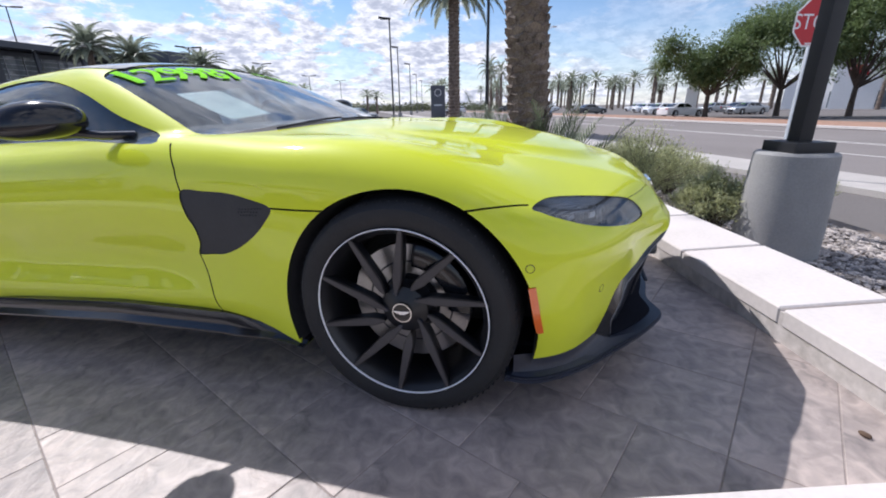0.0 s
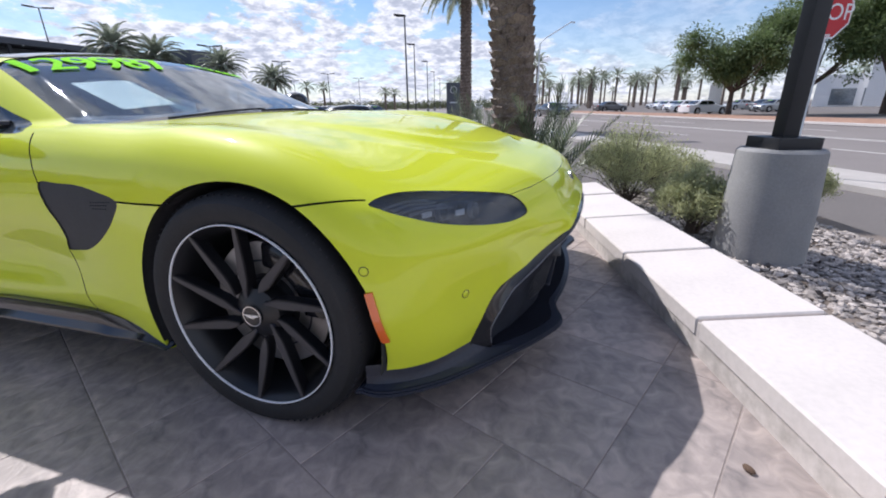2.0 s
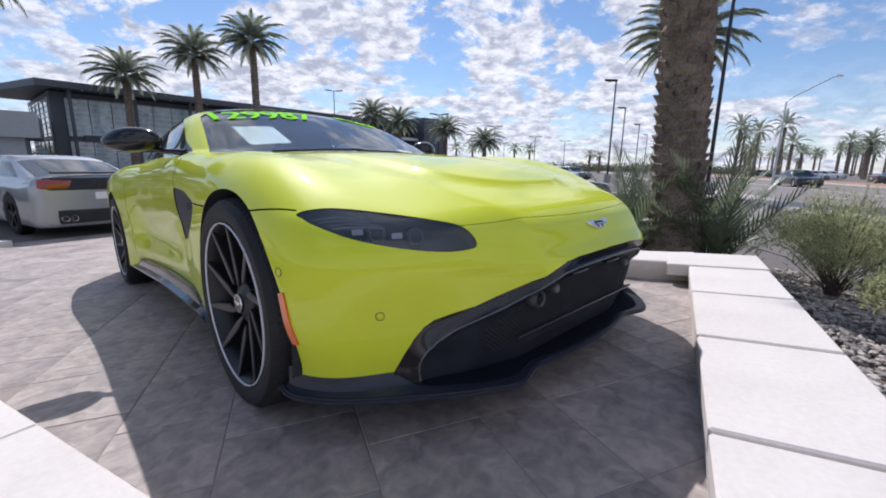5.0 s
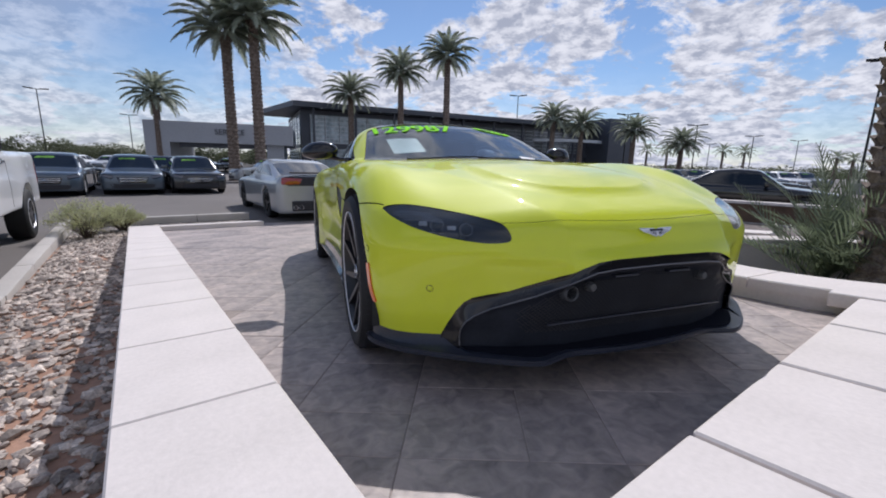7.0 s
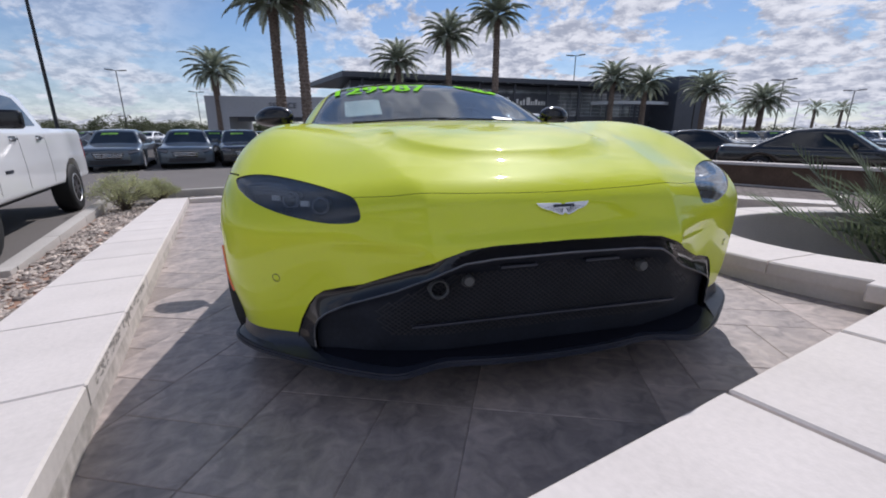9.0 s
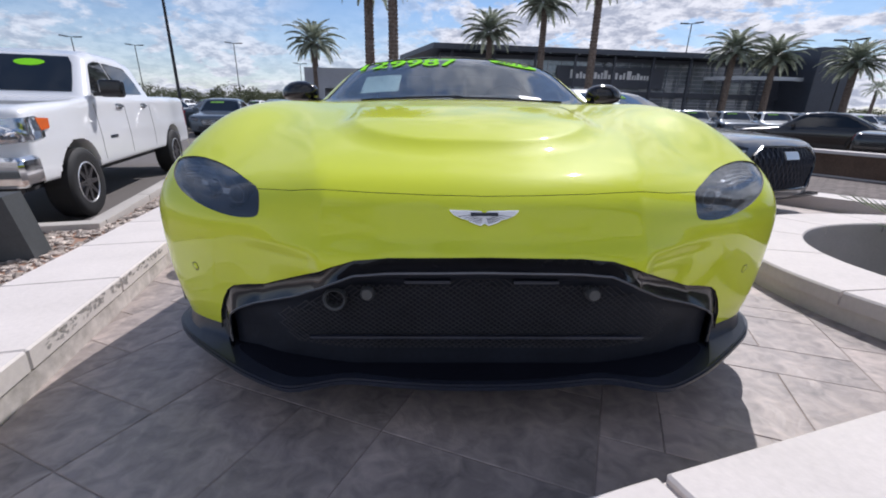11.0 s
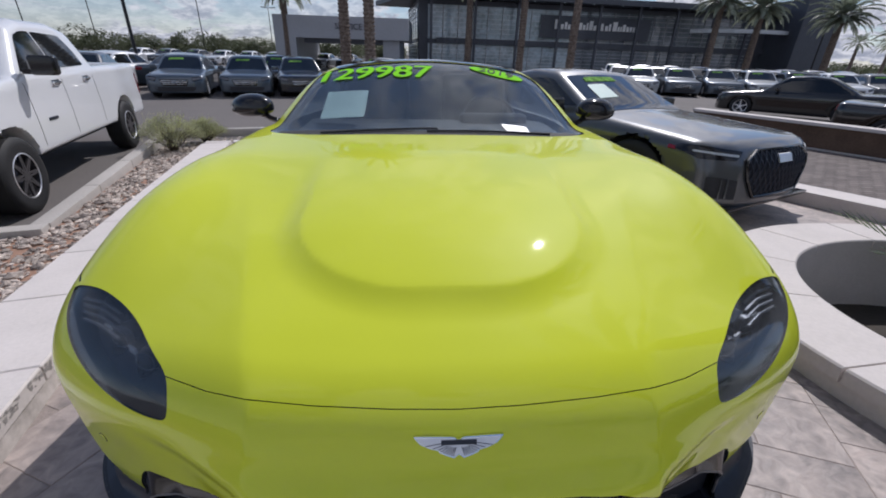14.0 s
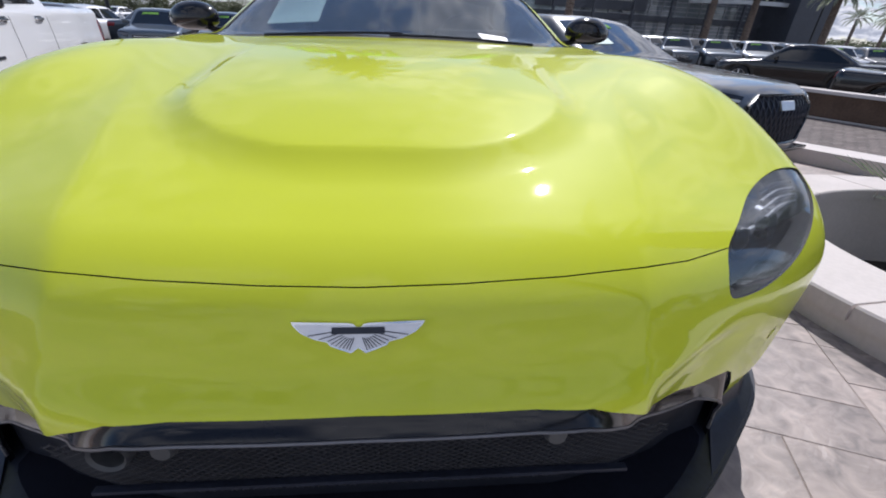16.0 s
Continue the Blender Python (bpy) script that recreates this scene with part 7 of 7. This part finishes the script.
A, B = ground_at(0.4, 49), ground_at(43.0, 73.7)
bf, blen = building_frame(A, B)
show = thing("showroom", bf, "long dark two-storey glass car showroom with an overhanging roof", "building")
part("wall", box((blen - 4, 14, 7.1), pose(blen / 2 - 1, 9.2, 3.55)), FACADE_DARK, show)
rb = prism([(0, 0), (blen - 2, 0), (blen - 2, 18), (-3.4, 14)], 7.2, 7.75, 2)
roof = part("roof", rb, FACADE_DARK, show, "flat charcoal roof slab")
for k in range(14):
    part("downlight", box((.12, .12, .5), pose(3 + k * (blen - 6) / 13, .2, 7.35)), MULLION, roof)
# the first ten bays carry the stronger painted reflection
for k in range(24):
    x = 2.0 + k * (blen - 10) / 24
    w = (blen - 10) / 24
    for z, h in ((1.55, 2.6), (4.95, 3.3)):
        win = part("window", box((w - .12, .06, h), pose(x + w / 2, 2.16, z)), SHEEN_GLASS if k < 10 else BUILDING_GLASS, show)
        bm = bmesh.new()
        for q in range(7):
            add_box(bm, (w - .1, .05, .06), pose(x + w / 2, 2.11, z - h / 2 + h * (q + .5) / 7))
        add_box(bm, (.06, .06, h), pose(x + .03, 2.10, z))
        part("mullion", bm, MULLION if k < 10 else FACADE_GREY, win)
for k in range(5):
    for z, h in ((1.55, 2.6), (4.95, 3.3)):
        win = part("window", box((.06, 2.2, h), pose(.96, 4.0 + 2.5 * k, z)), SHEEN_GLASS, show)
        bm = bmesh.new()
        for q in range(7):
            add_box(bm, (.05, 2.2, .06), pose(.91, 4.0 + 2.5 * k, z - h / 2 + h * (q + .5) / 7))
        add_box(bm, (.06, .06, h), pose(.90, 2.9 + 2.5 * k, z))
        part("mullion", bm, MULLION, win)
part("fascia", box((blen - 8, .3, .55), pose(blen / 2 - 1, 2.0, 3.15)), FACADE_DARK, show)
board = part("sign_board", box((13.5, .12, 2.3), pose(21.5, 1.85, 4.95)), FACADE_DARK, show)
x = 16.4
for wide in (.62, .34, .28, .30, .34, .36, .34, .30, .22, .42, .32, .34, .30, 0, .34, .24, 0, .52, .22, .16, .34, .32, .26, .24):
    if wide:
        tall_ = .95 if wide > .4 else random.choice([.5, .5, .72])
        part("sign_bar", box((wide, .06, tall_), pose(x + wide / 2, 1.76, 4.75 + tall_ / 2), .02), SIGN_WHITE, board, "pale raised sign letter shape")
    x += wide + .12
part("tower", box((5.4, 9, 8.6), pose(blen - 3.2, 2.2, 4.3)), FACADE_DARK, show, "tall charcoal end tower")
part("tower_emblem", lathe([(.55, 0), (.62, .02), (.62, -.02)], 28, pose(blen - 3.2, -2.33, 7.5, 0, 0, -90), True), MULLION, show)
for k in range(9):
    part("canopy_column", box((.25, .25, 7.2), pose(2.2 + k * (blen - 12) / 8, .9, 3.6)), FACADE_DARK, show)
can = ring_bm(9.0, 9.5, 5.0, 5.4, 200, 300, 24, pose(blen - 9, 8.0, 0))
part("curved_canopy", can, MULLION, show)

A2, B2 = ground_at(-15, 47), ground_at(-.5, 45)
sf2, slen = building_frame(A2, B2)
svc = thing("service_building", sf2, "low grey service building with an open drive-through", "building")
part("roof_band", box((slen + 1, 9, 1.9), pose(slen / 2, 4.5, 3.75)), FACADE_GREY, svc)
part("pier", box((2.0, 9, 4.7), pose(.49, 4.49, 2.35)), FACADE_GREY, svc)
part("inner_pier", box((1.6, 8, 2.8), pose(slen - 1.2, 4.5, 1.4)), FACADE_GREY, svc)
part("soffit_beam", box((slen - 3, .4, .45), pose(slen / 2 + .6, .9, 2.6)), FACADE_DARK, svc)
text_mesh("lettering", "SERVICE", .72, FACADE_DARK, pose(6.6, -.06, 3.85, 90, 0, 0), svc, .03)


# ---- pieces of walls and pavement, last ----
def bevelled(name, sx, sy, sz, r):
    bm = box((sx, sy, sz), Matrix(), r, 1)
    me = bpy.data.meshes.new(name)
    bm.to_mesh(me)
    bm.free()
    return me


block = bevelled("cap_block", 0.41, 0.6365, 0.07, 0.006)
block.materials.append(CONCRETE)
for k in range(13):
    ob = new("cap_block", block)
    ob.parent = wall_side
    ob.matrix_local = Matrix.Translation(on_pad(-.20, -.07 + .64 * k, .100)) @ pose(0, 0, 0, 0, 0, TURN)
end_block = bevelled("cap_block", 0.54, 0.47, 0.078, 0.006)
end_block.materials.append(CONCRETE)
ob = new("cap_block", end_block)
ob.parent = wall_front
ob.matrix_local = Matrix.Translation(on_pad(2.928, -.14, .102)) @ pose(0, 0, 0, 0, 0, TURN + 90)
for k in range(4):
    ob = new("cap_block", block)
    ob.parent = wall_front
    ob.matrix_local = Matrix.Translation(on_pad(.405 + .655 * k - .009, -.20, .100)) @ pose(0, 0, 0, 0, 0, TURN + 90)
# stamped slabs in an irregular ashlar, turned against the walls
JOINT_W = 0.0032
turn = pose(0, 0, 0, 0, 0, -23.2)
ACROSS = [-2.02, -1.565, -1.245, -.862, -.513, -.26, 0, .255, .405, .773, 1.039]
UPWARD = [-.63, -.40, -.18, 0, .20, .36, .50, .73, .92, 1.03, 1.22, 1.34]
# joints that must show: across or upward, at which line, from which to which line
FIXED = [(0, 0, 9, 10), (0, 1, 6, 8), (0, 2, 2, 6), (0, 3, 1, 3), (0, 4, 1, 3), (0, 5, 0, 2), (0, 7, 3, 5), (0, 8, 4, 6), (0, 9, 5, 7), (0, 10, 7, 11), (1, 0, 3, 4), (1, 1, 4, 5), (1, 2, 2, 3), (1, 3, 1, 2), (1, 5, 8, 9), (1, 6, 0, 1), (1, 7, 8, 11), (1, 8, 9, 10), (1, 9, 0, 1), (1, 11, 9, 10)]
LEAD = 18
ACROSS = [ACROSS[0] - .27 * k for k in range(LEAD, 0, -1)] + ACROSS + [ACROSS[-1] + .27 * k for k in range(1, 9)]
UPWARD = [UPWARD[0] - .27 * k for k in range(LEAD, 0, -1)] + UPWARD + [UPWARD[-1] + .27 * k for k in range(1, 31)]
FIXED = [(axis, line + LEAD, a + LEAD, b + LEAD) for axis, line, a, b in FIXED]


def may_lie(i, j, w, h):
    """True where a slab over these cells crosses no fixed joint."""
    for axis, line, a, b in FIXED:
        at, span, low_, tall_ = (i, w, j, h) if axis == 0 else (j, h, i, w)
        if at < line < at + span and max(a, low_) < min(b, low_ + tall_):
            return False
    return i + w < len(ACROSS) and j + h < len(UPWARD) and ACROSS[i + w] - ACROSS[i] < .72 and UPWARD[j + h] - UPWARD[j] < .56


taken, slab_meshes, count = set(), {}, 0
rnd = random.Random(11)
rest = bmesh.new()
for j in range(len(UPWARD) - 1):
    for i in range(len(ACROSS) - 1):
        if (i, j) in taken:
            continue
        opts = [(2, 2), (3, 2), (2, 1), (1, 2), (3, 1), (2, 3), (2, 2)]
        rnd.shuffle(opts)
        for w, h in opts + [(1, 1)]:
            cells = [(i + a, j + b) for a in range(w) for b in range(h)]
            if not any(c in taken for c in cells) and may_lie(i, j, w, h):
                break
        taken.update(cells)
        wide, deep_ = ACROSS[i + w] - ACROSS[i], UPWARD[j + h] - UPWARD[j]
        mid = turn @ Vector((ACROSS[i] + wide / 2, UPWARD[j] + deep_ / 2, 0))
        d = mid - CORNER
        u, v = d.dot(AX), d.dot(AY)
        if not (-.16 < u < 4.5 and -.16 < v < 9.2):
            continue
        if (mid - RING).length < 1.24 + math.hypot(wide, deep_) / 2:
            for a, b in cells:
                q = turn @ Vector(((ACROSS[a] + ACROSS[a + 1]) / 2, (UPWARD[b] + UPWARD[b + 1]) / 2, 0))
                if (q - RING).length > 1.40:
                    add_box(rest, (ACROSS[a + 1] - ACROSS[a] - JOINT_W, UPWARD[b + 1] - UPWARD[b] - JOINT_W, .02), Matrix.Translation(q + Vector((0, 0, -.010))) @ turn)
            continue
        key = (round(wide, 3), round(deep_, 3))
        if key not in slab_meshes:
            me = bevelled("slab", wide - JOINT_W, deep_ - JOINT_W, .02, .0016)
            me.materials.append(SLAB)
            slab_meshes[key] = me
        m = Matrix.Translation(mid + Vector((0, 0, -.010))) @ turn @ pose(0, 0, 0, rnd.uniform(-.15, .15), rnd.uniform(-.15, .15), 0)
        if v < 5.2 and u < 3.6 and count < 290:
            ob = new("slab", slab_meshes[key])
            ob.parent = pad
            ob.matrix_local = m
            count += 1
        else:
            add_box(rest, (wide - JOINT_W, deep_ - JOINT_W, .02), m)
ob = part("slab_field", rest, SLAB, pad, smooth=0)
ob["kind"] = "stuff"
